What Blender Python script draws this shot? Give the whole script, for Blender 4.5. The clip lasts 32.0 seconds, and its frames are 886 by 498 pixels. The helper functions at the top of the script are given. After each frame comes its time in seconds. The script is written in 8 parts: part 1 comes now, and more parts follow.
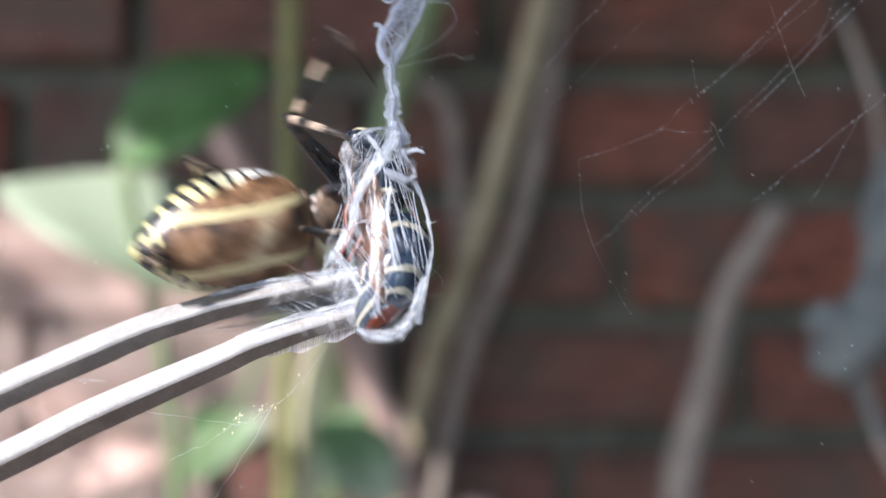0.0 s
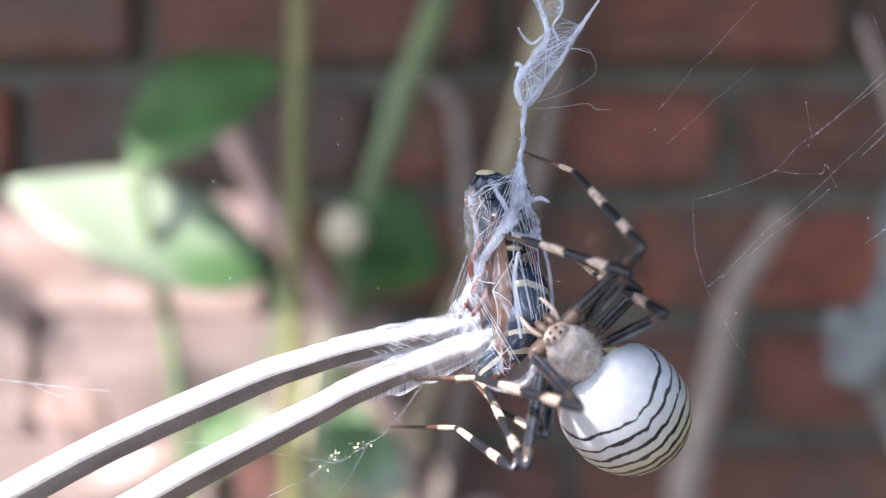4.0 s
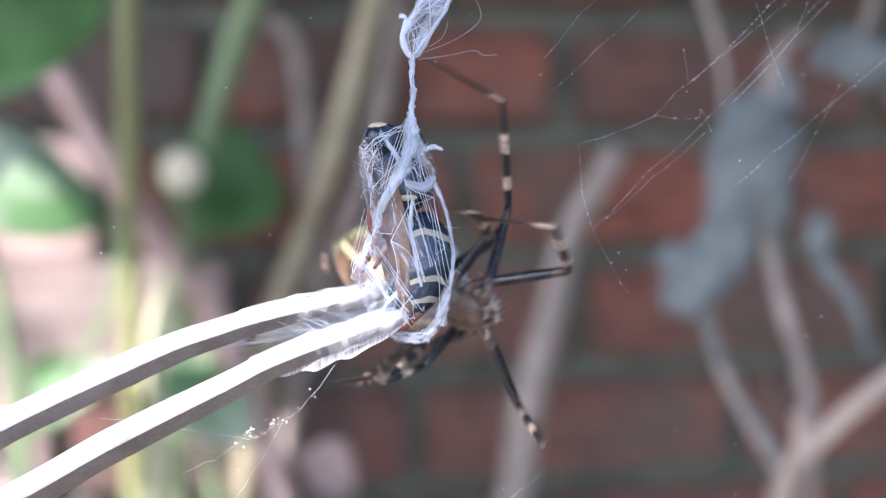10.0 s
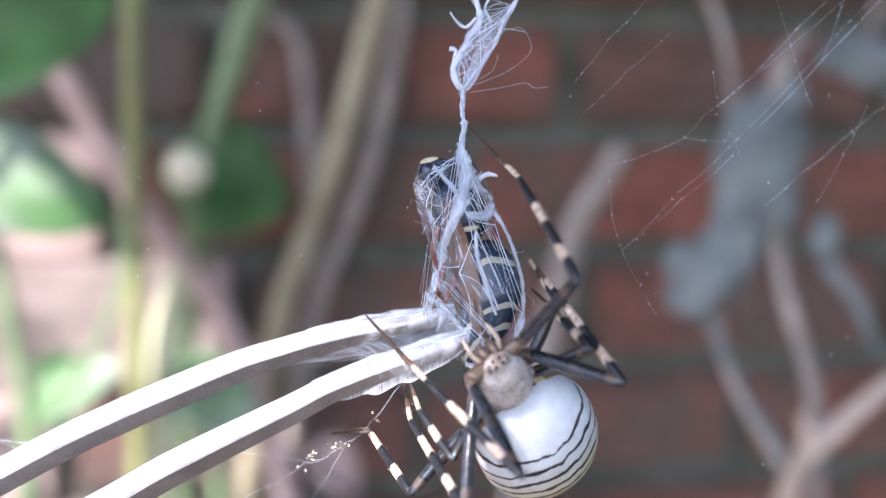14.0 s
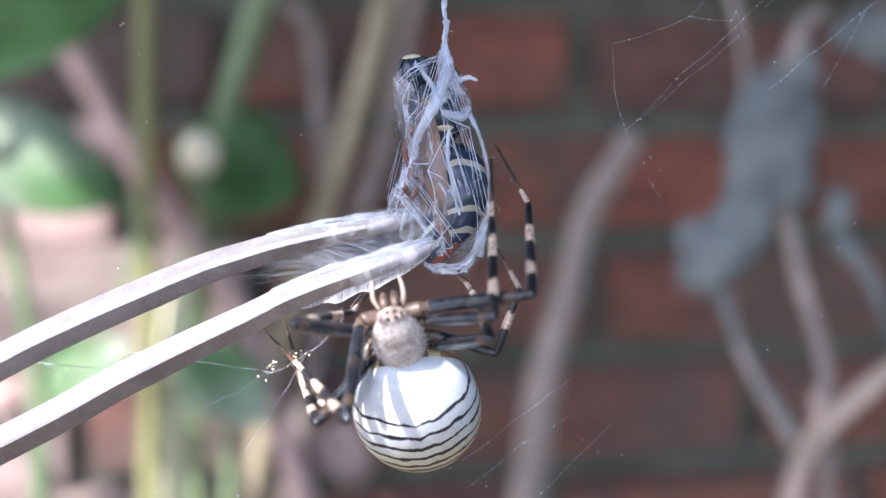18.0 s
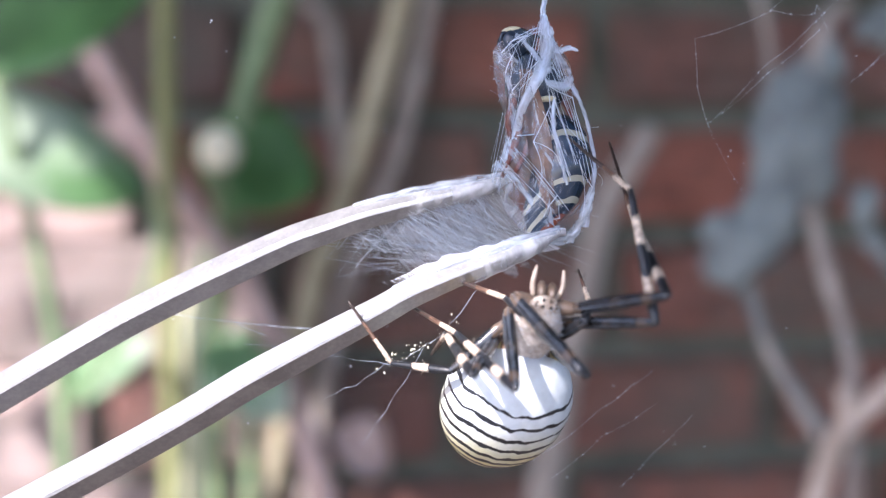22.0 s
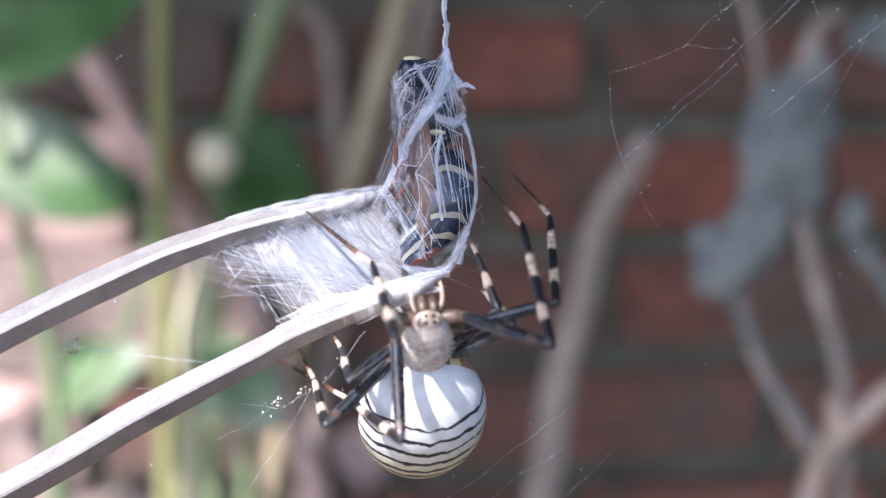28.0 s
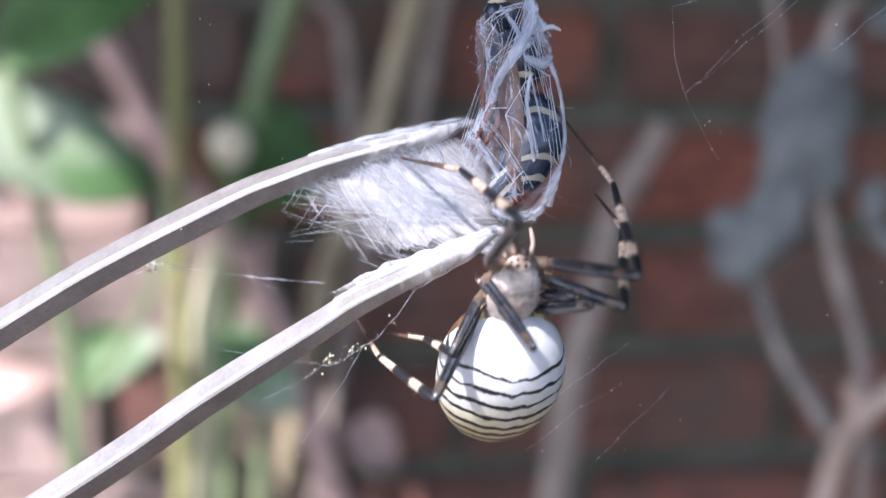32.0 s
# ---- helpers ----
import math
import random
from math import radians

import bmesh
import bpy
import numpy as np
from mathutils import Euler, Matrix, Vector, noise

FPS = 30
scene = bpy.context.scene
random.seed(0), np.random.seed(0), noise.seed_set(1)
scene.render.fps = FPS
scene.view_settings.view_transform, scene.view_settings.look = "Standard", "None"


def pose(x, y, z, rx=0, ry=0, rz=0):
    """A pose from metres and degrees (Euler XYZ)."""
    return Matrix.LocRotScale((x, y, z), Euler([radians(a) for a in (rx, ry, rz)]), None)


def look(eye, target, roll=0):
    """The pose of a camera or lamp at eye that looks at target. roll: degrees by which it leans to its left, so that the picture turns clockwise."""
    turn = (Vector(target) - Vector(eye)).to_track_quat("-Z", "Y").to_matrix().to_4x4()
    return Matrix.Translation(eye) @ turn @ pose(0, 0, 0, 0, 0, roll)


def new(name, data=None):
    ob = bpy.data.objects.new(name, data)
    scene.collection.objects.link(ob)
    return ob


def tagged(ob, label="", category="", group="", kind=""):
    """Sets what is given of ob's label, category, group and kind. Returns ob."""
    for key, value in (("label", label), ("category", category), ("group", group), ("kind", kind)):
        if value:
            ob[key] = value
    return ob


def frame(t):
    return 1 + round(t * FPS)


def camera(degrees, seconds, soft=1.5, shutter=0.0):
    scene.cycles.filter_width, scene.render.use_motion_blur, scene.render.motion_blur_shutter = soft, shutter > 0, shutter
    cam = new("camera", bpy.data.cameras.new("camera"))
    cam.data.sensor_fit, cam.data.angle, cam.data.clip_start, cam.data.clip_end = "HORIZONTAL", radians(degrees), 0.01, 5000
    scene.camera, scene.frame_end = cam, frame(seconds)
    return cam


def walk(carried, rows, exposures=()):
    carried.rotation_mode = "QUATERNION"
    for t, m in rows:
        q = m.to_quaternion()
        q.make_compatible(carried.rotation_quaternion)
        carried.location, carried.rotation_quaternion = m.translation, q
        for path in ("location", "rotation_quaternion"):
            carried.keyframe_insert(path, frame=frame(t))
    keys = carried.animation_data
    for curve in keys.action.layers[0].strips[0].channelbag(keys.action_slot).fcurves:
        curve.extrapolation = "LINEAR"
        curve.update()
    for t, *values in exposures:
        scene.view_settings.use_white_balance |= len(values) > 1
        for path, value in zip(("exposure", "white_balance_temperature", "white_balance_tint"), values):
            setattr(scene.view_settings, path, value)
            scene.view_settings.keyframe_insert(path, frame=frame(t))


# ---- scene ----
MM = 0.001
cam = camera(48.0, 32.0, soft=1.2, shutter=0.4)
cam.data.dof.use_dof = True
cam.data.dof.focus_distance = 0.0518
cam.data.dof.aperture_fstop = 25.0
PATH = [
    (0, pose(0, 0, .6, 90, 0, 0)),
    (.3, pose(-.0021, 0, .60265, 89.67, -.1, .03)),
    (.6, pose(-.00252, 0, .60355, 89.75, -.1, .02)),
    (1, pose(-.00438, 0, .60488, 90.05, -.76, .14)),
    (1.5, pose(-.0026, 0, .60134, 89.36, -.21, -.26)),
    (2, pose(-.00247, 0, .60009, 89.31, -.19, -.08)),
    (2.4, pose(-.00189, 0, .60143, 89.51, -.13, -.21)),
    (2.7, pose(-.00193, 0, .60188, 89.56, -.18, -.26)),
    (3, pose(-.00321, 0, .60299, 89.67, -.21, -.32)),
    (3.5, pose(-.00407, 0, .60217, 89.55, -.41, -.18)),
    (4, pose(-.00627, 0, .60234, 89.74, -.31, -.26)),
    (4.5, pose(-.00671, 0, .60233, 90.21, -.61, -.46)),
    (6.5, pose(-.00701, 0, .60452, 89.69, -.46, -.2)),
    (7, pose(-.0079, 0, .60454, 89.09, .12, -7.2)),
    (7.5, pose(-.00848, 0, .60434, 89.03, .29, -9.94)),
    (8, pose(-.00965, 0, .6022, 88.3, .32, -10.03)),
    (8.5, pose(-.00949, 0, .60348, 86.43, .09, -10.02)),
    (9, pose(-.00939, 0, .60342, 85.95, .19, -9.76)),
    (9.5, pose(-.00895, 0, .60346, 86.16, .16, -9.62)),
    (10, pose(-.0093, 0, .6026, 86.28, .26, -9.59)),
    (10.5, pose(-.0099, 0, .60372, 86.14, .16, -9.57)),
    (11, pose(-.00978, 0, .60369, 86.27, .2, -9.6)),
    (11.5, pose(-.00909, 0, .60379, 86.2, .12, -9.65)),
    (12, pose(-.00995, 0, .60307, 86.2, .21, -9.62)),
    (12.5, pose(-.01112, 0, .60301, 86.29, .15, -9.18)),
    (13, pose(-.01136, 0, .60279, 86.15, -.19, -9.26)),
    (13.5, pose(-.01061, 0, .60322, 86.05, .07, -9.35)),
    (14, pose(-.01093, 0, .60406, 86.01, .14, -9.51)),
    (14.5, pose(-.0114, 0, .60428, 85.89, -.02, -9.47)),
    (15, pose(-.01144, 0, .6033, 85.89, .13, -9.47)),
    (15.5, pose(-.01187, 0, .59962, 85.76, -.08, -9.23)),
    (17.5, pose(-.00956, 0, .59768, 85.86, .16, -8.94)),
    (18, pose(-.01029, 0, .59757, 85.84, -.01, -8.78)),
    (18.5, pose(-.01168, 0, .59692, 85.67, .01, -8.72)),
    (19, pose(-.01261, 0, .59581, 85.82, .09, -8.78)),
    (19.5, pose(-.01274, 0, .59637, 85.89, .08, -8.68)),
    (20, pose(-.01266, 0, .59638, 85.98, -.1, -8.63)),
    (20.5, pose(-.01305, 0, .59732, 85.85, -.08, -8.56)),
    (21, pose(-.01341, 0, .59732, 85.81, -.1, -8.45)),
    (21.5, pose(-.01291, 0, .59809, 85.68, .08, -8.35)),
    (22, pose(-.01437, 0, .59749, 85.6, .17, -8.15)),
    (22.5, pose(-.0137, 0, .59857, 85.66, .13, -8.14)),
    (23, pose(-.01299, 0, .59985, 85.6, .05, -8.27)),
    (23.5, pose(-.01227, 0, .6009, 85.91, -.11, -8.38)),
    (24, pose(-.01269, 0, .60084, 85.76, -.1, -8.17)),
    (24.5, pose(-.01252, 0, .60143, 85.69, .13, -8.07)),
    (25, pose(-.01323, 0, .60027, 85.77, -.01, -7.99)),
    (25.5, pose(-.01308, 0, .5994, 86.03, -.18, -7.78)),
    (26, pose(-.01245, 0, .59941, 86.18, -.15, -7.91)),
    (26.5, pose(-.01253, 0, .60042, 86.01, -.1, -7.93)),
    (28.5, pose(-.00839, 0, .59859, 85.87, .27, -7.79)),
    (29, pose(-.00832, 0, .59825, 85.71, -.03, -7.7)),
    (29.5, pose(-.00961, 0, .60264, 85.17, .33, -7.77)),
    (30, pose(-.00942, 0, .59923, 85.59, .05, -7.96)),
    (30.5, pose(-.00973, 0, .59846, 85.36, .33, -7.76)),
    (31, pose(-.01209, 0, .59604, 85.47, .14, -7.59)),
    (31.5, pose(-.01114, 0, .5983, 85.25, .4, -7.09)),
    (32, pose(-.01208, 0, .59585, 85.55, -.02, -7.28)),
]
walk(cam, PATH, exposures=[(0.0, 1.46, 6520, 17.5), (1.0, 1.72, 6520, 18.5), (2.5, 1.77, 6520, 19.5), (4.0, 1.96, 6470, 20.5), (7.0, 2.2, 6370, 23), (9.0, 2.38, 6220, 22), (11.0, 2.24, 6170, 21.5), (14.0, 2.26, 6170, 22), (18.0, 2.05, 6120, 22), (21.0, 2.09, 6150, 23), (25.0, 1.98, 6220, 23.5), (29.0, 1.81, 6270, 23.5), (31.0, 1.79, 6270, 24), (32.0, 1.71, 6270, 24)])

# ---- light: a high sun behind the viewer's left shoulder, clear sky ----
SUN_FROM = Vector((-0.50, -0.55, 0.67)).normalized()
world = bpy.data.worlds.new("world")
scene.world = world
world.use_nodes = True
wn = world.node_tree.nodes
sky = wn.new("ShaderNodeTexSky")
sky.sky_type = "NISHITA"
sky.sun_disc = False
sky.sun_elevation = math.asin(SUN_FROM.z)
sky.sun_rotation = math.atan2(SUN_FROM.x, SUN_FROM.y)
wn["Background"].inputs["Strength"].default_value = 0.12
world.node_tree.links.new(sky.outputs[0], wn["Background"].inputs["Color"])
sun = new("sun", bpy.data.lights.new("sun", "SUN"))
sun.data.energy = 3.2
sun.data.angle = radians(0.53)
sun.data.color = (1.0, 0.95, 0.87)
sun.matrix_world = look(SUN_FROM * 5, (0, 0, 0))


# ---- materials ----
def material(name, rough=0.6, metal=0.0):
    m = bpy.data.materials.new(name)
    m.use_nodes = True
    p = m.node_tree.nodes["Principled BSDF"]
    p.inputs["Roughness"].default_value = rough
    p.inputs["Metallic"].default_value = metal
    return m, m.node_tree.nodes, m.node_tree.links, p


def math_node(n, l, op, a, b=None, c=None):
    q = n.new("ShaderNodeMath")
    q.operation = op
    for i, v in enumerate((a, b, c)):
        if v is None:
            continue
        if isinstance(v, (int, float)):
            q.inputs[i].default_value = v
        else:
            l.new(v, q.inputs[i])
    return q.outputs[0]


def noise_node(n, l, scale, detail=4.0, coords="Object", rough=0.55):
    tc = n.new("ShaderNodeTexCoord")
    q = n.new("ShaderNodeTexNoise")
    q.inputs["Scale"].default_value = scale
    q.inputs["Detail"].default_value = detail
    q.inputs["Roughness"].default_value = rough
    l.new(tc.outputs[coords], q.inputs["Vector"])
    return q.outputs["Fac"]


def ramp_node(n, l, fac, stops, constant=False):
    q = n.new("ShaderNodeValToRGB")
    if constant:
        q.color_ramp.interpolation = "CONSTANT"
    e = q.color_ramp.elements
    while len(e) < len(stops):
        e.new(0.5)
    for el, (pos, col) in zip(e, stops):
        el.position = pos
        el.color = (*col, 1)
    l.new(fac, q.inputs[0])
    return q.outputs[0]


def mix_node(n, l, fac, a, b):
    q = n.new("ShaderNodeMix")
    q.data_type = "RGBA"
    for s, v in ((q.inputs[0], fac), (q.inputs[6], a), (q.inputs[7], b)):
        if isinstance(v, (int, float)):
            s.default_value = v
        elif isinstance(v, tuple):
            s.default_value = (*v, 1)
        else:
            l.new(v, s)
    return q.outputs[2]


def bump_node(n, l, height, p, strength, distance):
    q = n.new("ShaderNodeBump")
    q.inputs["Strength"].default_value = strength
    q.inputs["Distance"].default_value = distance
    l.new(height, q.inputs["Height"])
    l.new(q.outputs[0], p.inputs["Normal"])


def mottled(name, low, high, scale, rough=0.7, metal=0.0, bump=0.3, depth=0.001, fine=6.0, vary=0.0, coords="Object"):
    """Two scales of noise between two colours, with relief; vary: difference from piece to piece."""
    m, n, l, p = material(name, rough, metal)
    a = noise_node(n, l, scale, coords=coords)
    b = noise_node(n, l, scale * fine, 3.0, coords=coords)
    s = math_node(n, l, "ADD", math_node(n, l, "MULTIPLY", a, 0.65), math_node(n, l, "MULTIPLY", b, 0.35))
    col = ramp_node(n, l, s, [(0.36, low), (0.64, high)])
    if vary:
        info = n.new("ShaderNodeObjectInfo")
        h = n.new("ShaderNodeHueSaturation")
        l.new(math_node(n, l, "MULTIPLY_ADD", info.outputs["Random"], vary, 1 - vary / 2), h.inputs["Value"])
        l.new(math_node(n, l, "MULTIPLY_ADD", info.outputs["Random"], vary * 0.5, 1 - vary * 0.25), h.inputs["Saturation"])
        l.new(col, h.inputs["Color"])
        col = h.outputs[0]
    l.new(col, p.inputs["Base Color"])
    if bump:
        bump_node(n, l, s, p, bump, depth)
    return m


def grimed_or_dappled(m, scale=11.0, dirt_or_dapple=(0.092, 0.092, 0.078)):
    """Patches of dark algae and soot spread over the wall, regardless of the joints; on the pale bricks, painted leaf
    shade.
    """
    n, l = m.node_tree.nodes, m.node_tree.links
    p = n["Principled BSDF"]
    geo = n.new("ShaderNodeNewGeometry")
    q = n.new("ShaderNodeTexNoise")
    q.inputs["Scale"].default_value = scale
    q.inputs["Detail"].default_value = 5.0
    q.inputs["Roughness"].default_value = 0.6
    l.new(geo.outputs["Position"], q.inputs["Vector"])
    fac = ramp_node(n, l, q.outputs["Fac"], [(0.42, (0, 0, 0)), (0.63, (0.72, 0.72, 0.72))])
    base = p.inputs["Base Color"].links[0].from_socket
    l.new(mix_node(n, l, fac, base, dirt_or_dapple), p.inputs["Base Color"])


def leafy(name, low, high, pale=None):
    """A leaf blade: veins and mottling, some light coming through it."""
    m, n, l, p = material(name, 0.45)
    a = noise_node(n, l, 45.0)
    col = ramp_node(n, l, a, [(0.35, low), (0.65, high)])
    if pale:
        # whitish variegation, stronger towards the tip
        tc = n.new("ShaderNodeTexCoord")
        sx = n.new("ShaderNodeSeparateXYZ")
        l.new(tc.outputs["Object"], sx.inputs[0])
        b = math_node(n, l, "MULTIPLY_ADD", sx.outputs[0], 7.0, noise_node(n, l, 30.0, 3.0))
        col = mix_node(n, l, ramp_node(n, l, b, [(0.62, (0, 0, 0)), (0.92, (1, 1, 1))]), col, pale)
    l.new(col, p.inputs["Base Color"])
    bump_node(n, l, a, p, 0.2, 0.002)
    tr = n.new("ShaderNodeBsdfTranslucent")
    l.new(col, tr.inputs["Color"])
    mx = n.new("ShaderNodeMixShader")
    mx.inputs[0].default_value = 0.3
    l.new(p.outputs[0], mx.inputs[1])
    l.new(tr.outputs[0], mx.inputs[2])
    l.new(mx.outputs[0], n["Material Output"].inputs["Surface"])
    return m


def silken(name, cover=1.0, tint=(0.61, 0.68, 0.77), scale=900.0, streak=0.0):
    """Spun silk: white, soft sheen, light coming through; cover below 1 leaves gaps as in a thin film."""
    m, n, l, p = material(name, 0.35)
    p.inputs["Base Color"].default_value = (*tint, 1)
    tr = n.new("ShaderNodeBsdfTranslucent")
    tr.inputs["Color"].default_value = (*tint, 1)
    mx = n.new("ShaderNodeMixShader")
    mx.inputs[0].default_value = 0.4
    l.new(p.outputs[0], mx.inputs[1])
    l.new(tr.outputs[0], mx.inputs[2])
    last = mx.outputs[0]
    if cover < 1:
        tp = n.new("ShaderNodeBsdfTransparent")
        fine = noise_node(n, l, scale, 5.0, rough=0.7)
        if streak:
            mp = n.new("ShaderNodeMapping")
            mp.inputs["Rotation"].default_value = (0, radians(streak), 0)
            mp.inputs["Scale"].default_value = (1.0, 0.5, 0.12)
            src = fine.node.inputs["Vector"]
            l.new(src.links[0].from_socket, mp.inputs["Vector"])
            l.new(mp.outputs[0], src)
        m2 = n.new("ShaderNodeMixShader")
        l.new(ramp_node(n, l, fine, [(0.62 - cover * 0.35, (0.06, 0.06, 0.06)), (0.82 - cover * 0.25, (0.9, 0.9, 0.9))]), m2.inputs[0])
        l.new(tp.outputs[0], m2.inputs[1])
        l.new(last, m2.inputs[2])
        last = m2.outputs[0]
    l.new(last, n["Material Output"].inputs["Surface"])
    return m


def fibre(name, across=7.0, along=0.5, soft=4.0, tint=(0.72, 0.76, 0.82), clump=0.25):
    """A sheet of combed silk: streaks along its v, gaps where its cover attribute is low; uv in millimetres."""
    m, n, l, p = material(name, 0.4)
    p.inputs["Base Color"].default_value = (*tint, 1)
    tr = n.new("ShaderNodeBsdfTranslucent")
    tr.inputs["Color"].default_value = (*tint, 1)
    mx = n.new("ShaderNodeMixShader")
    mx.inputs[0].default_value = 0.4
    l.new(p.outputs[0], mx.inputs[1])
    l.new(tr.outputs[0], mx.inputs[2])
    uv = n.new("ShaderNodeUVMap")
    uv.uv_map = "silk"
    fac = []
    for k, (a, b, turn) in enumerate(((across, along, 0), (across * 0.5, along * 0.8, 38), (1.1, 0.7, 0))):
        mp = n.new("ShaderNodeMapping")
        mp.inputs["Rotation"].default_value = (0, 0, radians(turn))
        mp.inputs["Scale"].default_value = (a, b, 1)
        l.new(uv.outputs[0], mp.inputs["Vector"])
        q = n.new("ShaderNodeTexNoise")
        q.inputs["Scale"].default_value = 1.0
        q.inputs["Detail"].default_value = 3.0
        l.new(mp.outputs[0], q.inputs["Vector"])
        fac.append(q.outputs["Fac"])
    val = math_node(n, l, "ADD", math_node(n, l, "MULTIPLY", math_node(n, l, "MAXIMUM", fac[0], fac[1]), 1 - clump), math_node(n, l, "MULTIPLY", fac[2], clump))
    den = n.new("ShaderNodeAttribute")
    den.attribute_name = "cover"
    a = math_node(n, l, "MULTIPLY_ADD", math_node(n, l, "SUBTRACT", math_node(n, l, "ADD", val, den.outputs["Fac"]), 1.04), soft, 0.5)
    a = math_node(n, l, "MINIMUM", math_node(n, l, "MAXIMUM", a, 0.0), 0.96)
    tp = n.new("ShaderNodeBsdfTransparent")
    m2 = n.new("ShaderNodeMixShader")
    l.new(a, m2.inputs[0])
    l.new(tp.outputs[0], m2.inputs[1])
    l.new(mx.outputs[0], m2.inputs[2])
    l.new(m2.outputs[0], n["Material Output"].inputs["Surface"])
    bump_node(n, l, val, p, 0.5, 0.0001)
    return m


def abdomen_skin():
    """White, then yellowish towards the tail, with wavy black cross lines that thicken; brown below with yellow edges."""
    m, n, l, p = material("abdomen_skin", 0.38)
    tc = n.new("ShaderNodeTexCoord")
    sx = n.new("ShaderNodeSeparateXYZ")
    l.new(tc.outputs["Object"], sx.inputs[0])
    x = math_node(n, l, "DIVIDE", sx.outputs[0], MM)
    y = math_node(n, l, "DIVIDE", sx.outputs[1], MM)
    z = math_node(n, l, "DIVIDE", sx.outputs[2], MM)
    wob = math_node(n, l, "MULTIPLY_ADD", noise_node(n, l, 330.0, 4.0, rough=0.62), 1.1, -0.55)
    ax = math_node(n, l, "ABSOLUTE", x)
    bow = math_node(n, l, "MULTIPLY", math_node(n, l, "MULTIPLY", x, x), 0.045)
    notch = math_node(n, l, "MAXIMUM", math_node(n, l, "MULTIPLY_ADD", ax, -1.7, 1.0), 0.0)
    zig = math_node(n, l, "MULTIPLY_ADD", notch, 0.26, math_node(n, l, "MULTIPLY", math_node(n, l, "PINGPONG", ax, 0.9), 0.12))
    v = math_node(n, l, "ADD", math_node(n, l, "ADD", y, bow), math_node(n, l, "ADD", wob, zig))
    back = math_node(n, l, "MULTIPLY_ADD", v, -1.0, 3.0)           # 0 near the front, 8.5 at the tail
    cell = math_node(n, l, "PINGPONG", math_node(n, l, "ADD", back, 0.45), 0.45)
    wide = math_node(n, l, "MINIMUM", math_node(n, l, "MAXIMUM", math_node(n, l, "MULTIPLY_ADD", back, 0.020, 0.10), 0.06), 0.28)
    mid = math_node(n, l, "SUBTRACT", 1.0, math_node(n, l, "MINIMUM", math_node(n, l, "MULTIPLY", ax, 0.42), 1.0))
    late = math_node(n, l, "MINIMUM", math_node(n, l, "MAXIMUM", math_node(n, l, "MULTIPLY_ADD", back, 0.3, -0.9), 0.0), 1.0)
    wide2 = math_node(n, l, "MULTIPLY_ADD", math_node(n, l, "MULTIPLY", mid, late), 0.15, wide)
    saw = math_node(n, l, "MULTIPLY_ADD", noise_node(n, l, 1500.0, 5.0), 0.26, -0.13)
    line = math_node(n, l, "LESS_THAN", math_node(n, l, "ADD", cell, saw), wide2)
    line = math_node(n, l, "MULTIPLY", line, math_node(n, l, "GREATER_THAN", math_node(n, l, "ADD", back, math_node(n, l, "MULTIPLY", wob, 1.4)), -1.0))
    gaps = math_node(n, l, "GREATER_THAN", math_node(n, l, "MULTIPLY_ADD", back, 0.04, noise_node(n, l, 500.0, 2.0)), 0.36)
    line = math_node(n, l, "MULTIPLY", line, gaps)
    side = math_node(n, l, "MINIMUM", math_node(n, l, "MAXIMUM", math_node(n, l, "MULTIPLY_ADD", back, 0.25, math_node(n, l, "MULTIPLY_ADD", noise_node(n, l, 350.0, 2.0), 1.1, -0.62)), 0.0), 1.0)
    pale = mix_node(n, l, side, (0.60, 0.655, 0.70), (0.57, 0.545, 0.28))
    blot = ramp_node(n, l, noise_node(n, l, 1500.0, 4.0), [(0.3, (0.86, 0.86, 0.86)), (0.6, (1, 1, 1))])
    mul = n.new("ShaderNodeMix")
    mul.data_type = "RGBA"
    mul.blend_type = "MULTIPLY"
    mul.inputs[0].default_value = 1.0
    l.new(pale, mul.inputs[6])
    l.new(blot, mul.inputs[7])
    # pale flecks along the back, inside the broad tail bands
    cells = n.new("ShaderNodeTexVoronoi")
    cells.inputs["Scale"].default_value = 1150.0
    l.new(tc.outputs["Object"], cells.inputs["Vector"])
    fleck = math_node(n, l, "LESS_THAN", cells.outputs["Distance"], 0.32)
    fleck = math_node(n, l, "MULTIPLY", fleck, math_node(n, l, "GREATER_THAN", math_node(n, l, "MULTIPLY", mid, late), 0.30))
    line = math_node(n, l, "MULTIPLY", line, math_node(n, l, "SUBTRACT", 1.0, fleck))
    top = mix_node(n, l, line, mul.outputs[2], (0.012, 0.016, 0.022))
    vent = ramp_node(n, l, noise_node(n, l, 500.0, 4.0), [(0.35, (0.05, 0.028, 0.016)), (0.55, (0.26, 0.15, 0.085)), (0.72, (0.56, 0.46, 0.31))])
    stripe = math_node(n, l, "LESS_THAN", math_node(n, l, "ABSOLUTE", math_node(n, l, "ADD", ax, math_node(n, l, "MULTIPLY_ADD", wob, 0.6, -1.5))), 0.27)
    vent = mix_node(n, l, stripe, vent, (0.56, 0.50, 0.29))
    fore = math_node(n, l, "MULTIPLY", math_node(n, l, "MAXIMUM", y, 0.0), 0.22)
    low = math_node(n, l, "LESS_THAN", math_node(n, l, "ADD", math_node(n, l, "SUBTRACT", z, fore), math_node(n, l, "MULTIPLY", wob, 0.8)), -1.25)
    l.new(mix_node(n, l, low, top, vent), p.inputs["Base Color"])
    bump_node(n, l, noise_node(n, l, 1400.0, 4.0), p, 0.25, 0.0001)
    p.inputs["Coat Weight"].default_value = 0.25
    p.inputs["Coat Roughness"].default_value = 0.25
    return m


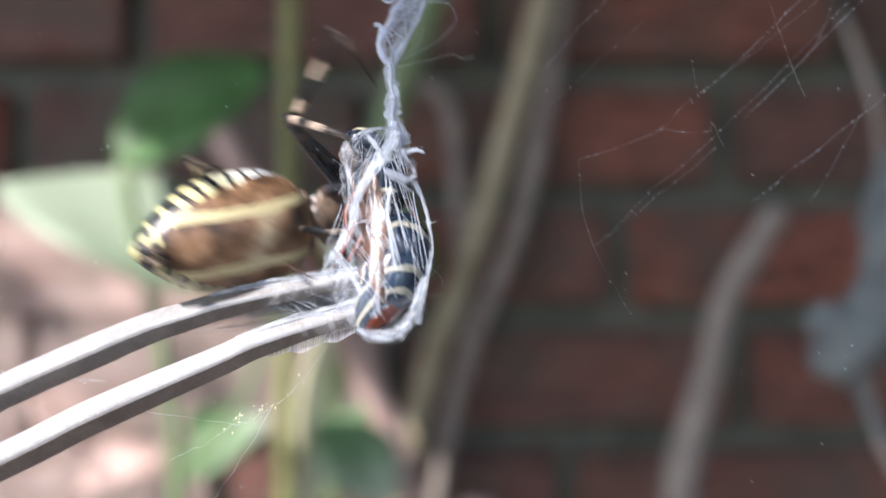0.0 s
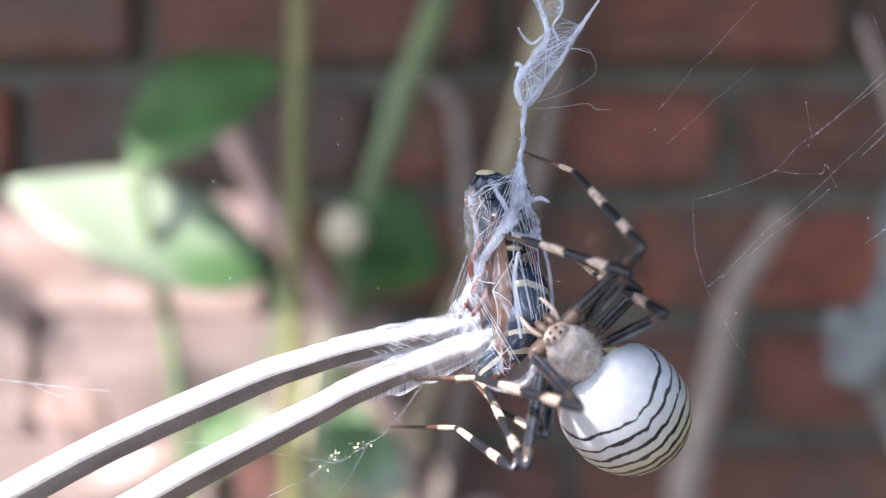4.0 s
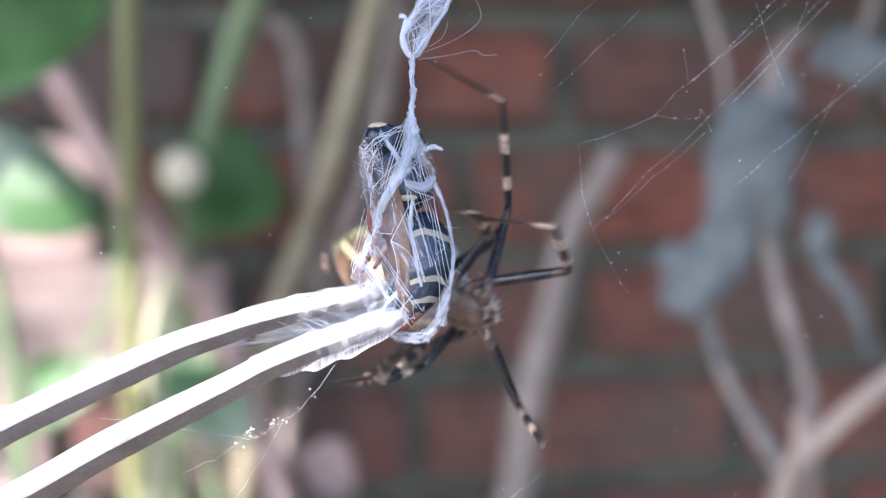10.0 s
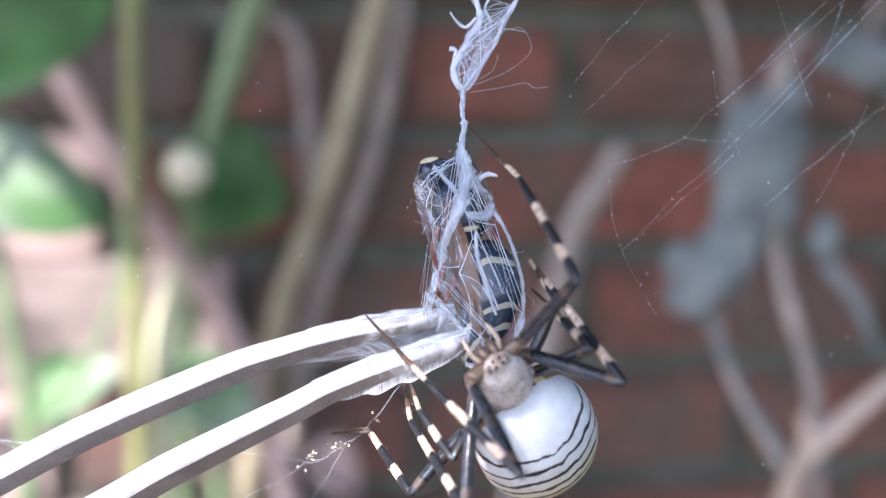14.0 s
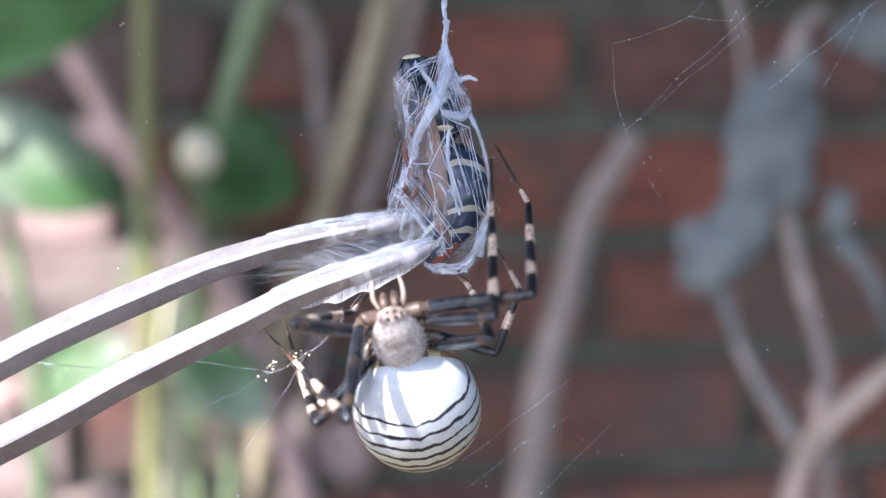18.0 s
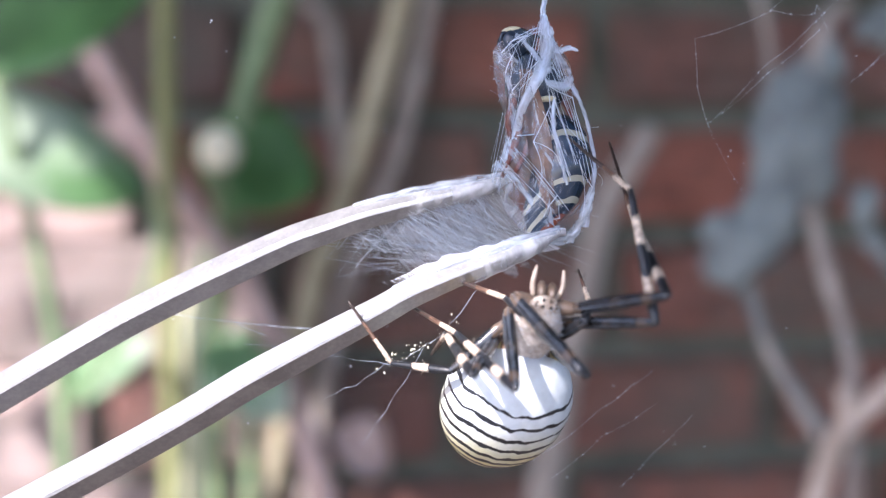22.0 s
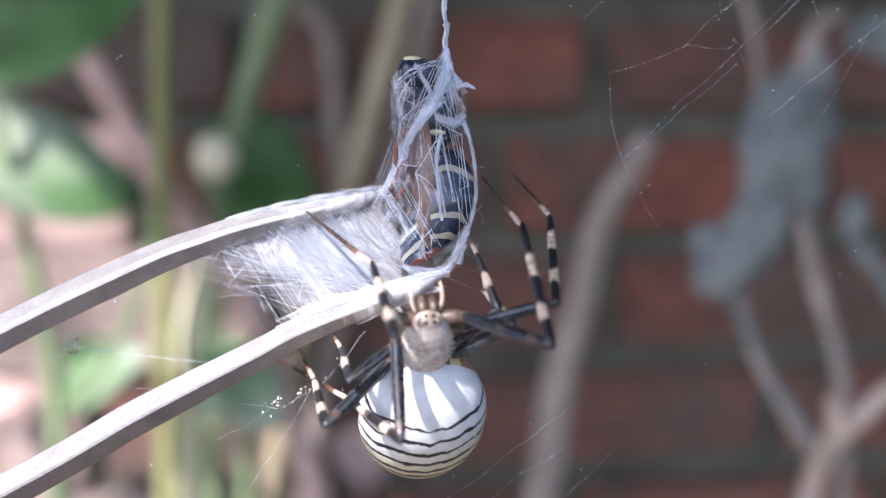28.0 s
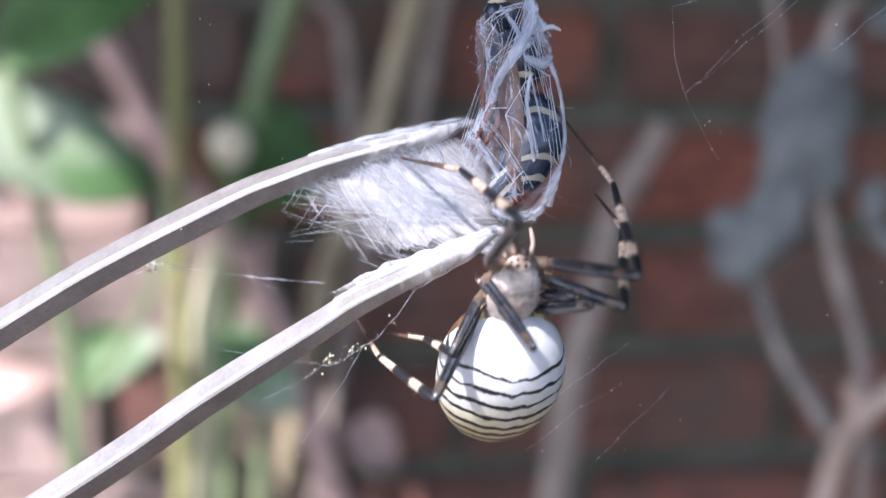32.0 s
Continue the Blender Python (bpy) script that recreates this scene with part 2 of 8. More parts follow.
def banded(name, stops, rough=0.4, streak=0.0):
    """Leg segment coloured in rings along its length (object z, in parts of the length 7 mm)."""
    m, n, l, p = material(name, rough)
    tc = n.new("ShaderNodeTexCoord")
    sx = n.new("ShaderNodeSeparateXYZ")
    l.new(tc.outputs["Object"], sx.inputs[0])
    w = math_node(n, l, "MULTIPLY_ADD", noise_node(n, l, 1800.0, 3.0), 0.14, -0.07)
    f = math_node(n, l, "ADD", math_node(n, l, "DIVIDE", sx.outputs[2], 7.2 * MM), w)
    col = ramp_node(n, l, f, stops, True)
    sp = ramp_node(n, l, noise_node(n, l, 3500.0, 3.0), [(0.32, (0.45, 0.42, 0.4)), (0.7, (1.35, 1.3, 1.25))])
    mul = n.new("ShaderNodeMix")
    mul.data_type = "RGBA"
    mul.blend_type = "MULTIPLY"
    mul.inputs[0].default_value = 1.0
    l.new(col, mul.inputs[6])
    l.new(sp, mul.inputs[7])
    col = mul.outputs[2]
    if streak:
        # paler blue-grey, broken lengthwise lines
        e = math_node(n, l, "ABSOLUTE", math_node(n, l, "SUBTRACT", math_node(n, l, "ABSOLUTE", sx.outputs[0]), 0.14 * MM))
        e = math_node(n, l, "LESS_THAN", math_node(n, l, "MULTIPLY_ADD", noise_node(n, l, 1500.0, 3.0), 0.16 * MM, e), 0.125 * MM)
        col = mix_node(n, l, math_node(n, l, "MULTIPLY", e, streak), col, (0.13, 0.155, 0.19))
    l.new(col, p.inputs["Base Color"])
    bump_node(n, l, noise_node(n, l, 4000.0, 2.0), p, 0.3, 0.00005)
    return m


def wasp_skin():
    m, n, l, p = material("wasp_abdomen_skin", 0.25)
    tc = n.new("ShaderNodeTexCoord")
    sx = n.new("ShaderNodeSeparateXYZ")
    l.new(tc.outputs["Object"], sx.inputs[0])
    x = math_node(n, l, "DIVIDE", math_node(n, l, "SUBTRACT", sx.outputs[0], 1.0 * MM), MM)
    f = math_node(n, l, "MULTIPLY_ADD", noise_node(n, l, 600.0, 2.0), 0.05, math_node(n, l, "DIVIDE", sx.outputs[2], -12 * MM))
    f = math_node(n, l, "SUBTRACT", math_node(n, l, "MULTIPLY_ADD", x, 0.018, f), math_node(n, l, "MULTIPLY", math_node(n, l, "MULTIPLY", x, x), 0.022))
    dark, cream, rust = (0.012, 0.028, 0.056), (0.36, 0.36, 0.30), (0.22, 0.045, 0.02)
    col = ramp_node(n, l, f, [(0, dark), (0.50, cream), (0.525, dark), (0.70, cream), (0.725, dark), (0.79, cream), (0.817, dark), (0.86, rust), (0.90, dark), (0.925, rust)], True)
    l.new(col, p.inputs["Base Color"])
    p.inputs["Coat Weight"].default_value = 0.3
    return m


BLACK, CREAM, RUST = (0.013, 0.016, 0.022), (0.54, 0.46, 0.38), (0.25, 0.10, 0.05)
M_ABDOMEN = abdomen_skin()
M_CARAPACE = mottled("silver_hair", (0.25, 0.205, 0.175), (0.73, 0.69, 0.645), 620, 0.85, bump=0.8, depth=0.0002)
M_FEMUR = banded("leg_upper", [(0, (0.12, 0.09, 0.07)), (0.08, (0.016, 0.02, 0.028)), (0.36, (0.032, 0.03, 0.03)), (0.46, (0.013, 0.017, 0.024)), (0.66, (0.07, 0.05, 0.038)), (0.74, BLACK)], 0.25, 0.30)
M_TIBIA = banded("leg_middle", [(0, BLACK), (0.17, CREAM), (0.30, BLACK), (0.52, CREAM), (0.72, BLACK)])
M_TARSUS = banded("leg_lower", [(0, CREAM), (0.20, (0.12, 0.07, 0.05)), (0.35, (0.05, 0.035, 0.03))])
M_PALP = mottled("palp_cream", (0.34, 0.26, 0.20), (0.60, 0.50, 0.42), 2000, 0.5, bump=0.2, depth=0.00005)
M_FACE = mottled("face_cream_hair", (0.13, 0.09, 0.065), (0.52, 0.46, 0.40), 1300, 0.75, bump=0.6, depth=0.00015)
M_JAW = mottled("jaw_brown", (0.035, 0.026, 0.022), (0.19, 0.135, 0.10), 1100, 0.35, bump=0.2, depth=0.00005)
M_EYE, _n, _l, _p = material("eye_black", 0.08)
_p.inputs["Base Color"].default_value = (0.01, 0.01, 0.012, 1)
M_WASP = wasp_skin()
M_WASP_BLACK = mottled("wasp_black", (0.008, 0.013, 0.022), (0.028, 0.045, 0.075), 900, 0.22, bump=0.3, depth=0.0001)
M_WASP_CREAM = mottled("wasp_cream", (0.42, 0.38, 0.25), (0.58, 0.53, 0.38), 1500, 0.4, bump=0)
M_WASP_RUST = mottled("wasp_rust", (0.06, 0.014, 0.010), (0.20, 0.055, 0.035), 1200, 0.4, bump=0)
M_WING = mottled("wing_brown", (0.05, 0.022, 0.014), (0.17, 0.085, 0.055), 800, 0.3, bump=0.4, depth=0.0001)
M_MEMBRANE = silken("wing_membrane", 0.75, (0.36, 0.27, 0.23), 700.0, 20.0)
M_SILK = silken("silk_thread")
M_FIBRE = fibre("combed_silk", 5.0, 0.6, 2.3, (0.72, 0.82, 0.96), 0.32)
M_GAUZE = fibre("silk_gauze", 15.0, 0.28, 2.4, (0.74, 0.77, 0.83), 0.32)
M_COAT = fibre("silk_coat", 4.5, 0.8, 3.0, (0.66, 0.68, 0.72), 0.40)
M_STEEL = mottled("brushed_steel", (0.31, 0.315, 0.325), (0.42, 0.425, 0.435), 700, 0.53, metal=1.0, bump=0.35, depth=0.00010)
M_BRICK = mottled("red_brick", (0.092, 0.045, 0.037), (0.250, 0.115, 0.092), 28, 0.9, bump=0.8, depth=0.004, vary=0.75, coords="Generated")
M_BRICK.node_tree.nodes["Noise Texture"].inputs["Scale"].default_value = 5.0
grimed_or_dappled(M_BRICK)
# sunlight on the wall's lower left, put into a paler brick colour
M_BRICK_SUNLIT = mottled("sunlit_tint_brick", (0.25, 0.175, 0.155), (0.52, 0.41, 0.38), 28, 0.95, bump=0.8, depth=0.004, vary=0.4, coords="Generated")
M_BRICK_SUNLIT.node_tree.nodes["Noise Texture"].inputs["Scale"].default_value = 4.0
# darker mottling here paints leaf shade into the sunlit patch
grimed_or_dappled(M_BRICK_SUNLIT, 22.0, (0.19, 0.165, 0.145))
M_MORTAR = mottled("mossy_mortar", (0.058, 0.068, 0.056), (0.125, 0.132, 0.110), 30, 0.95, bump=0.7, depth=0.004)
M_SOIL = mottled("dry_soil", (0.04, 0.032, 0.025), (0.13, 0.10, 0.08), 9, 0.95, bump=0.8, depth=0.01)
M_LEAF = leafy("leaf_green", (0.05, 0.125, 0.04), (0.095, 0.225, 0.075))
M_LEAF_PALE = leafy("leaf_variegated", (0.075, 0.175, 0.065), (0.14, 0.27, 0.12), (0.36, 0.45, 0.34))
M_LEAF_CANOPY = leafy("leaf_canopy", (0.03, 0.07, 0.02), (0.06, 0.13, 0.04))
M_STEM_OLIVE = mottled("stem_olive", (0.14, 0.16, 0.06), (0.27, 0.28, 0.12), 60, 0.7)
M_STEM_GREEN = mottled("stem_green", (0.11, 0.175, 0.085), (0.20, 0.275, 0.14), 60, 0.6)
M_STEM_TAN = mottled("stem_tan", (0.25, 0.22, 0.14), (0.42, 0.38, 0.27), 60, 0.8)
M_TWIG = mottled("twig_tan", (0.26, 0.20, 0.16), (0.50, 0.41, 0.35), 60, 0.85)
M_STEM_GREY = mottled("stem_grey", (0.165, 0.145, 0.13), (0.34, 0.30, 0.27), 60, 0.85)
M_STEM_PINK = mottled("stem_pinkish_brown", (0.32, 0.22, 0.19), (0.56, 0.42, 0.39), 60, 0.8)
M_STEM_CREAM = mottled("stem_cream", (0.45, 0.46, 0.28), (0.66, 0.66, 0.45), 60, 0.75)
M_BUD = mottled("bud_cream", (0.62, 0.60, 0.44), (0.82, 0.80, 0.64), 200, 0.8)
M_DEAD = mottled("dead_leaf_grey", (0.080, 0.096, 0.098), (0.185, 0.215, 0.215), 70, 0.9, bump=0.6, depth=0.002)
M_BARK = mottled("bark", (0.08, 0.06, 0.045), (0.2, 0.16, 0.12), 25, 0.9, bump=0.9, depth=0.006)


# ---- building helpers ----
def mesh_from(name, verts, faces, mat, smooth=True):
    me = bpy.data.meshes.new(name)
    me.from_pydata([tuple(v) for v in verts], [], faces)
    me.materials.append(mat)
    if smooth:
        me.polygons.foreach_set("use_smooth", [True] * len(me.polygons))
    me.update()
    return me


def part(name, data, mat, parent, label=""):
    """Links a bmesh, or a ready mesh, as one mesh object under a thing or a part."""
    if isinstance(data, bmesh.types.BMesh):
        me = bpy.data.meshes.new(name)
        data.to_mesh(me)
        data.free()
        me.materials.append(mat)
        me.polygons.foreach_set("use_smooth", [True] * len(me.polygons))
    else:
        me = data
    ob = new(name, me)
    ob.parent = parent
    if label:
        tagged(ob, label)
    return ob


def thing(name, label, category, at=(0, 0, 0), group="", kind=""):
    ob = new(name)
    ob.empty_display_size = 0.002
    ob.location = at
    return tagged(ob, label, category, group, kind)


def smooth_path(pts, steps=5):
    """A flowing curve through a few points."""
    pts = [Vector(p) for p in pts]
    res = []
    for i in range(len(pts) - 1):
        a, b, c, d = pts[max(i - 1, 0)], pts[i], pts[i + 1], pts[min(i + 2, len(pts) - 1)]
        for k in range(steps):
            t = k / steps
            res.append(0.5 * (2 * b + (c - a) * t + (2 * a - 5 * b + 4 * c - d) * t * t + (3 * b - a - 3 * c + d) * t ** 3))
    return res + [pts[-1]]


def tube(verts, faces, pts, radii, sides=6, closed=True):
    """Adds a tube along pts to the lists; radii: a number or one for each point."""
    pts = [Vector(p) for p in pts]
    if isinstance(radii, (int, float)):
        radii = [radii] * len(pts)
    base = len(verts)
    n = len(pts)
    u = None
    for i, p in enumerate(pts):
        d = pts[min(i + 1, n - 1)] - pts[max(i - 1, 0)]
        d = d.normalized() if d.length > 1e-12 else Vector((0, 0, 1))
        if u is None:
            u = d.orthogonal().normalized()
        u = (u - d * u.dot(d))
        u = u.normalized() if u.length > 1e-9 else d.orthogonal().normalized()
        w = d.cross(u)
        for k in range(sides):
            a = 2 * math.pi * k / sides
            verts.append(p + (u * math.cos(a) + w * math.sin(a)) * radii[i])
    for i in range(n - 1):
        for k in range(sides):
            k2 = (k + 1) % sides
            faces.append((base + i * sides + k, base + i * sides + k2, base + (i + 1) * sides + k2, base + (i + 1) * sides + k))
    if closed:
        faces.append(tuple(base + k for k in reversed(range(sides))))
        faces.append(tuple(base + (n - 1) * sides + k for k in range(sides)))


def tube_mesh(name, pts, radii, mat, sides=8, lumps=0.0, steps=5):
    """A stem: a smooth tapered tube with slight unevenness."""
    path = smooth_path(pts, steps)
    n = len(path)
    if isinstance(radii, (int, float)):
        radii = [radii, radii]
    rr = [float(np.interp(i / (n - 1), np.linspace(0, 1, len(radii)), radii)) for i in range(n)]
    if lumps:
        rr = [r * (1 + lumps * (random.random() - 0.5)) for r in rr]
    v, f = [], []
    tube(v, f, path, rr, sides)
    return mesh_from(name, v, f, mat)


def blob(centre, half, rings=14, segs=20, shape=None):
    """An ellipsoid as a bmesh; shape(u, a) scales its radius (u from 0 at +z to 1 at -z)."""
    bm = bmesh.new()
    grid = []
    for i in range(rings + 1):
        u = i / rings
        row = []
        for k in range(segs):
            a = 2 * math.pi * k / segs
            s = shape(u, a) if shape else 1.0
            r = math.sin(math.pi * u) * s
            if i in (0, rings) and k:
                row.append(row[0])
                continue
            row.append(bm.verts.new((centre[0] + half[0] * r * math.cos(a), centre[1] + half[1] * r * math.sin(a), centre[2] + half[2] * math.cos(math.pi * u))))
        grid.append(row)
    for i in range(rings):
        for k in range(segs):
            q = [grid[i][k], grid[i + 1][k], grid[i + 1][(k + 1) % segs], grid[i][(k + 1) % segs]]
            q = list(dict.fromkeys(q))
            if len(q) > 2:
                bm.faces.new(q)
    return bm


def leaf_mesh(name, length, width, mat, curl=0.25, fold=0.25, tip=1.3, thick=0.0006):
    """A leaf blade along +x, folded at the midrib, curling down to its tip, with thickness."""
    nx, ny = 14, 8
    v, f = [], []
    for s in (1, -1):
        for i in range(nx + 1):
            u = i / nx
            w = width * 0.5 * (math.sin(math.pi * u ** (1 / tip)) ** 0.75) + 0.0004
            for j in range(ny + 1):
                q = 2 * j / ny - 1
                z = abs(q) * w * fold - curl * length * u * u + 0.02 * length * math.sin(9 * u + 3 * q) * abs(q)
                v.append((u * length, q * w, z + s * thick / 2))
    off = (nx + 1) * (ny + 1)
    for i in range(nx):
        for j in range(ny):
            a, b, c, d = i * (ny + 1) + j, (i + 1) * (ny + 1) + j, (i + 1) * (ny + 1) + j + 1, i * (ny + 1) + j + 1
            f.append((a, b, c, d))
            f.append((a + off, d + off, c + off, b + off))
    rim = [i * (ny + 1) for i in range(nx + 1)] + [nx * (ny + 1) + j for j in range(1, ny + 1)]
    rim += [i * (ny + 1) + ny for i in range(nx - 1, -1, -1)] + [j for j in range(ny - 1, 0, -1)]
    for a, b in zip(rim, rim[1:] + rim[:1]):
        f.append((a, a + off, b + off, b))
    return mesh_from(name, v, f, mat)


def aim(ob, at, along, up=(0, -1, 0.4)):
    """Lays ob's +x along a direction, its +z as near as may be to up."""
    x = Vector(along).normalized()
    z = Vector(up)
    z = (z - x * z.dot(x)).normalized()
    y = z.cross(x)
    ob.matrix_local = Matrix.Translation(at) @ Matrix((x, y, z)).transposed().to_4x4()
    return ob


# ---- the wall, the ground, the shading shrub ----
WALL_Y = 0.633
WALL_Z0 = 0.595
JOINTS = {2: 0.032, 1: 0.180, 0: 0.112, -1: 0.19, -2: 0.08, 3: 0.15}
CROWN_Y = [-0.2, 0.0, 0.053, 0.12, 0.28, 0.38, 0.40, 0.42, 0.45, 0.5, 0.62, 0.65, 0.9]
CROWN_X = [-0.002, -0.002, -0.002, -0.002, -0.05, -0.09, -0.095, -0.10, -0.105, -0.10, -0.115, -0.34, -0.6]
rng = random.Random(4)


def build_ground():
    bm = bmesh.new()
    bmesh.ops.create_grid(bm, x_segments=60, y_segments=60, size=30)
    for v in bm.verts:
        r = math.hypot(v.co.x, v.co.y)
        v.co.z = noise.noise(v.co * 0.7) * 0.05 * min(r, 1) - 0.02
    ob = part("ground", bm, M_SOIL, None)
    tagged(ob, "dry bare garden soil at the foot of the wall", "ground", kind="structure")


def brick_mesh(w, h, d, seed, mat):
    r = random.Random(seed)
    bm = bmesh.new()
    bmesh.ops.create_cube(bm, size=1)
    for v in bm.verts:
        v.co = Vector((v.co.x * w, v.co.y * d, v.co.z * h)) + Vector([r.uniform(-1, 1) * 0.0015 for _ in range(3)])
    bmesh.ops.bevel(bm, geom=list(bm.edges), offset=0.004, segments=1, affect="EDGES")
    me = bpy.data.meshes.new("brick")
    bm.to_mesh(me)
    bm.free()
    me.materials.append(mat)
    return me


def build_wall():
    """Stretchers, 215 long and 65 high with worn edges, in deep-set mossy joints."""
    course, pitch = 0.0772, 0.2243
    bm = bmesh.new()
    bmesh.ops.create_cube(bm, size=1, matrix=Matrix.LocRotScale((0.0, WALL_Y + 0.122, 1.1), None, (5.0, 0.22, 2.3)))
    bmesh.ops.subdivide_edges(bm, edges=list(bm.edges), cuts=3, use_grid_fill=True)
    wall = part("wall_north", bm, M_MORTAR, None)
    tagged(wall, "old red brick garden wall with recessed mossy mortar joints", "wall", kind="structure")
    meshes = [brick_mesh(0.207, 0.0595, 0.03, s, M_BRICK) for s in range(6)]
    # bricks in the sunlit colour, cut larger so that their joints nearly close
    lit_bricks = [brick_mesh(0.221, 0.0755, 0.03, s + 6, M_BRICK_SUNLIT) for s in range(4)]
    rest_v, rest_f = [], []
    z0 = WALL_Z0
    for c in range(-8, 22):
        z = z0 + c * course
        if z < 0.02 or z > 2.2:
            continue
        shift = JOINTS.get(c, 0.05 + 0.11 * (c % 2)) + pitch / 2
        for k in range(-11, 11):
            x = shift + k * pitch
            if abs(x) > 2.4:
                continue
            if -0.6 < x < 0.75 and 0.25 < z < 0.98:
                # paler copies only where the sun falls on the wall's lower left
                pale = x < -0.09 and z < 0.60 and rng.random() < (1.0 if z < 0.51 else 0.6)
                b = new("brick", lit_bricks[rng.randrange(4)] if pale else meshes[rng.randrange(6)])
                b.parent = wall
                b.matrix_local = pose(x + rng.uniform(-0.002, 0.002), WALL_Y + 0.011 + rng.uniform(-0.002, 0.003), z, 0, rng.uniform(-0.6, 0.6), rng.uniform(-0.8, 0.8))
            else:
                o = len(rest_v)
                for dz in (-0.0297, 0.0297):
                    for dx in (-0.1035, 0.1035):
                        for dy in (0.0, 0.024):
                            rest_v.append((x + dx, WALL_Y + dy + rng.uniform(-.001, .001), z + dz))
                rest_f += [tuple(o + i for i in q) for q in ((0, 2, 6, 4), (4, 6, 7, 5), (2, 3, 7, 6), (0, 4, 5, 1), (0, 1, 3, 2))]
    far = part("brickwork", mesh_from("brickwork", rest_v, rest_f, M_BRICK, False), M_BRICK, wall)
    tagged(far, kind="stuff")
    bm = bmesh.new()
    bmesh.ops.create_cube(bm, size=1, matrix=Matrix.LocRotScale((0.0, WALL_Y + 0.11, 2.28), None, (5.04, 0.30, 0.06)))
    part("coping", bm, M_MORTAR, wall, "weathered flat coping stones")


def build_canopy():
    """A leafy shrub out of view, beside and above, whose crown shades the wall and half of the web."""
    shrub = thing("shrub", "dense green garden shrub that shades the wall", "shrub", (1.1, -0.9, 0))
    part("trunk", tube_mesh("trunk", [(0, 0, -0.05), (-0.05, 0.1, 0.5), (-0.1, 0.35, 1.0), (-0.3, 0.6, 1.45)], [0.04, 0.03, 0.015], M_BARK, 10, 0.2), M_BARK, shrub)
    for q in [((-0.1, 0.3, 0.95), (-0.6, 0.6, 1.3), (-1.2, 0.7, 1.45)), ((-0.05, 0.15, 0.6), (-0.5, 0.0, 1.2), (-1.3, 0.1, 1.42)), ((-0.1, 0.35, 1.0), (0.2, 0.8, 1.4), (0.1, 1.2, 1.6))]:
        part("limb", tube_mesh("limb", q, [0.014, 0.008, 0.003], M_BARK, 7, 0.2), M_BARK, shrub)
    SLOPE = -SUN_FROM.x / SUN_FROM.z
    v, f = [], []
    r = random.Random(11)

    def blade(c, size, d, up):
        x = Vector(d).normalized()
        z = Vector(up)
        z = (z - x * z.dot(x)).normalized()
        y = z.cross(x)
        o = len(v)
        for a, b, h in ((0, 0, 0), (0.35, 0.27, 0.05), (0.35, -0.27, 0.05), (0.75, 0.2, 0.02), (0.75, -0.2, 0.02), (1, 0, -0.08), (0.4, 0, -0.02), (0.75, 0, -0.05)):
            v.append(Vector(c) + (x * a + y * b + z * h) * size - Vector((1.1, -0.9, 0)))
        f.extend(tuple(o + i for i in q) for q in ((0, 6, 1), (0, 2, 6), (1, 6, 7, 3), (2, 4, 7, 6), (3, 7, 5), (4, 5, 7)))
    for _ in range(16000):
        z = r.uniform(1.18, 1.75)
        s = (z - 0.6) / SUN_FROM.z
        # the crown's edge, as seen from the sun
        gx, gy = r.uniform(-0.5, 1.3), r.uniform(-0.3, 1.1)
        size = r.uniform(0.045, 0.085)
        d = Vector((r.uniform(-1, 1), r.uniform(-1, 1), r.uniform(-0.5, 0.2))).normalized()
        c = Vector((gx + SUN_FROM.x * s, gy + SUN_FROM.y * s, z))
        far = [gx + (p[0] + SLOPE * p[2]) * size for p in (d * 0.5, d)]
        low = min([gx, *far]) - 0.30 * size
        reach = [float(np.interp(gy + q * size, CROWN_Y, CROWN_X)) for q in (-1, 0, 1)]
        if low < max(reach):
            continue
        blade(c, size, d, (r.uniform(-0.6, 0.6), r.uniform(-0.6, 0.6), 1))
    # loose outer sprays that dapple the foot of the wall
    for k in range(8):
        z = r.uniform(1.3, 1.7)
        s = (z - 0.6) / SUN_FROM.z
        gx, gy = r.uniform(-0.5, -0.13), r.uniform(0.47, 0.66)
        blade((gx + SUN_FROM.x * s, gy + SUN_FROM.y * s, z), r.uniform(0.03, 0.06), (r.uniform(-1, 1), r.uniform(-1, 1), r.uniform(-0.5, 0.2)), (r.uniform(-0.6, 0.6), r.uniform(-0.6, 0.6), 1))
    # an unseen leafy skirt down to the ground, added to dim the wall's right
    for _ in range(2600):
        blade((r.uniform(0.56, 1.3), r.uniform(-0.5, 0.56), r.uniform(0.08, 1.25)), r.uniform(0.04, 0.08), (r.uniform(-1, 1), r.uniform(-1, 1), r.uniform(-0.6, 0.3)), (r.uniform(-0.6, 0.6), r.uniform(-0.6, 0.6), 1))
    # the low fringe of the crown, nearest to the web
    for k in range(900):
        z = r.uniform(1.08, 1.25)
        s = (z - 0.6) / SUN_FROM.z
        gy = r.uniform(-0.12, 0.24) if k % 3 else r.uniform(0.24, 0.72)
        size = r.uniform(0.04, 0.07)
        d = Vector((r.uniform(-0.6, 1), r.uniform(-1, 1), r.uniform(-0.3, 0.2))).normalized()
        side = 0.30 * size * abs(d.y)
        low = min(0.0, (d.x + SLOPE * d.z) * size) - side
        gx = max(float(np.interp(gy + q * size, CROWN_Y, CROWN_X)) for q in (-1, 0, 1)) - low + abs(r.gauss(0, 0.006))
        blade((gx + SUN_FROM.x * s, gy + SUN_FROM.y * s, z), size, d, (r.uniform(-0.3, 0.3), r.uniform(-0.3, 0.3), 1))
    ob = part("crown", mesh_from("crown", v, f, M_LEAF_CANOPY, False), M_LEAF_CANOPY, shrub)
    tagged(ob, kind="stuff")
    return shrub


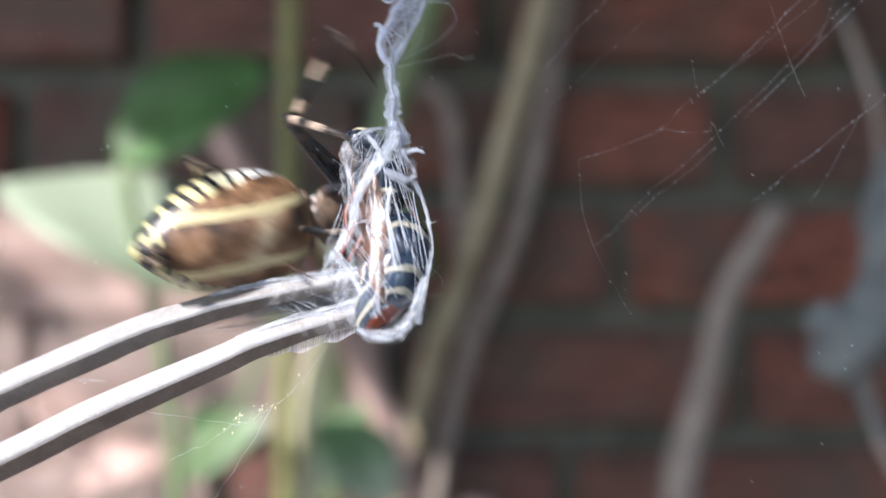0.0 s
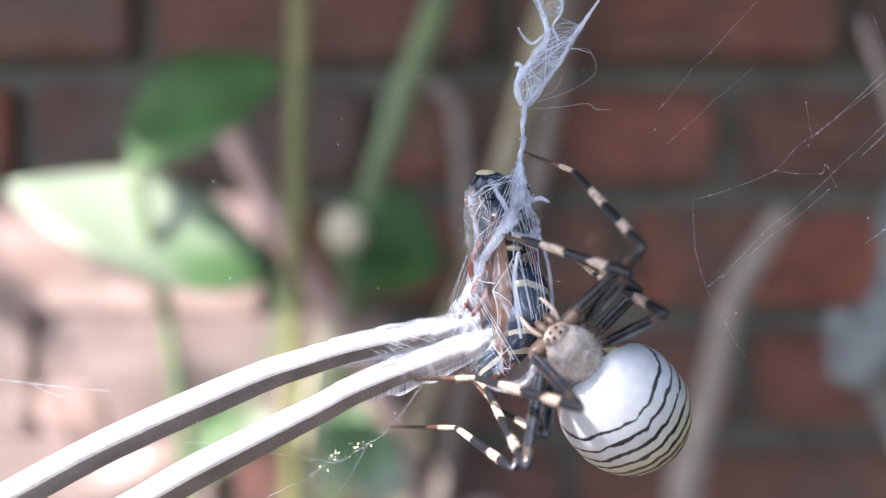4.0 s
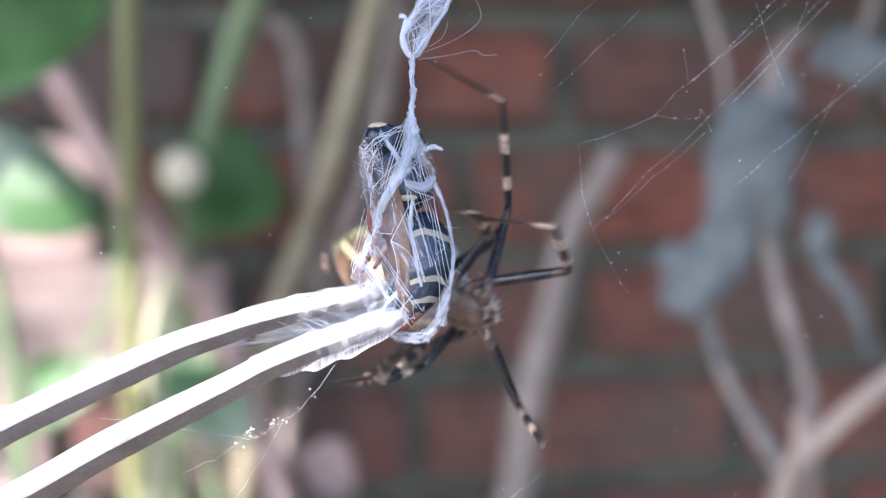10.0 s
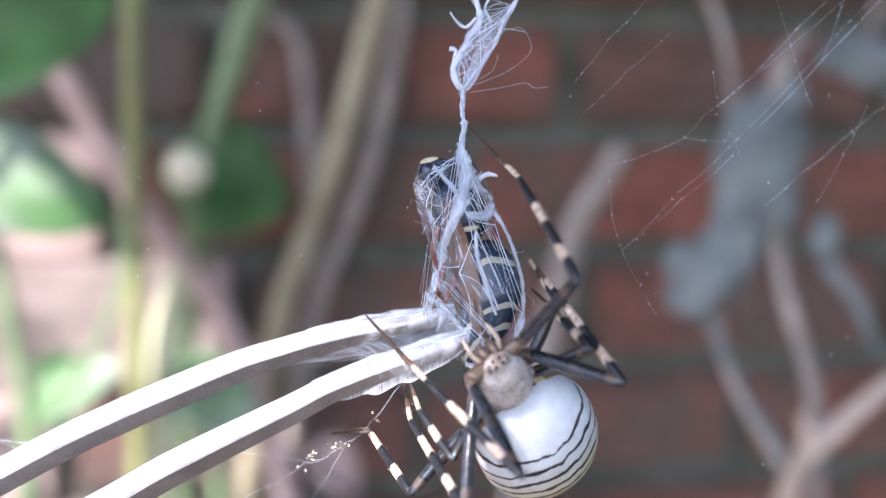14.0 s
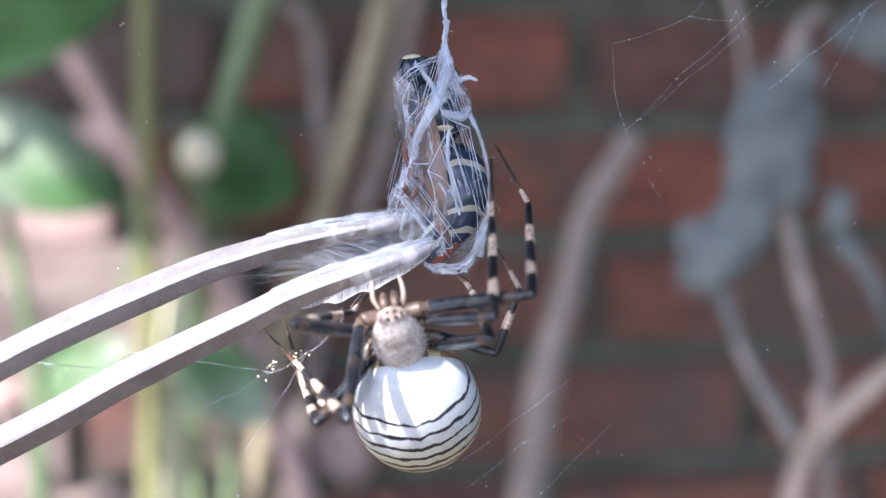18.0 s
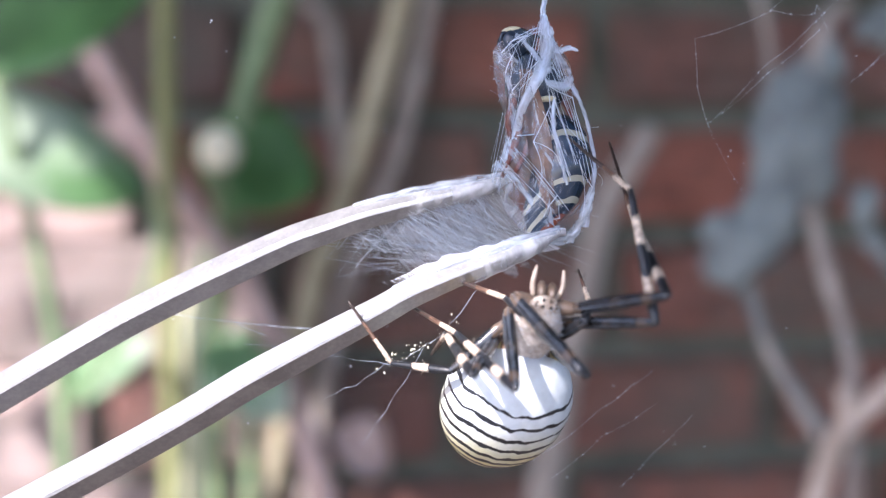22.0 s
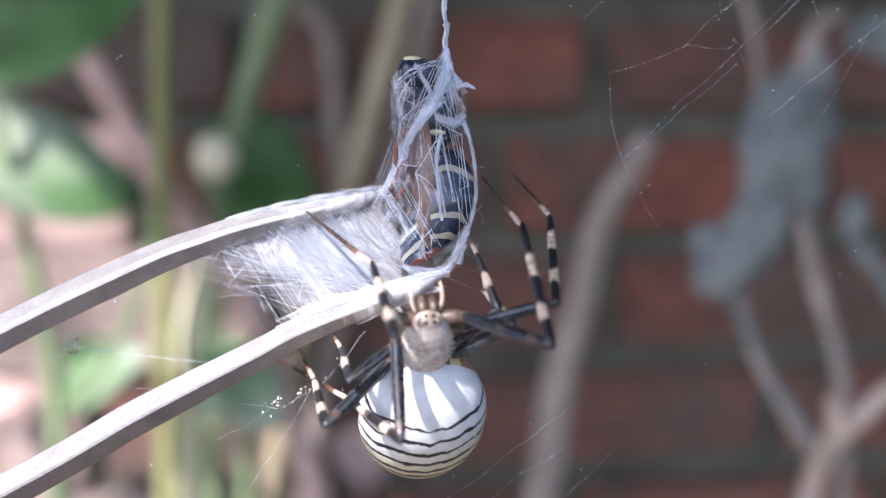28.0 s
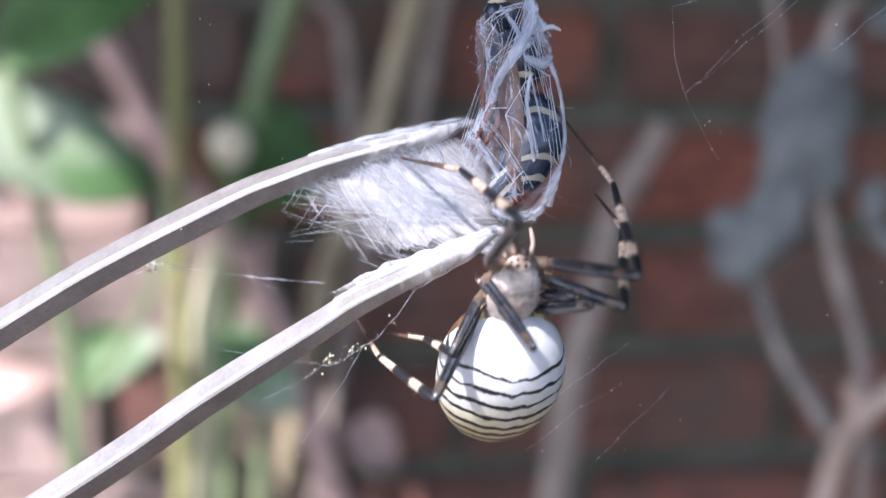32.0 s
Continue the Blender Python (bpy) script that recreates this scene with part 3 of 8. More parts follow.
# ---- plants before the wall ----
def build_plants():
    big = thing("broadleaf_plant", "garden plant with broad green and whitish variegated leaves", "plant", (-.1131, .3994, .3594))
    o = Vector(big.location)

    def local(p):
        return Vector(p) - o
    part("stem", tube_mesh("stem", [local(q) for q in ((-.1131, .3994, .3594), (-.107, .4, .4957), (-.1128, .3953, .5643), (-.1247, .3857, .6341))], [0.004, 0.0022], M_STEM_GREEN), M_STEM_GREEN, big)
    a, b = local((-.1269, .3857, .6341)), local((-.0717, .4006, .6788))
    ob = part("leaf", leaf_mesh("leaf", (b - a).length * 1.0, 0.048, M_LEAF, 0.05, 0.25, 1.1), M_LEAF, big, "dark green oval leaf")
    aim(ob, a, b - a, (-0.3, -1, 0.5))
    a, b = local((-.0734, .4003, .5886)), local((-.173, .3859, .6288))
    ob = part("leaf", leaf_mesh("leaf", (b - a).length, 0.052, M_LEAF_PALE, 0.06, 0.2, 1.15), M_LEAF_PALE, big, "whitish variegated leaf in sunlight")
    aim(ob, a, b - a, (-0.2, -0.75, 0.8))
    part("leaf_stalk", tube_mesh("leaf_stalk", [local(q) for q in ((-.0734, .4003, .5886), (-.0688, .4002, .5732), (-.08, .4001, .5413), (-.1048, .4, .5048))], [0.0016, 0.002], M_STEM_GREEN), M_STEM_GREEN, big)

    small = thing("round_leaf_plant", "green plant with a round leaf and a cream bud", "plant", (-.0648, .5689, .289))
    o2 = Vector(small.location)
    part("stem", tube_mesh("stem", [Vector(q) - o2 for q in ((-.0648, .5689, .289), (-.0633, .5697, .4833), (-.0604, .56, .549), (-.0534, .5502, .5968))], [0.005, 0.003], M_STEM_GREEN), M_STEM_GREEN, small)
    a, b = Vector((-.0756, .5654, .6126)) - o2, Vector((-.0017, .57, .5936)) - o2
    ob = part("leaf", leaf_mesh("leaf", (b - a).length, 0.068, M_LEAF, 0.05, 0.15, 1.0), M_LEAF, small, "dark green round leaf")
    aim(ob, a, b - a, (0.1, -1, 0.5))
    c = Vector((-.0575, .5503, .6099)) - o2
    part("bud", blob(c, (0.0115, 0.010, 0.0125), 10, 14), M_BUD, small, "cream-white round flower bud")
    part("bract", blob(c + Vector((0, 0, -0.012)), (0.006, 0.006, 0.006), 6, 10), M_STEM_GREEN, small)

    low = thing("pale_leaf_plant", "low pale green leafy plant in the sun", "plant", (-.0436, .4991, .356))
    o3 = Vector(low.location)
    part("stem", tube_mesh("stem", [Vector(q) - o3 for q in ((-.0436, .4991, .356), (-.0413, .4995, .4554), (-.0401, .4997, .498))], [0.004, 0.002], M_STEM_GREEN), M_STEM_GREEN, low)
    for p, q, w in (((-.0629, .4999, .5135), (-.0212, .4895, .4779), 0.035), ((-.0394, .5098, .5191), (-.067, .4997, .4808), 0.03), ((-.1272, .48, .488), (-.0899, .5, .5204), 0.03), ((-.1294, .5008, .5158), (-.098, .5146, .4953), 0.03)):
        a, b = Vector(p) - o3, Vector(q) - o3
        ob = part("leaf", leaf_mesh("leaf", (b - a).length, w, M_LEAF_PALE, 0.08, 0.2, 1.0), M_LEAF_PALE, low)
        aim(ob, a, b - a, (-0.3, -0.7, 0.8))

    def stalk(name, label, mat, pts, rad, cat="stalk", group="stalks before the wall", sub=()):
        root = thing(name, label, cat, pts[0], group)
        o = Vector(pts[0])
        part("stem", tube_mesh("stem", [Vector(p) - o for p in pts], rad, mat, 10, 0.12), mat, root)
        for q, r2 in sub:
            part("side_shoot", tube_mesh("side_shoot", [Vector(p) - o for p in q], r2, mat, 8, 0.12), mat, root)
    stalk("green_stalk", "slender olive-green upright stalk", M_STEM_OLIVE, ((-.0816, .499, .299), (-.0797, .4997, .4694), (-.0789, .5003, .5971), (-.0757, .5011, .7817)), [0.0052, 0.0048, 0.0045])
    stalk("green_stalk", "slanting fresh green stalk", M_STEM_GREEN, ((-.1213, .5787, .1844), (-.0638, .5799, .5141), (-.0431, .5804, .6427), (.0203, .5808, .811)), [0.0075, 0.008, 0.008])
    stalk("pink_stalk", "dry pinkish-brown slanting twig", M_STEM_PINK, ((.0328, .5284, .2814), (-.0286, .5297, .5038), (-.0803, .5303, .5908), (-.1235, .5408, .6686)), [0.008, 0.0072, 0.007])
    stalk("cream_stalk", "pale cream dry stalk in the sun", M_STEM_CREAM, ((-.0799, .5187, .2278), (-.0708, .5197, .4641), (-.0682, .5199, .5232), (-.059, .5301, .5639)), [0.009, 0.0085, 0.006])
    stalk("tan_stalk", "tall dry tan stalk leaning against the wall", M_STEM_TAN, ((-.0776, .5984, .1703), (-.0179, .5996, .4909), (.0256, .6, .624), (.0791, .6006, .8185)), [0.008, 0.0075, 0.0085])
    stalk("grey_stalk", "tall dry grey stalk leaning against the wall", M_STEM_GREY, ((-.0441, .6082, .1632), (.0026, .6095, .4891), (.0487, .6099, .6245), (.084, .6106, .8221)), [0.007, 0.0065, 0.0075])
    stalk("grey_stick", "bare weathered grey stick standing before the wall", M_STEM_GREY, ((.1071, .553, .2667), (.1313, .5538, .4622), (.1482, .554, .5316), (.159, .5541, .5758), (.1871, .5542, .6226)), [0.011, 0.0105, 0.0085, 0.0085, 0.0065])
    stalk("grey_stalk", "thin dry stalk before the wall", M_STEM_GREY, ((.0131, .6197, .5437), (.009, .6202, .6493), (.0017, .6204, .6915), (-.0195, .6205, .7055)), [0.006, 0.006, 0.004])
    stalk("brown_twig", "forked tan dry twig with a knob", M_TWIG, ((.1206, .2571, .4452), (.1323, .2599, .5131), (.1468, .2588, .5325), (.1709, .2562, .552)), [0.0032, 0.0036, 0.003, 0.0025], "twig", "", ((((.1372, .2597, .5228), (.1383, .259, .5295), (.1362, .2588, .537)), [0.0024, 0.003, 0.0015]),))

    dead = thing("withered_leaf", "withered blue-grey leaf hanging curled from a dry stem", "dead leaf", (.1375, .263, .423))
    o4 = Vector(dead.location)
    part("stem", tube_mesh("stem", [Vector(q) - o4 for q in ((.1375, .263, .423), (.145, .2658, .5258), (.1363, .2702, .5705), (.1316, .2729, .5986), (.136, .2748, .6366), (.1451, .274, .6466))], [0.0022, 0.0022, 0.0024, 0.002, 0.003, 0.001], M_STEM_GREY, 8, 0.15), M_STEM_GREY, dead)
    part("side_stem", tube_mesh("side_stem", [Vector(q) - o4 for q in ((.115, .2737, .5704), (.1198, .2713, .5472), (.1359, .2667, .5175))], [0.001, 0.0018, 0.0018], M_STEM_GREY, 7, 0.15), M_STEM_GREY, dead)
    part("side_stem", tube_mesh("side_stem", [Vector(q) - o4 for q in ((.1228, .2777, .6185), (.1214, .2794, .6402), (.1133, .2826, .6668))], [0.0016, 0.0013, 0.001], M_STEM_GREY, 7, 0.15), M_STEM_GREY, dead)
    r = random.Random(8)

    def crumple(name, c, half, seed):
        bm = blob((0, 0, 0), half, 18, 22)
        for v in bm.verts:
            q = v.co * 120 + Vector((seed, 0, 0))
            v.co *= 1 + 0.42 * noise.noise(q) + 0.25 * noise.noise(q * 2.6)
        ob = part(name, bm, M_DEAD, dead)
        ob.location = c
        return ob
    crumple("blade", Vector((.1276, .2741, .606)) - o4, (0.0150, 0.006, 0.0215), 3).rotation_euler = (0, radians(16), 0)
    crumple("blade_lobe", Vector((.1117, .2726, .5755)) - o4, (0.0125, 0.005, 0.0120), 9).rotation_euler = (0, radians(-25), 0)
    crumple("blade_lobe", Vector((.1204, .2728, .5854)) - o4, (0.0085, 0.005, 0.0150), 17).rotation_euler = (0, radians(30), 0)
    crumple("blade_lobe", Vector((.1373, .2752, .6301)) - o4, (0.0055, 0.004, 0.010), 14)
    crumple("blade_lobe", Vector((0.1471, 0.2696, 0.5870)) - o4, (0.0045, 0.004, 0.0065), 31)
    part("side_stem", tube_mesh("side_stem", [Vector(q) - o4 for q in ((0.1137, 0.2735, 0.5638), (0.1230, 0.2705, 0.5423), (0.1392, 0.2660, 0.5159))], [0.0016, 0.0020, 0.0022], M_DEAD, 7, 0.15), M_DEAD, dead)
    part("side_stem", tube_mesh("side_stem", [Vector(q) - o4 for q in ((0.1486, 0.2688, 0.5788), (0.1576, 0.2665, 0.5672), (0.1623, 0.2646, 0.5507))], [0.0030, 0.0022, 0.0012], M_DEAD, 7, 0.15), M_DEAD, dead)
    dead2 = thing("withered_leaf", "withered blue-grey leaf hanging against the wall", "dead leaf", (.1761, .297, .6418))
    dead = dead2
    o4 = Vector(dead2.location)
    crumple("blade", Vector((0, 0, 0)), (0.016, 0.006, 0.008), 21)
    crumple("blade_lobe", Vector((0.022, 0.004, -0.004)), (0.013, 0.006, 0.010), 25)
    part("stem", tube_mesh("stem", [(0.0, 0.004, 0.0), (0.01, 0.004, 0.03), (0.02, 0.006, 0.12)], [0.0015, 0.001], M_STEM_GREY, 6), M_STEM_GREY, dead2)
    for p, q, k in (((-.2376, .5707, .5147), (-.1954, .5804, .4871), 4), ((.001, .5464, .4538), (.0356, .5494, .4321), 5), ((-.2011, .5503, .4679), (-.1602, .5602, .488), 10)):
        a, b = Vector(p), Vector(q)
        root = thing("dry_leaf", "pale pinkish dry leaf caught before the wall", "dead leaf", a, "dry leaves")
        ob = part("blade", leaf_mesh("blade", (b - a).length, 0.035, M_STEM_PINK, 0.15, 0.4, 1.0), M_STEM_PINK, root)
        aim(ob, (0, 0, 0), b - a, (-0.3, -0.6, 0.8))
        part("stalk", tube_mesh("stalk", [(0, 0, 0), -0.25 * (b - a) + Vector((0, 0.005, -0.01)), -0.45 * (b - a) + Vector((0, 0.01, -0.05))], [0.0012, 0.0008], M_STEM_PINK, 6), M_STEM_PINK, root)


# ---- the orb web's rim ----
def build_web():
    r = random.Random(5)
    web = thing("orb_web", "torn orb web of fine beaded silk threads", "spider web", (0.0072, 0.0528, 0.6048))

    def strand(pts, rad=0.022, beads=0.0, name="thread"):
        """Points in millimetres from the web's near corner: right, up, and away."""
        v, f = [], []
        kinks = [Vector((p[0], p[2] if len(p) > 2 else 0, p[1])) * MM for p in pts]
        path = []
        for a, b in zip(kinks, kinks[1:]):
            k = max(2, int((b - a).length / MM / 0.7)) if (b - a).length < 0.02 else 6
            path += [a.lerp(b, i / k) + Vector((r.gauss(0, 0.012), 0, r.gauss(0, 0.012) - 0.12 * math.sin(math.pi * i / k))) * MM for i in range(k)]
        path.append(kinks[-1])
        tube(v, f, path, [rad * 0.7 * r.choice((0.25, 0.45, 0.7, 1.0)) * MM for _ in path], 4)
        if beads:
            for a, b in zip(path, path[1:]):
                k = max(1, int((b - a).length / MM * beads))
                for i in range(k):
                    if r.random() < 0.8:
                        p = a.lerp(b, r.random())
                        s = r.uniform(0.02, 0.042) * MM
                        tube(v, f, [p - Vector((s, 0, s)), p, p + Vector((s, 0, s))], [s * 0.3, s, s * 0.3], 5)
        part(name, mesh_from(name, v, f, M_SILK), M_SILK, web)
    strand([(0, 0), (4.3, 1.5), (5.4, 2.7), (14, 9.5), (60, 46)], 0.0121, 2)
    strand([(0, 0), (0.15, -2.6), (0.8, -4.7), (1.6, -6.2), (2.9, -8.4)], 0.0121, 1.5)
    strand([(0.8, -4.7), (4.0, -1.5), (7.0, 1.0), (13.6, 7.6), (60, 52)], 0.0121, 2)
    strand([(0.8, -4.7), (4.2, -1.9), (7.3, 0.6)], 0.0110, 2)
    strand([(6.0, 5.3), (6.35, 3.3), (11, 7.7), (40, 34)], 0.0121, 3)
    strand([(4.4, 1.6), (6.9, 1.4), (7.1, 2.0), (7.8, 0.5)], 0.0110, 1)
    strand([(8.8, 2.2), (12.8, 6.2), (20, 13.5), (60, 53)], 0.0165, 3)
    strand([(9.2, -2.3), (11.2, -0.6), (13.8, 1.4), (22, 8), (60, 38)], 0.0154, 3)
    strand([(-2.0, 4.6), (0.0, 7.0), (1.6, 8.6), (8, 16), (30, 40)], 0.0099, 2)
    strand([(-1.5, 2.9), (1.0, 5.2), (3.5, 7.4)], 0.0083, 2)
    strand([(12.3, -2.3), (13.8, 0.2), (15.5, 3.5)], 0.0099, 2)
    strand([(9.6, 9.8), (11.3, 5.0), (12.0, 3.3)], 0.0099, 1)
    strand([(15, 13), (13.0, 7.0), (12.6, 6.1)], 0.0099, 1)
    strand([(-9, -23.2), (-5.2, -20.5), (-3.4, -19.2), (-2.2, -18.4)], 0.0138, 2)
    strand([(-8, -24.3), (-5.0, -22.0), (-2.0, -20.3)], 0.0099, 2)
    strand([(-4, -25), (-2, -23), (0.2, -21)], 0.0083, 2)
    for _ in range(60):
        p = Vector((r.uniform(-30, 16), r.uniform(-2, 5), r.uniform(-26, 8)))
        s = r.uniform(0.02, 0.05) * MM
        part("speck", blob(p * MM, (s, s, s), 5, 6), M_SILK, web)


# ---- tweezers ----
UPPER = [(1.0, 0.15), (0, 0), (-6, -1.1), (-9, -1.95), (-12, -3.0), (-18, -5.75), (-24, -9.0), (-40, -18.6), (-70, -37), (-100, -55)]
LOWER = [(1.2, 0.35), (0, 0), (-6, -2.05), (-9, -3.55), (-15, -6.65), (-21, -10.2), (-40, -20.6), (-70, -38), (-100, -54.5)]


def prong_mesh(path, away):
    """A bent steel arm, square in section and turned on edge, narrowing to its tip."""
    pts = smooth_path([Vector((p[0], away * min(1.0, max(0.0, (-p[0] - 30) / 60)), p[1])) * MM for p in path], 8)
    v, f = [], []
    n = len(pts)
    corners = []
    for k in range(4):
        a = radians(133 + 90 * k)
        for s in (-0.60, 0.60, math.pi / 4):
            b = a + s
            corners.append((math.cos(b), math.sin(b)))
    for i, p in enumerate(pts):
        d = (pts[min(i + 1, n - 1)] - pts[max(i - 1, 0)]).normalized()
        up = Vector((0, 0, 1))
        up = (up - d * up.dot(d)).normalized()
        side = d.cross(up)
        x = -p.x / MM
        r = float(np.interp(x, [-1.2, 0, 6, 14, 30, 100], [0.12, 0.42, 0.72, 0.92, 0.98, 1.25])) * MM
        for cx, cz in corners:
            v.append(p + side * cx * r + up * (cz * r - r))
    for i in range(n - 1):
        for k in range(12):
            f.append((i * 12 + k, (i + 1) * 12 + k, (i + 1) * 12 + (k + 1) % 12, i * 12 + (k + 1) % 12))
    f.append(tuple(range(12)))
    f.append(tuple((n - 1) * 12 + k for k in reversed(range(12))))
    return mesh_from("prong", v, f, M_STEEL, False)


def sheet_mesh(name, rows, density, mat, seed=0.0):
    """A thin sheet from rows of points in millimetres; density(i, j) from 0 to 1 thins it out; streaks run along a row."""
    nv = len(rows[0])
    v, f, den, uvs = [], [], [], []
    for i, row in enumerate(rows):
        run = 0.0
        for j, p in enumerate(row):
            if j:
                run += (Vector(p) - Vector(row[j - 1])).length
            v.append(Vector(p) * MM)
            den.append(density(i / (len(rows) - 1), j / (nv - 1)))
            uvs.append(((Vector(p) - Vector(rows[0][j])).length + seed, run))
    for i in range(len(rows) - 1):
        for j in range(nv - 1):
            a = i * nv + j
            f.append((a, a + 1, a + nv + 1, a + nv))
    me = mesh_from(name, v, f, mat)
    layer = me.uv_layers.new(name="silk")
    for lp in me.loops:
        layer.data[lp.index].uv = uvs[lp.vertex_index]
    at = me.attributes.new("cover", "FLOAT", "POINT")
    at.data.foreach_set("value", den)
    return me


def ribbon_mesh(name, pts, widths, density, seed, mat=None, steps=5, bulge=0.15):
    """Silk gathered into a band along a path (millimetres), frayed at both edges."""
    path = smooth_path(pts, steps)
    n = len(path)
    rows = [[] for _ in range(9)]
    for j, p in enumerate(path):
        d = (path[min(j + 1, n - 1)] - path[max(j - 1, 0)]).normalized()
        side = d.cross(Vector((0, 1, 0)))
        side = side.normalized() if side.length > 1e-6 else Vector((1, 0, 0))
        w = float(np.interp(j / (n - 1), np.linspace(0, 1, len(widths)), widths)) * (1 + 0.3 * noise.noise(Vector((j * 0.4, seed, 0))))
        for i in range(9):
            q = i / 4 - 1
            bump = Vector((0, -bulge * w * (1 - q * q) + 0.18 * w * noise.noise(Vector((q * 2, j * 0.35, seed))), 0))
            rows[i].append(p + side * q * w * 0.5 + bump + Vector((0.05, 0, 0.05)) * noise.noise(Vector((q * 3, j * 0.5, seed + 5))))
    return sheet_mesh(name, rows, lambda u, v: density * (1 - 0.42 * abs(2 * u - 1) ** 2.5), mat or M_FIBRE, seed)


def prong_height(path, x):
    return float(np.interp(x, [p[0] for p in path][::-1], [p[1] for p in path][::-1]))


def prong_radius(x):
    return float(np.interp(-x, [-1.2, 0, 6, 14, 30, 100], [0.12, 0.42, 0.72, 0.92, 0.98, 1.25]))


def silk_strands(path, sense, count, seed, reach):
    """Fine straight threads combed slantwise off a prong; sense -1 hangs down from it, +1 rises from it."""
    r = random.Random(seed)
    v, f = [], []
    for k in range(count):
        x = -r.uniform(0.3, 8.6 if sense < 0 else 4.8) if k % 3 else -r.uniform(0.0, 4.0)
        z = prong_height(path, x) - 0.8
        ln = r.uniform(0.4, 1.0) * reach * min(1, (9.6 + x) / 3)
        lean = (r.gauss(1.2, 0.8) if k % 4 else r.uniform(-1.0, 0.6)) * -sense
        y0, y1 = r.uniform(-0.5, 0.3), r.uniform(-0.3, 0.5)
        a = Vector((x, y0, z))
        b = Vector((x + lean * ln, y1, z + sense * ln))
        mid = a.lerp(b, 0.5) + Vector((r.gauss(0, 0.2), r.gauss(0, 0.15), r.gauss(0, 0.2)))
        rad = r.choice((0.005, 0.008, 0.012, 0.019)) * MM
        q = [p * MM for p in smooth_path([a, mid, b], 4)]
        tube(v, f, q, [rad * (1 - 0.8 * (i / (len(q) - 1)) ** 2) for i in range(len(q))], 3, False)
    return mesh_from("silk_fringe", v, f, M_SILK)


def silk_fan(path):
    """Long threads that spread from the other prong's tip back along this one, as on a harp."""
    r = random.Random(77)
    v, f = [], []
    for k in range(170):
        x = -r.uniform(0.2, 9.2)
        a = Vector((0.7 + r.gauss(0, 0.5), r.uniform(-0.4, 0.2), -4.7 + r.gauss(0, 0.5)))
        if k % 3 == 0:
            a.x -= r.uniform(0.5, 4.5)
            a.z -= 0.35 * (0.7 - a.x)
        low = r.uniform(0.0, 1.0) ** 2 * 3.4
        b = Vector((x, r.uniform(-0.4, 0.4), prong_height(path, x) - 0.8 - low))
        mid = a.lerp(b, r.uniform(0.4, 0.6)) + Vector((r.gauss(0, 0.1), r.gauss(0, 0.2), r.gauss(-0.1, 0.14)))
        rad = r.choice((0.005, 0.007, 0.010, 0.016)) * MM
        q = [p * MM for p in smooth_path([a, mid, b], 4)]
        tube(v, f, q, [rad * (1 - 0.6 * i / (len(q) - 1)) for i in range(len(q))], 3, False)
    return mesh_from("silk_fan", v, f, M_SILK)


def silk_web_film(path, sense, reach, seed, start=0.6, end=-9.4, full=0.56, lean=0.8):
    """A combed film hanging or rising from a prong, thinning out towards its free edge."""
    rows = []
    nx, nz = 40, 14
    for i in range(nx + 1):
        x = start + (end - start) * i / nx
        z0 = prong_height(path, x) - 0.8
        span = reach * min(1, 0.45 + i / nx * 2) * (0.85 + 0.3 * noise.noise(Vector((x * 1.3, seed, 0))))
        row = []
        for j in range(nz + 1):
            q = j / nz
            y = 0.3 * noise.noise(Vector((x * 0.7, q * 2.5, seed))) + 0.2 * q
            row.append(Vector((x - sense * lean * q * span, y, z0 + sense * q * span)))
        rows.append(row)
    return sheet_mesh("silk_film", rows, lambda u, v: full * (1 - 0.22 * v ** 3) * (1 - 0.6 * max(0, (u - 0.6) / 0.4)) * (0.82 + 0.18 * min(1, v * 2.6)) * (0.90 + 0.10 * min(1, u * 2.2)), M_GAUZE, seed)


def silk_coat(path, start, end, seed, drop):
    """Silk clinging to a prong's end, lumpy along the top, hanging a little below."""
    rows = []
    n, s = 46, 20
    for k in range(s + 1):
        a = 2 * math.pi * k / s
        row = []
        for i in range(n + 1):
            x = start + (end - start) * i / n
            w = prong_radius(x)
            c = prong_height(path, x) - w
            rr = w * 1.0 + 0.05 + 0.10 * noise.noise(Vector((x * 1.6, math.cos(a) * 1.5, math.sin(a) * 1.5 + seed)))
            low = drop * max(0, -math.sin(a)) ** 2 * max(0, math.sin(math.pi * min(1, i / n * 1.15)))
            row.append(Vector((x, math.cos(a) * rr, c + math.sin(a) * rr - low)))
        rows.append(row)
    return sheet_mesh("silk_coat", rows, lambda u, v: 0.54 - 0.47 * max(0, (v - 0.2) / 0.75), M_COAT, seed)


def silk_skirt(path):
    """A thin film hanging from a prong's end, deepest in its middle."""
    rows = []
    nx, nz = 30, 10
    for i in range(nx + 1):
        u = i / nx
        x = 1.0 - 8.2 * u
        z0 = prong_height(path, x) - 0.9 * prong_radius(x)
        span = prong_radius(x) + 1.15 * math.sin(math.pi * min(1.0, 0.18 + 0.85 * u)) * (0.9 + 0.25 * noise.noise(Vector((x * 1.1, 3.0, 0))))
        rows.append([Vector((x - 0.5 * q * span, -0.35 * (1 - q) * prong_radius(x) + 0.15 * noise.noise(Vector((x, q * 2, 8.0))), z0 - q * span)) for q in (j / nz for j in range(nz + 1))])
    return sheet_mesh("silk_skirt", rows, lambda u, v: 0.50 + 0.10 * v ** 4 - 0.25 * max(0, (u - 0.75) / 0.25), M_GAUZE, 5.5)


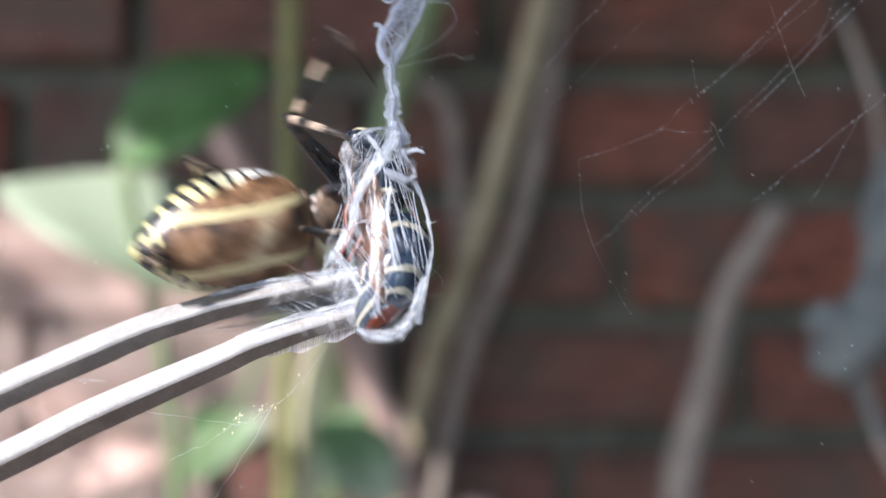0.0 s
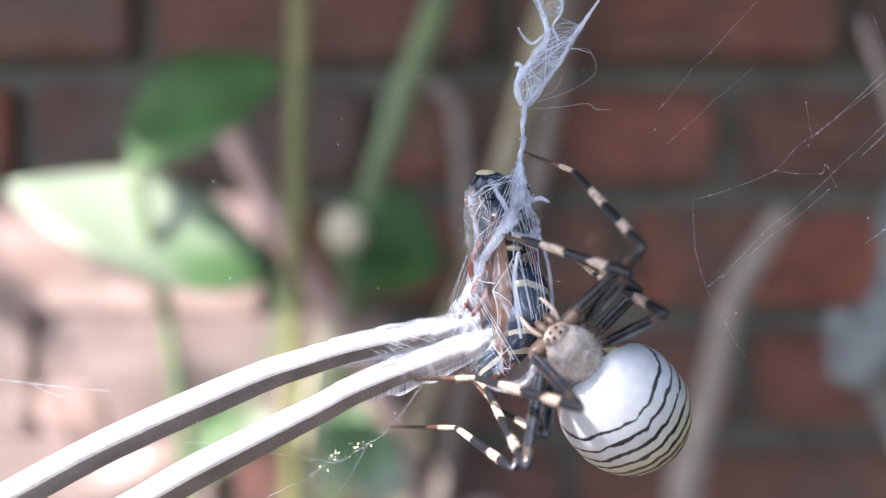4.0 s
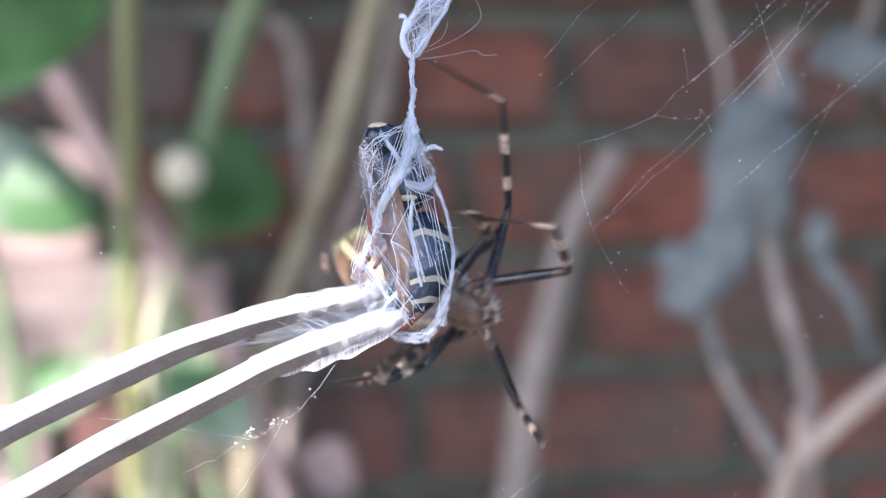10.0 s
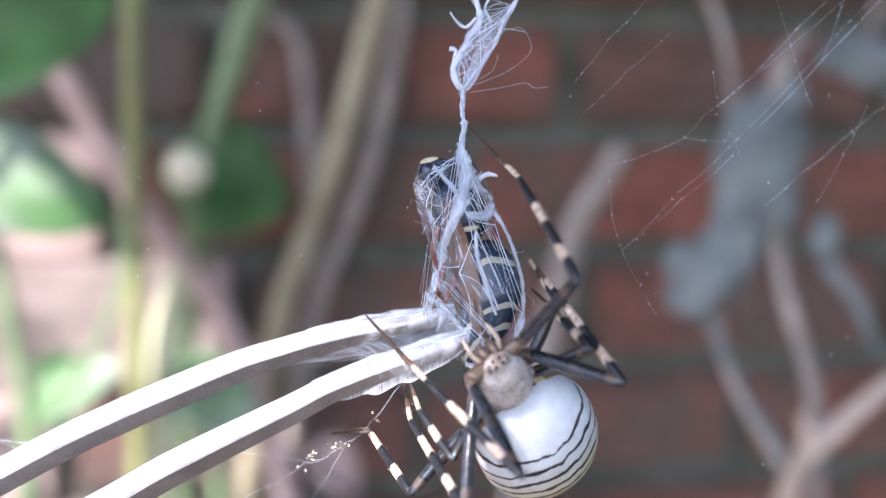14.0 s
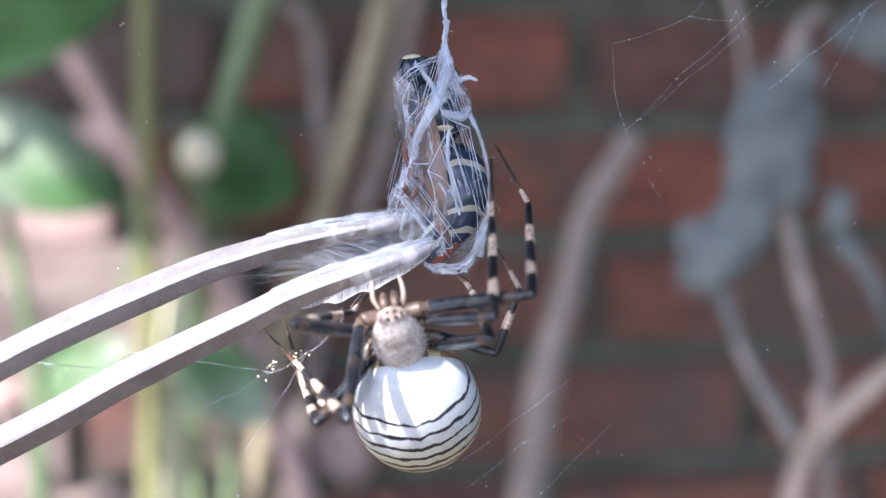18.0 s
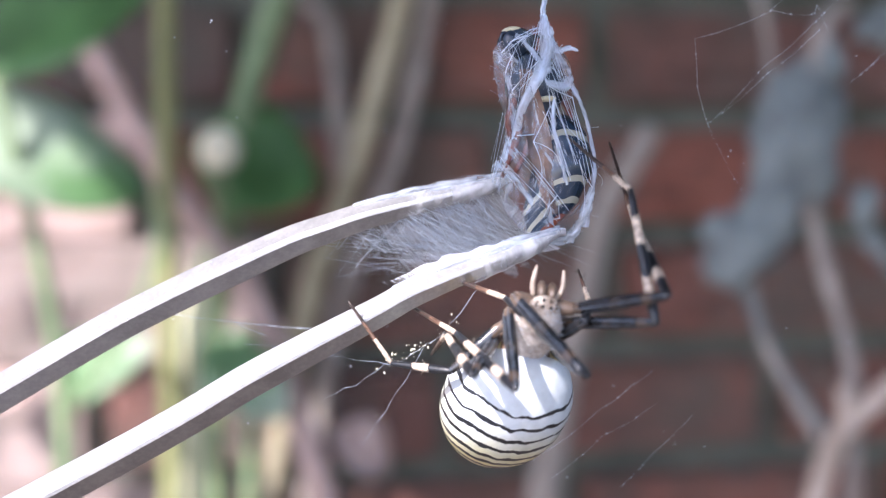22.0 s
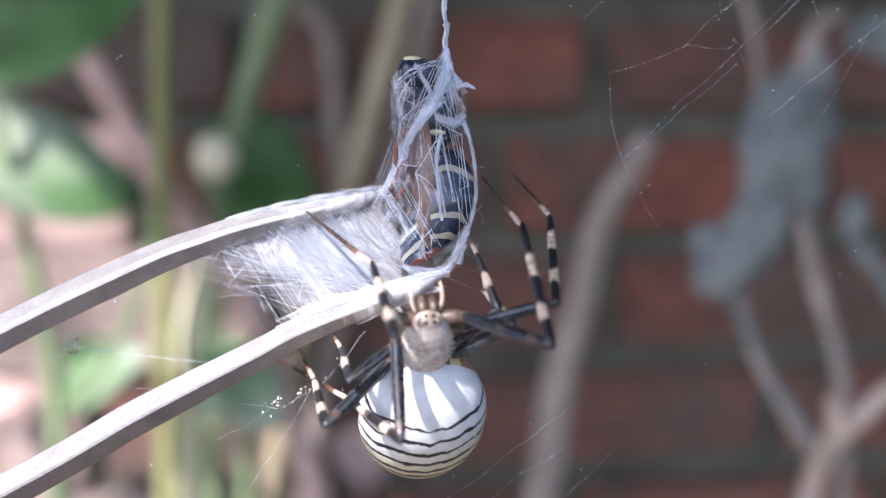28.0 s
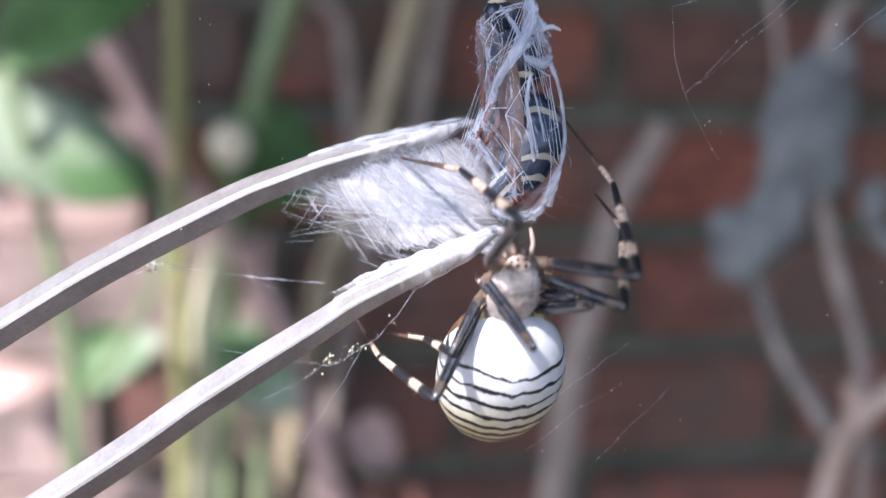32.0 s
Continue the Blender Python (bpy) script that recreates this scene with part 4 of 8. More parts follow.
def build_tweezers():
    tw = thing("tweezers", "bent-tipped steel tweezers caught in white silk", "tweezers")
    up = part("prong", prong_mesh(UPPER, -1.6), M_STEEL, tw)
    low = part("prong", prong_mesh(LOWER, 1.6), M_STEEL, tw)
    for prong, path, sense, reach, seed, drop, count in ((up, UPPER, -1, 4.2, 2, 0.0, 170), (low, LOWER, 1, 1.3, 7, 0.2, 90)):
        fringe = part("silk_fringe", silk_strands(path, sense, count, seed, reach), M_SILK, prong, "white silk threads spun between the prongs")
        if sense < 0:
            hanging = [fringe, part("silk_film", silk_web_film(path, sense, 5.7, seed + 0.5, full=0.62), M_GAUZE, prong, "thin combed film of silk"),
                       part("silk_film", silk_web_film(path, sense, 6.2, seed + 4.5, 0.2, -7.5, 0.58, 0.9), M_GAUZE, prong, "thin combed film of silk"),
                       part("silk_fan", silk_fan(path), M_SILK, prong, "fan of fine white threads")]
        part("silk_coat", silk_coat(path, 1.5, -9.5, seed, drop), M_COAT, prong, "white silk clinging to the steel")
        # a lumpy bead of gathered silk along the top edge
        pts = [(x, -0.25, prong_height(path, x) + 0.02) for x in (1.2, -1.0, -3.0, -5.0, -7.5)]
        part("silk_band", ribbon_mesh("silk_band", pts, [0.5, 0.7, 0.5, 0.25], 0.52, seed + 2.0), M_FIBRE, prong, "gathered white silk")
    skirt = part("silk_skirt", silk_skirt(LOWER), M_GAUZE, low, "thin see-through film of silk below the prong")
    bm = bmesh.new()
    bmesh.ops.create_cube(bm, size=1, matrix=Matrix.LocRotScale(Vector((-102, 0, -57.5)) * MM, Euler((0, radians(-31), 0)), Vector((12, 7, 6)) * MM))
    bmesh.ops.bevel(bm, geom=list(bm.edges), offset=0.001, segments=2, affect="EDGES")
    part("joint", bm, M_STEEL, tw)
    return tw, low, hanging, skirt


# ---- the wrapped wasp ----
def hull(z):
    """Centre and half-width of the wrapped body at a depth below its top, in millimetres."""
    s = -z
    cx = float(np.interp(s, [0, 1.0, 3, 6, 9, 11.2], [0.3, -0.25, 0.15, 0.8, 1.15, 0.9]))
    w = float(np.interp(s, [0, 0.6, 2, 3.5, 5, 7.5, 9.5, 11, 11.6], [0.5, 1.35, 1.75, 1.9, 1.85, 2.05, 1.75, 0.9, 0.3]))
    return cx, w


def build_prey():
    prey = thing("wrapped_wasp", "dark wasp with cream bands wrapped in white silk", "insect")
    r = random.Random(21)
    part("head", blob(Vector((-0.55, 0, -0.75)) * MM, Vector((1.05, 0.95, 0.8)) * MM), M_WASP_BLACK, prey)
    for y in (-0.75, 0.75):
        part("eye", blob(Vector((-0.9, y, -0.7)) * MM, Vector((0.45, 0.32, 0.5)) * MM, 10, 12), M_WASP_BLACK, prey)
    part("face_plate", blob(Vector((-0.75, -0.2, -0.12)) * MM, Vector((0.55, 0.5, 0.22)) * MM, 8, 12), M_WASP_CREAM, prey, "cream face plate")
    part("thorax", blob(Vector((0.2, 0.1, -3.1)) * MM, Vector((1.6, 1.45, 1.9)) * MM), M_WASP_BLACK, prey)
    part("scutellum", blob(Vector((0.65, -1.15, -4.0)) * MM, Vector((0.5, 0.25, 0.16)) * MM, 8, 12), M_WASP_CREAM, prey, "cream spot on the back")
    bm = blob(Vector((0, 0, -7.9)) * MM, Vector((1.65, 1.55, 3.2)) * MM, 18, 22, lambda u, a: (1.0 + 0.05 * math.sin(u * 30)) * (1.0 - 0.25 * max(0, u - 0.55)))
    for q in bm.verts:
        q.co.x += (1.35 - 1.75 * max(0.0, (-q.co.z / MM - 7.0) / 4.0) ** 1.4) * MM
    part("abdomen", bm, M_WASP, prey, "black abdomen with cream bands and a rusty tip")
    for s, dx in ((-1, 0.0), (1, -0.5)):
        v, f = [], []
        for i in range(13):
            u = i / 12
            w = 0.62 * math.sin(math.pi * (0.12 + 0.8 * u)) ** 0.7
            for j in range(5):
                q = j / 2 - 1
                for side in (1, -1):
                    v.append(Vector((-0.35 + dx + 0.75 * u + q * w, -1.35 * (1 if s < 0 else 0.2) + 0.12 * math.sin(q * 3 + u * 5) + side * 0.03, -2.4 - 7.6 * u)) * MM)
        for i in range(12):
            for j in range(4):
                a = (i * 5 + j) * 2
                f.append((a, a + 2, a + 12, a + 10))
                f.append((a + 1, a + 11, a + 13, a + 3))
        part("wing", mesh_from("wing", v, f, M_WING), M_WING, prey, "folded brown translucent wing")
    for k, q in enumerate((((-0.5, -0.6, -3.2), (-1.4, -0.5, -4.8), (-1.2, -0.5, -6.4)), ((-0.3, -0.6, -4.2), (-1.2, -0.6, -6.2), (-2.0, -0.4, -7.8)), ((0.2, -0.8, -4.6), (-0.5, -0.9, -6.3), (-1.3, -0.7, -7.6)), ((1.2, 0.6, -3.0), (2.0, 0.8, -4.5), (1.9, 0.5, -6.0)))):
        part("leg", tube_mesh("leg", [Vector(p) * MM for p in q], [0.24 * MM, 0.2 * MM, 0.1 * MM], M_WASP_RUST), M_WASP_RUST, prey, "rusty brown folded leg")
    for q in (((-0.2, 0.3, -0.4), (1.4, 0.5, -0.6), (1.9, 0.4, -2.2)), ((-0.9, -0.5, -0.4), (-1.3, -0.7, -0.3), (-1.5, -0.7, -0.8))):
        part("antenna", tube_mesh("antenna", [Vector(p) * MM for p in q], [0.10 * MM, 0.09 * MM, 0.06 * MM], M_WASP_BLACK, 6), M_WASP_BLACK, prey)
    # torn wing ends that stand off the head and the back
    for rows in (
        [[(-0.9, -0.5, -0.3), (-0.9, -0.7, -1.4), (-0.8, -0.9, -2.6), (-0.7, -1.0, -3.8)], [(-1.3, -0.5, -0.6), (-1.45, -0.6, -1.5), (-1.2, -0.7, -2.6), (-0.9, -0.9, -3.8)], [(-1.7, -0.4, -1.0), (-1.95, -0.5, -1.5), (-1.5, -0.5, -2.4), (-1.2, -0.7, -3.6)]],
        [[(0.9, -0.6, -0.6), (1.3, -0.9, -1.8), (1.6, -1.0, -3.2)], [(1.4, -0.3, -0.8), (1.8, -0.5, -1.9), (2.0, -0.7, -3.2)], [(1.6, 0.0, -1.2), (2.15, -0.2, -2.0), (2.25, -0.3, -3.2)]],
    ):
        v, f = [], []
        for side in (0.0, 0.05):
            for row in rows:
                for p in row:
                    v.append((Vector(p) + Vector((0, side, 0)) + 0.12 * Vector((noise.noise(Vector(p) * 2), noise.noise(Vector(p) * 2 + Vector((5, 0, 0))), 0))) * MM)
        m, total = len(rows[0]), len(rows) * len(rows[0])
        for i in range(len(rows) - 1):
            for k in range(m - 1):
                a = i * m + k
                f.append((a, a + 1, a + m + 1, a + m))
                f.append((a + total, a + m + total, a + m + 1 + total, a + 1 + total))
        part("wing_end", mesh_from("wing_end", v, f, M_MEMBRANE), M_MEMBRANE, prey, "torn brownish see-through wing end")
    # loose windings: a fine net of threads drawn from knot to knot over the body
    v, f = [], []

    def on_body(x, z, out=1.08):
        cx, w = hull(z)
        q = max(-1.0, min(1.0, (x - cx) / w))
        return Vector((x, -w * 0.95 * out * math.sqrt(max(0.06, 1 - q * q)) - 0.08, z))
    knots = []
    for k in range(32):
        z = -0.2 - 11.0 * ((k + r.random()) / 32) ** 1.4
        cx, w = hull(z)
        knots.append((cx + w * r.uniform(-1.0, 1.0), z))
    for k, (xa, za) in enumerate(knots):
        near = sorted(knots, key=lambda q: math.hypot(q[0] - xa, (q[1] - za) * 0.55))[1:8]
        for xb, zb in r.sample(near, 3 if za > -4.5 else 1):
            sag, rad = r.gauss(0, 0.16), r.choice((0.007, 0.009, 0.013, 0.02, 0.03))
            q = []
            for i in range(7):
                u = i / 6
                bow = sag * math.sin(math.pi * u)
                q.append(on_body(xa + (xb - xa) * u + bow, za + (zb - za) * u + bow * 0.4, 1.07 + 0.07 * math.sin(math.pi * u)) * MM)
            tube(v, f, q, [rad * MM * (1.25 - 0.6 * math.sin(math.pi * i / 6)) for i in range(7)], 4, False)
    # bundles of straight threads, drawn tight from the top and the right flank to the prongs
    for (xa, za), (xb, zb), n, rad in (((0.4, -4.6), (1.3, -8.0), 4, 0.018), ((0.9, -3.6), (1.7, -7.4), 5, 0.014), ((2.0, -4.8), (2.4, -8.4), 4, 0.022), ((1.0, 0.1), (1.6, -3.0), 6, 0.020), ((0.9, 0.1), (-0.4, -3.6), 6, 0.018), ((1.6, -1.2), (-0.9, -3.9), 5, 0.016), ((-1.3, -4.6), (-2.1, -7.6), 5, 0.012), ((-2.0, -7.0), (0.6, -10.4), 5, 0.014), ((-1.2, -6.4), (0.9, -9.6), 4, 0.012), ((1.0, -2.2), (1.8, -5.0), 5, 0.016)):
        for _ in range(n):
            o = [r.gauss(0, 0.17) for _ in range(4)]
            q = [on_body(xa + o[0] + (xb - xa + o[1]) * k / 6, za + o[2] + (zb - za + o[3]) * k / 6, 1.16) * MM for k in range(7)]
            tube(v, f, q, rad * r.uniform(0.4, 1.1) * MM, 4, False)
    # loose ends that stand off the outline
    for k in range(12):
        z = r.uniform(-11.0, -0.2)
        cx, w = hull(z)
        side = r.choice((-1, 1))
        a = Vector((cx + side * w * r.uniform(0.85, 1.05), r.uniform(-0.8, 0.4), z))
        b = a + Vector((side * r.uniform(0.15, 0.7), r.uniform(-0.3, 0.3), r.uniform(-0.5, 0.5)))
        c = b + Vector((side * r.uniform(-0.2, 0.3), 0, r.uniform(-0.4, 0.3)))
        tube(v, f, [p * MM for p in smooth_path([a, b, c], 3)], r.choice((0.005, 0.007, 0.010)) * MM, 3, False)
    part("silk_wrapping", mesh_from("silk_wrapping", v, f, M_SILK), M_SILK, prey, "criss-cross white silk threads")["kind"] = "stuff"
    # silk gathered in uneven skeins across the body
    bands = (
        (((0.95, 0.6), (0.95, -0.4), (0.9, -1.4), (0.55, -2.4), (-0.1, -3.4), (-0.7, -4.4), (-1.1, -5.6), (-1.7, -6.9)), [0.35, 0.8, 0.8, 0.95, 0.65, 0.5, 0.45, 0.4], 0.61),
        (((1.0, 0.3), (1.2, -0.9), (1.4, -1.9), (1.9, -2.7), (1.6, -3.5), (0.6, -3.3)), [0.3, 0.5, 0.6, 0.55, 0.6, 0.4], 0.58),
        (((1.5, -1.5), (2.1, -1.35), (2.6, -1.55)), [0.35, 0.3, 0.12], 0.60),
        (((2.0, -3.2), (2.55, -4.6), (2.85, -6.6), (2.65, -8.4), (2.1, -10.8)), [0.35, 0.22, 0.26, 0.3, 0.5], 0.56),
        (((2.5, -8.8), (2.0, -10.3), (1.3, -11.2), (0.3, -11.3), (-0.8, -10.9)), [0.4, 0.7, 0.8, 0.7, 0.5], 0.54),
        (((-1.6, -1.3), (-1.35, -2.6), (-1.15, -3.9), (-1.2, -5.2), (-1.9, -7.0)), [0.25, 0.35, 0.3, 0.35, 0.4], 0.46),
        (((-2.1, -7.0), (-1.3, -8.0), (-0.5, -9.4), (0.1, -10.6)), [0.5, 0.45, 0.4, 0.5], 0.47),
        (((0.9, -4.2), (0.75, -5.6), (0.95, -7.2), (1.15, -8.6)), [0.2, 0.28, 0.25, 0.2], 0.56),
        (((-0.7, -0.4), (-0.2, -1.3), (0.4, -2.2)), [0.25, 0.35, 0.4], 0.48),
    )
    # a thin sheet drawn from the head and the back down to the prongs
    rows = []
    edge_l, edge_r = smooth_path([Vector(p) for p in ((-1.3, 0, -3.2), (-1.35, 0, -4.2), (-1.5, 0, -5.2), (-1.9, 0, -6.6), (-2.6, 0, -8.0))], 4), smooth_path([Vector(p) for p in ((-0.2, 0, -3.2), (-0.1, 0, -4.4), (0.1, 0, -6.0), (0.1, 0, -8.0), (0.4, 0, -10.6))], 4)
    for k in range(13):
        line = [a.lerp(b, k / 12) for a, b in zip(edge_l, edge_r)]
        rows.append([on_body(p.x, p.z, 1.17 + 0.05 * noise.noise(Vector((p.x * 2, p.z, 3)))) for p in line])
    part("silk_sheet", sheet_mesh("silk_sheet", rows, lambda u, v: 0.29 + 0.18 * (2 * u - 1) ** 4 - 0.05 * math.sin(3 * v), M_FIBRE, 6.3), M_FIBRE, prey, "thin see-through silk sheet")
    for k, (pts, widths, den) in enumerate(bands):
        part("silk_band", ribbon_mesh("silk_band", [on_body(x, z, 1.13) for x, z in pts], widths, den, 3.0 + 7 * k, steps=10, bulge=0.1), M_FIBRE, prey, "gathered white silk")
    # a veil over the body and down to the prongs
    rows = []
    n, s = 34, 28
    for k in range(s + 1):
        a = 2 * math.pi * k / s
        row = []
        for i in range(n + 1):
            z = -11.6 * i / n
            cx, w = hull(z)
            ww = w * (1.07 + 0.07 * noise.noise(Vector((math.cos(a) * 2, math.sin(a) * 2, z * 0.8))))
            pull = max(0, -math.cos(a)) ** 2 * float(np.interp(z, [-11.5, -9, -7.5, -6.2, -4.5], [0.9, 1.3, 1.4, 0.5, 0]))
            row.append(Vector((cx + math.cos(a) * ww - pull, math.sin(a) * ww * 0.95, z)))
        rows.append(row)
    part("silk_veil", sheet_mesh("silk_veil", rows, lambda u, v: 0.30 + 0.05 * math.cos(2 * math.pi * (u - 0.5)) + 0.02 * max(0.0, 1 - v / 0.3), M_FIBRE, 1.7), M_FIBRE, prey, "thin see-through silk veil")
    return prey


def build_strand():
    st = thing("silk_strand", "twisted white silk strand fraying upwards into a net", "spider silk")
    r = random.Random(33)
    cord = [(0.1, 0, -0.7), (0.0, 0, 0.0), (0.06, 0, 0.5), (-0.07, 0, 1.2), (0.08, 0, 1.9), (-0.04, 0, 2.7), (0.02, 0, 3.5), (0.0, 0, 4.0)]
    path = smooth_path(cord, 7)
    v, f = [], []
    tube(v, f, [p * MM for p in path], [(0.13 + 0.09 * noise.noise(Vector((k * 0.33, 3.1, 0))) + 0.03 * noise.noise(Vector((k * 0.9, 0, 7))) + (0.09 if k % 19 == 11 else 0.0)) * MM for k in range(len(path))], 8)
    part("cord", mesh_from("cord", v, f, M_SILK), M_SILK, st, "lumpy twisted silk cord")
    # the flat band of silk round the cord, which is twisted up as the prey turns
    band = part("cord_band", ribbon_mesh("cord_band", [(0.1, -0.05, 4.2), (-0.06, 0, 3.4), (0.08, 0, 2.5), (-0.05, 0, 1.5), (0.02, 0, 0.6), (0.3, -0.1, -0.5)], [0.5, 0.85, 0.7, 1.05, 1.0, 1.3], 0.60, 9.0, steps=8, bulge=0.05), M_FIBRE, st, "flat band of white silk")
    for pts, widths, den in ((((0, -0.1, 0.7), (0.1, -0.2, -0.2), (0.45, -0.5, -1.2)), [0.2, 0.4, 0.8], 0.60), (((0, 0.05, 0.6), (0.3, 0.2, -0.5), (0.9, 0.2, -1.6)), [0.15, 0.3, 0.5], 0.55)):
        part("splay", ribbon_mesh("splay", pts, widths, den, 4.0 + len(pts)), M_FIBRE, st, "cord splaying over the prey")

    def up(pts):
        """Points right of and above the neck of the net, in millimetres."""
        return [Vector((x, 0.25 * noise.noise(Vector((x * 1.1, z * 0.9, 4.0))), 3.8 + z)) for x, z in pts]
    left = up([(0.0, 0.0), (-0.35, 0.5), (-0.5, 1.2), (-0.2, 1.8), (0.1, 2.3), (0.45, 2.9), (0.85, 3.5), (0.9, 4.2), (0.6, 5.0), (0.3, 5.6), (-0.2, 6.1), (-0.85, 6.3)])
    right = up([(0.0, 0.0), (0.4, 0.4), (0.95, 1.3), (1.5, 2.2), (1.9, 2.9), (2.3, 3.8), (2.7, 4.5), (3.05, 5.1), (3.4, 5.7), (3.8, 6.4)])
    skeins = (
        (left, [0.3, 0.45, 0.35, 0.5, 0.45, 0.6, 0.5, 0.35, 0.45, 0.4, 0.45, 0.3], 0.66),
        (right, [0.3, 0.45, 0.35, 0.3, 0.4, 0.35, 0.3, 0.22, 0.14, 0.03], 0.62),
        (up([(-0.5, 1.3), (-0.35, 2.1), (-0.7, 2.25)]), [0.3, 0.25, 0.3], 0.68),
        (up([(-0.65, 4.2), (-0.3, 3.7), (0.2, 3.4), (0.75, 3.9)]), [0.08, 0.2, 0.22, 0.15], 0.66),
        (up([(-0.85, 6.3), (-0.75, 5.95), (-0.95, 5.7)]), [0.3, 0.15, 0.05], 0.66),
        (up([(0.3, 5.7), (0.9, 6.2), (1.5, 6.1), (1.6, 5.2), (1.2, 4.4), (1.6, 3.6)]), [0.2, 0.35, 0.3, 0.22, 0.15, 0.2], 0.60),
        (up([(1.4, 6.2), (1.15, 7.0), (0.5, 7.9), (-0.3, 8.3), (-0.9, 9.4)]), [0.3, 0.25, 0.2, 0.3, 0.2], 0.62),
        (up([(0.9, 6.3), (1.4, 7.6), (1.3, 9.2), (1.2, 12.0)]), [0.15, 0.4, 0.3, 0.1], 0.58),
        (up([(0.2, 0.5), (0.3, 1.3), (0.05, 2.0), (0.5, 2.6)]), [0.2, 0.15, 0.25, 0.2], 0.54),
        (up([(0.35, 0.6), (0.8, 1.7), (1.1, 2.5), (1.2, 3.5)]), [0.18, 0.15, 0.2, 0.2], 0.54),
        (up([(1.7, 2.6), (1.2, 2.8), (0.7, 2.6)]), [0.2, 0.2, 0.25], 0.52),
    )
    for k, (pts, widths, den) in enumerate(skeins):
        part("net_skein", ribbon_mesh("net_skein", pts, widths, den, 11.0 + 3 * k, steps=6), M_FIBRE, st, "gathered white silk")
    # thin torn films between the skeins
    for k, (a, b, den) in enumerate(((left[:8], right[:6], 0.50), (up([(0.3, 5.6), (0.9, 6.3), (1.5, 6.2)]), up([(0.6, 4.8), (1.1, 4.9), (1.6, 5.0)]), 0.47), (up([(1.2, 2.9), (1.7, 3.6), (2.4, 4.6)]), up([(1.8, 2.8), (2.2, 3.6), (2.7, 4.6)]), 0.52))):
        pa, pb = smooth_path(a, 4), smooth_path(b, 4)
        rows = [[pa[int(j / 18 * (len(pa) - 1))].lerp(pb[int(j / 18 * (len(pb) - 1))], i / 8) + Vector((0, 0.3 * noise.noise(Vector((i * 0.6, j * 0.5, k))), 0)) for j in range(19)] for i in range(9)]
        part("net_film", sheet_mesh("net_film", rows, lambda u, v, d=den: d - 0.10 * math.sin(math.pi * u), M_FIBRE, 2.2 + 5 * k), M_FIBRE, st, "frayed net of white silk")
    v, f = [], []
    for k in range(70):
        a, b = r.choice(left[:9]), r.choice(right[:7])
        if abs(a.z - b.z) > 2.6:
            continue
        mid = a.lerp(b, r.uniform(0.3, 0.7)) + Vector((r.gauss(0, 0.2), r.gauss(0, 0.2), r.gauss(0, 0.25)))
        tube(v, f, [p * MM for p in smooth_path([a, mid, b], 4)], r.choice((0.010, 0.016, 0.026)) * MM, 4, False)
    for pts in ([(-0.85, 6.2), (-0.75, 7.3), (-0.8, 8.8), (-0.7, 12)], [(0.6, 8.0), (1.3, 7.4), (1.9, 6.3)], [(1.7, 3.2), (2.4, 3.3), (3.3, 3.1)]):
        tube(v, f, [p * MM for p in smooth_path(up(pts), 5)], 0.022 * MM, 4, False)
    part("net", mesh_from("net", v, f, M_SILK), M_SILK, st, "frayed net of white silk")
    for pts in ([(0.3, -0.1), (2.0, 0.15), (3.3, 0.4), (3.8, 0.15), (4.5, 0.2)], [(0.6, 0.3), (2.3, 1.0), (3.5, 1.9), (3.6, 2.6), (3.1, 3.3), (2.2, 3.2)], [(0.9, 0.6), (1.6, 1.1), (1.9, 1.9)], [(1.2, 8.2), (2.6, 7.9), (4.0, 8.1)]):
        v, f = [], []
        tube(v, f, [p * MM for p in smooth_path(up(pts), 6)], 0.011 * MM, 4, False)
        part("wisp", mesh_from("wisp", v, f, M_SILK), M_SILK, st, "stray curled silk end")
    v, f = [], []
    for k in range(3):
        tube(v, f, [Vector((k * 0.8 - 0.5, 0.1 * k, 15.5)) * MM, Vector((4 + k * 2.0, 3, 30)) * MM, Vector((12 + 5 * k, 8, 70)) * MM], 0.05 * MM, 4, False)
    part("stay", mesh_from("stay", v, f, M_SILK), M_SILK, st)
    for ob in st.children:
        ob.location.x = 0.5 * MM
    return st, band


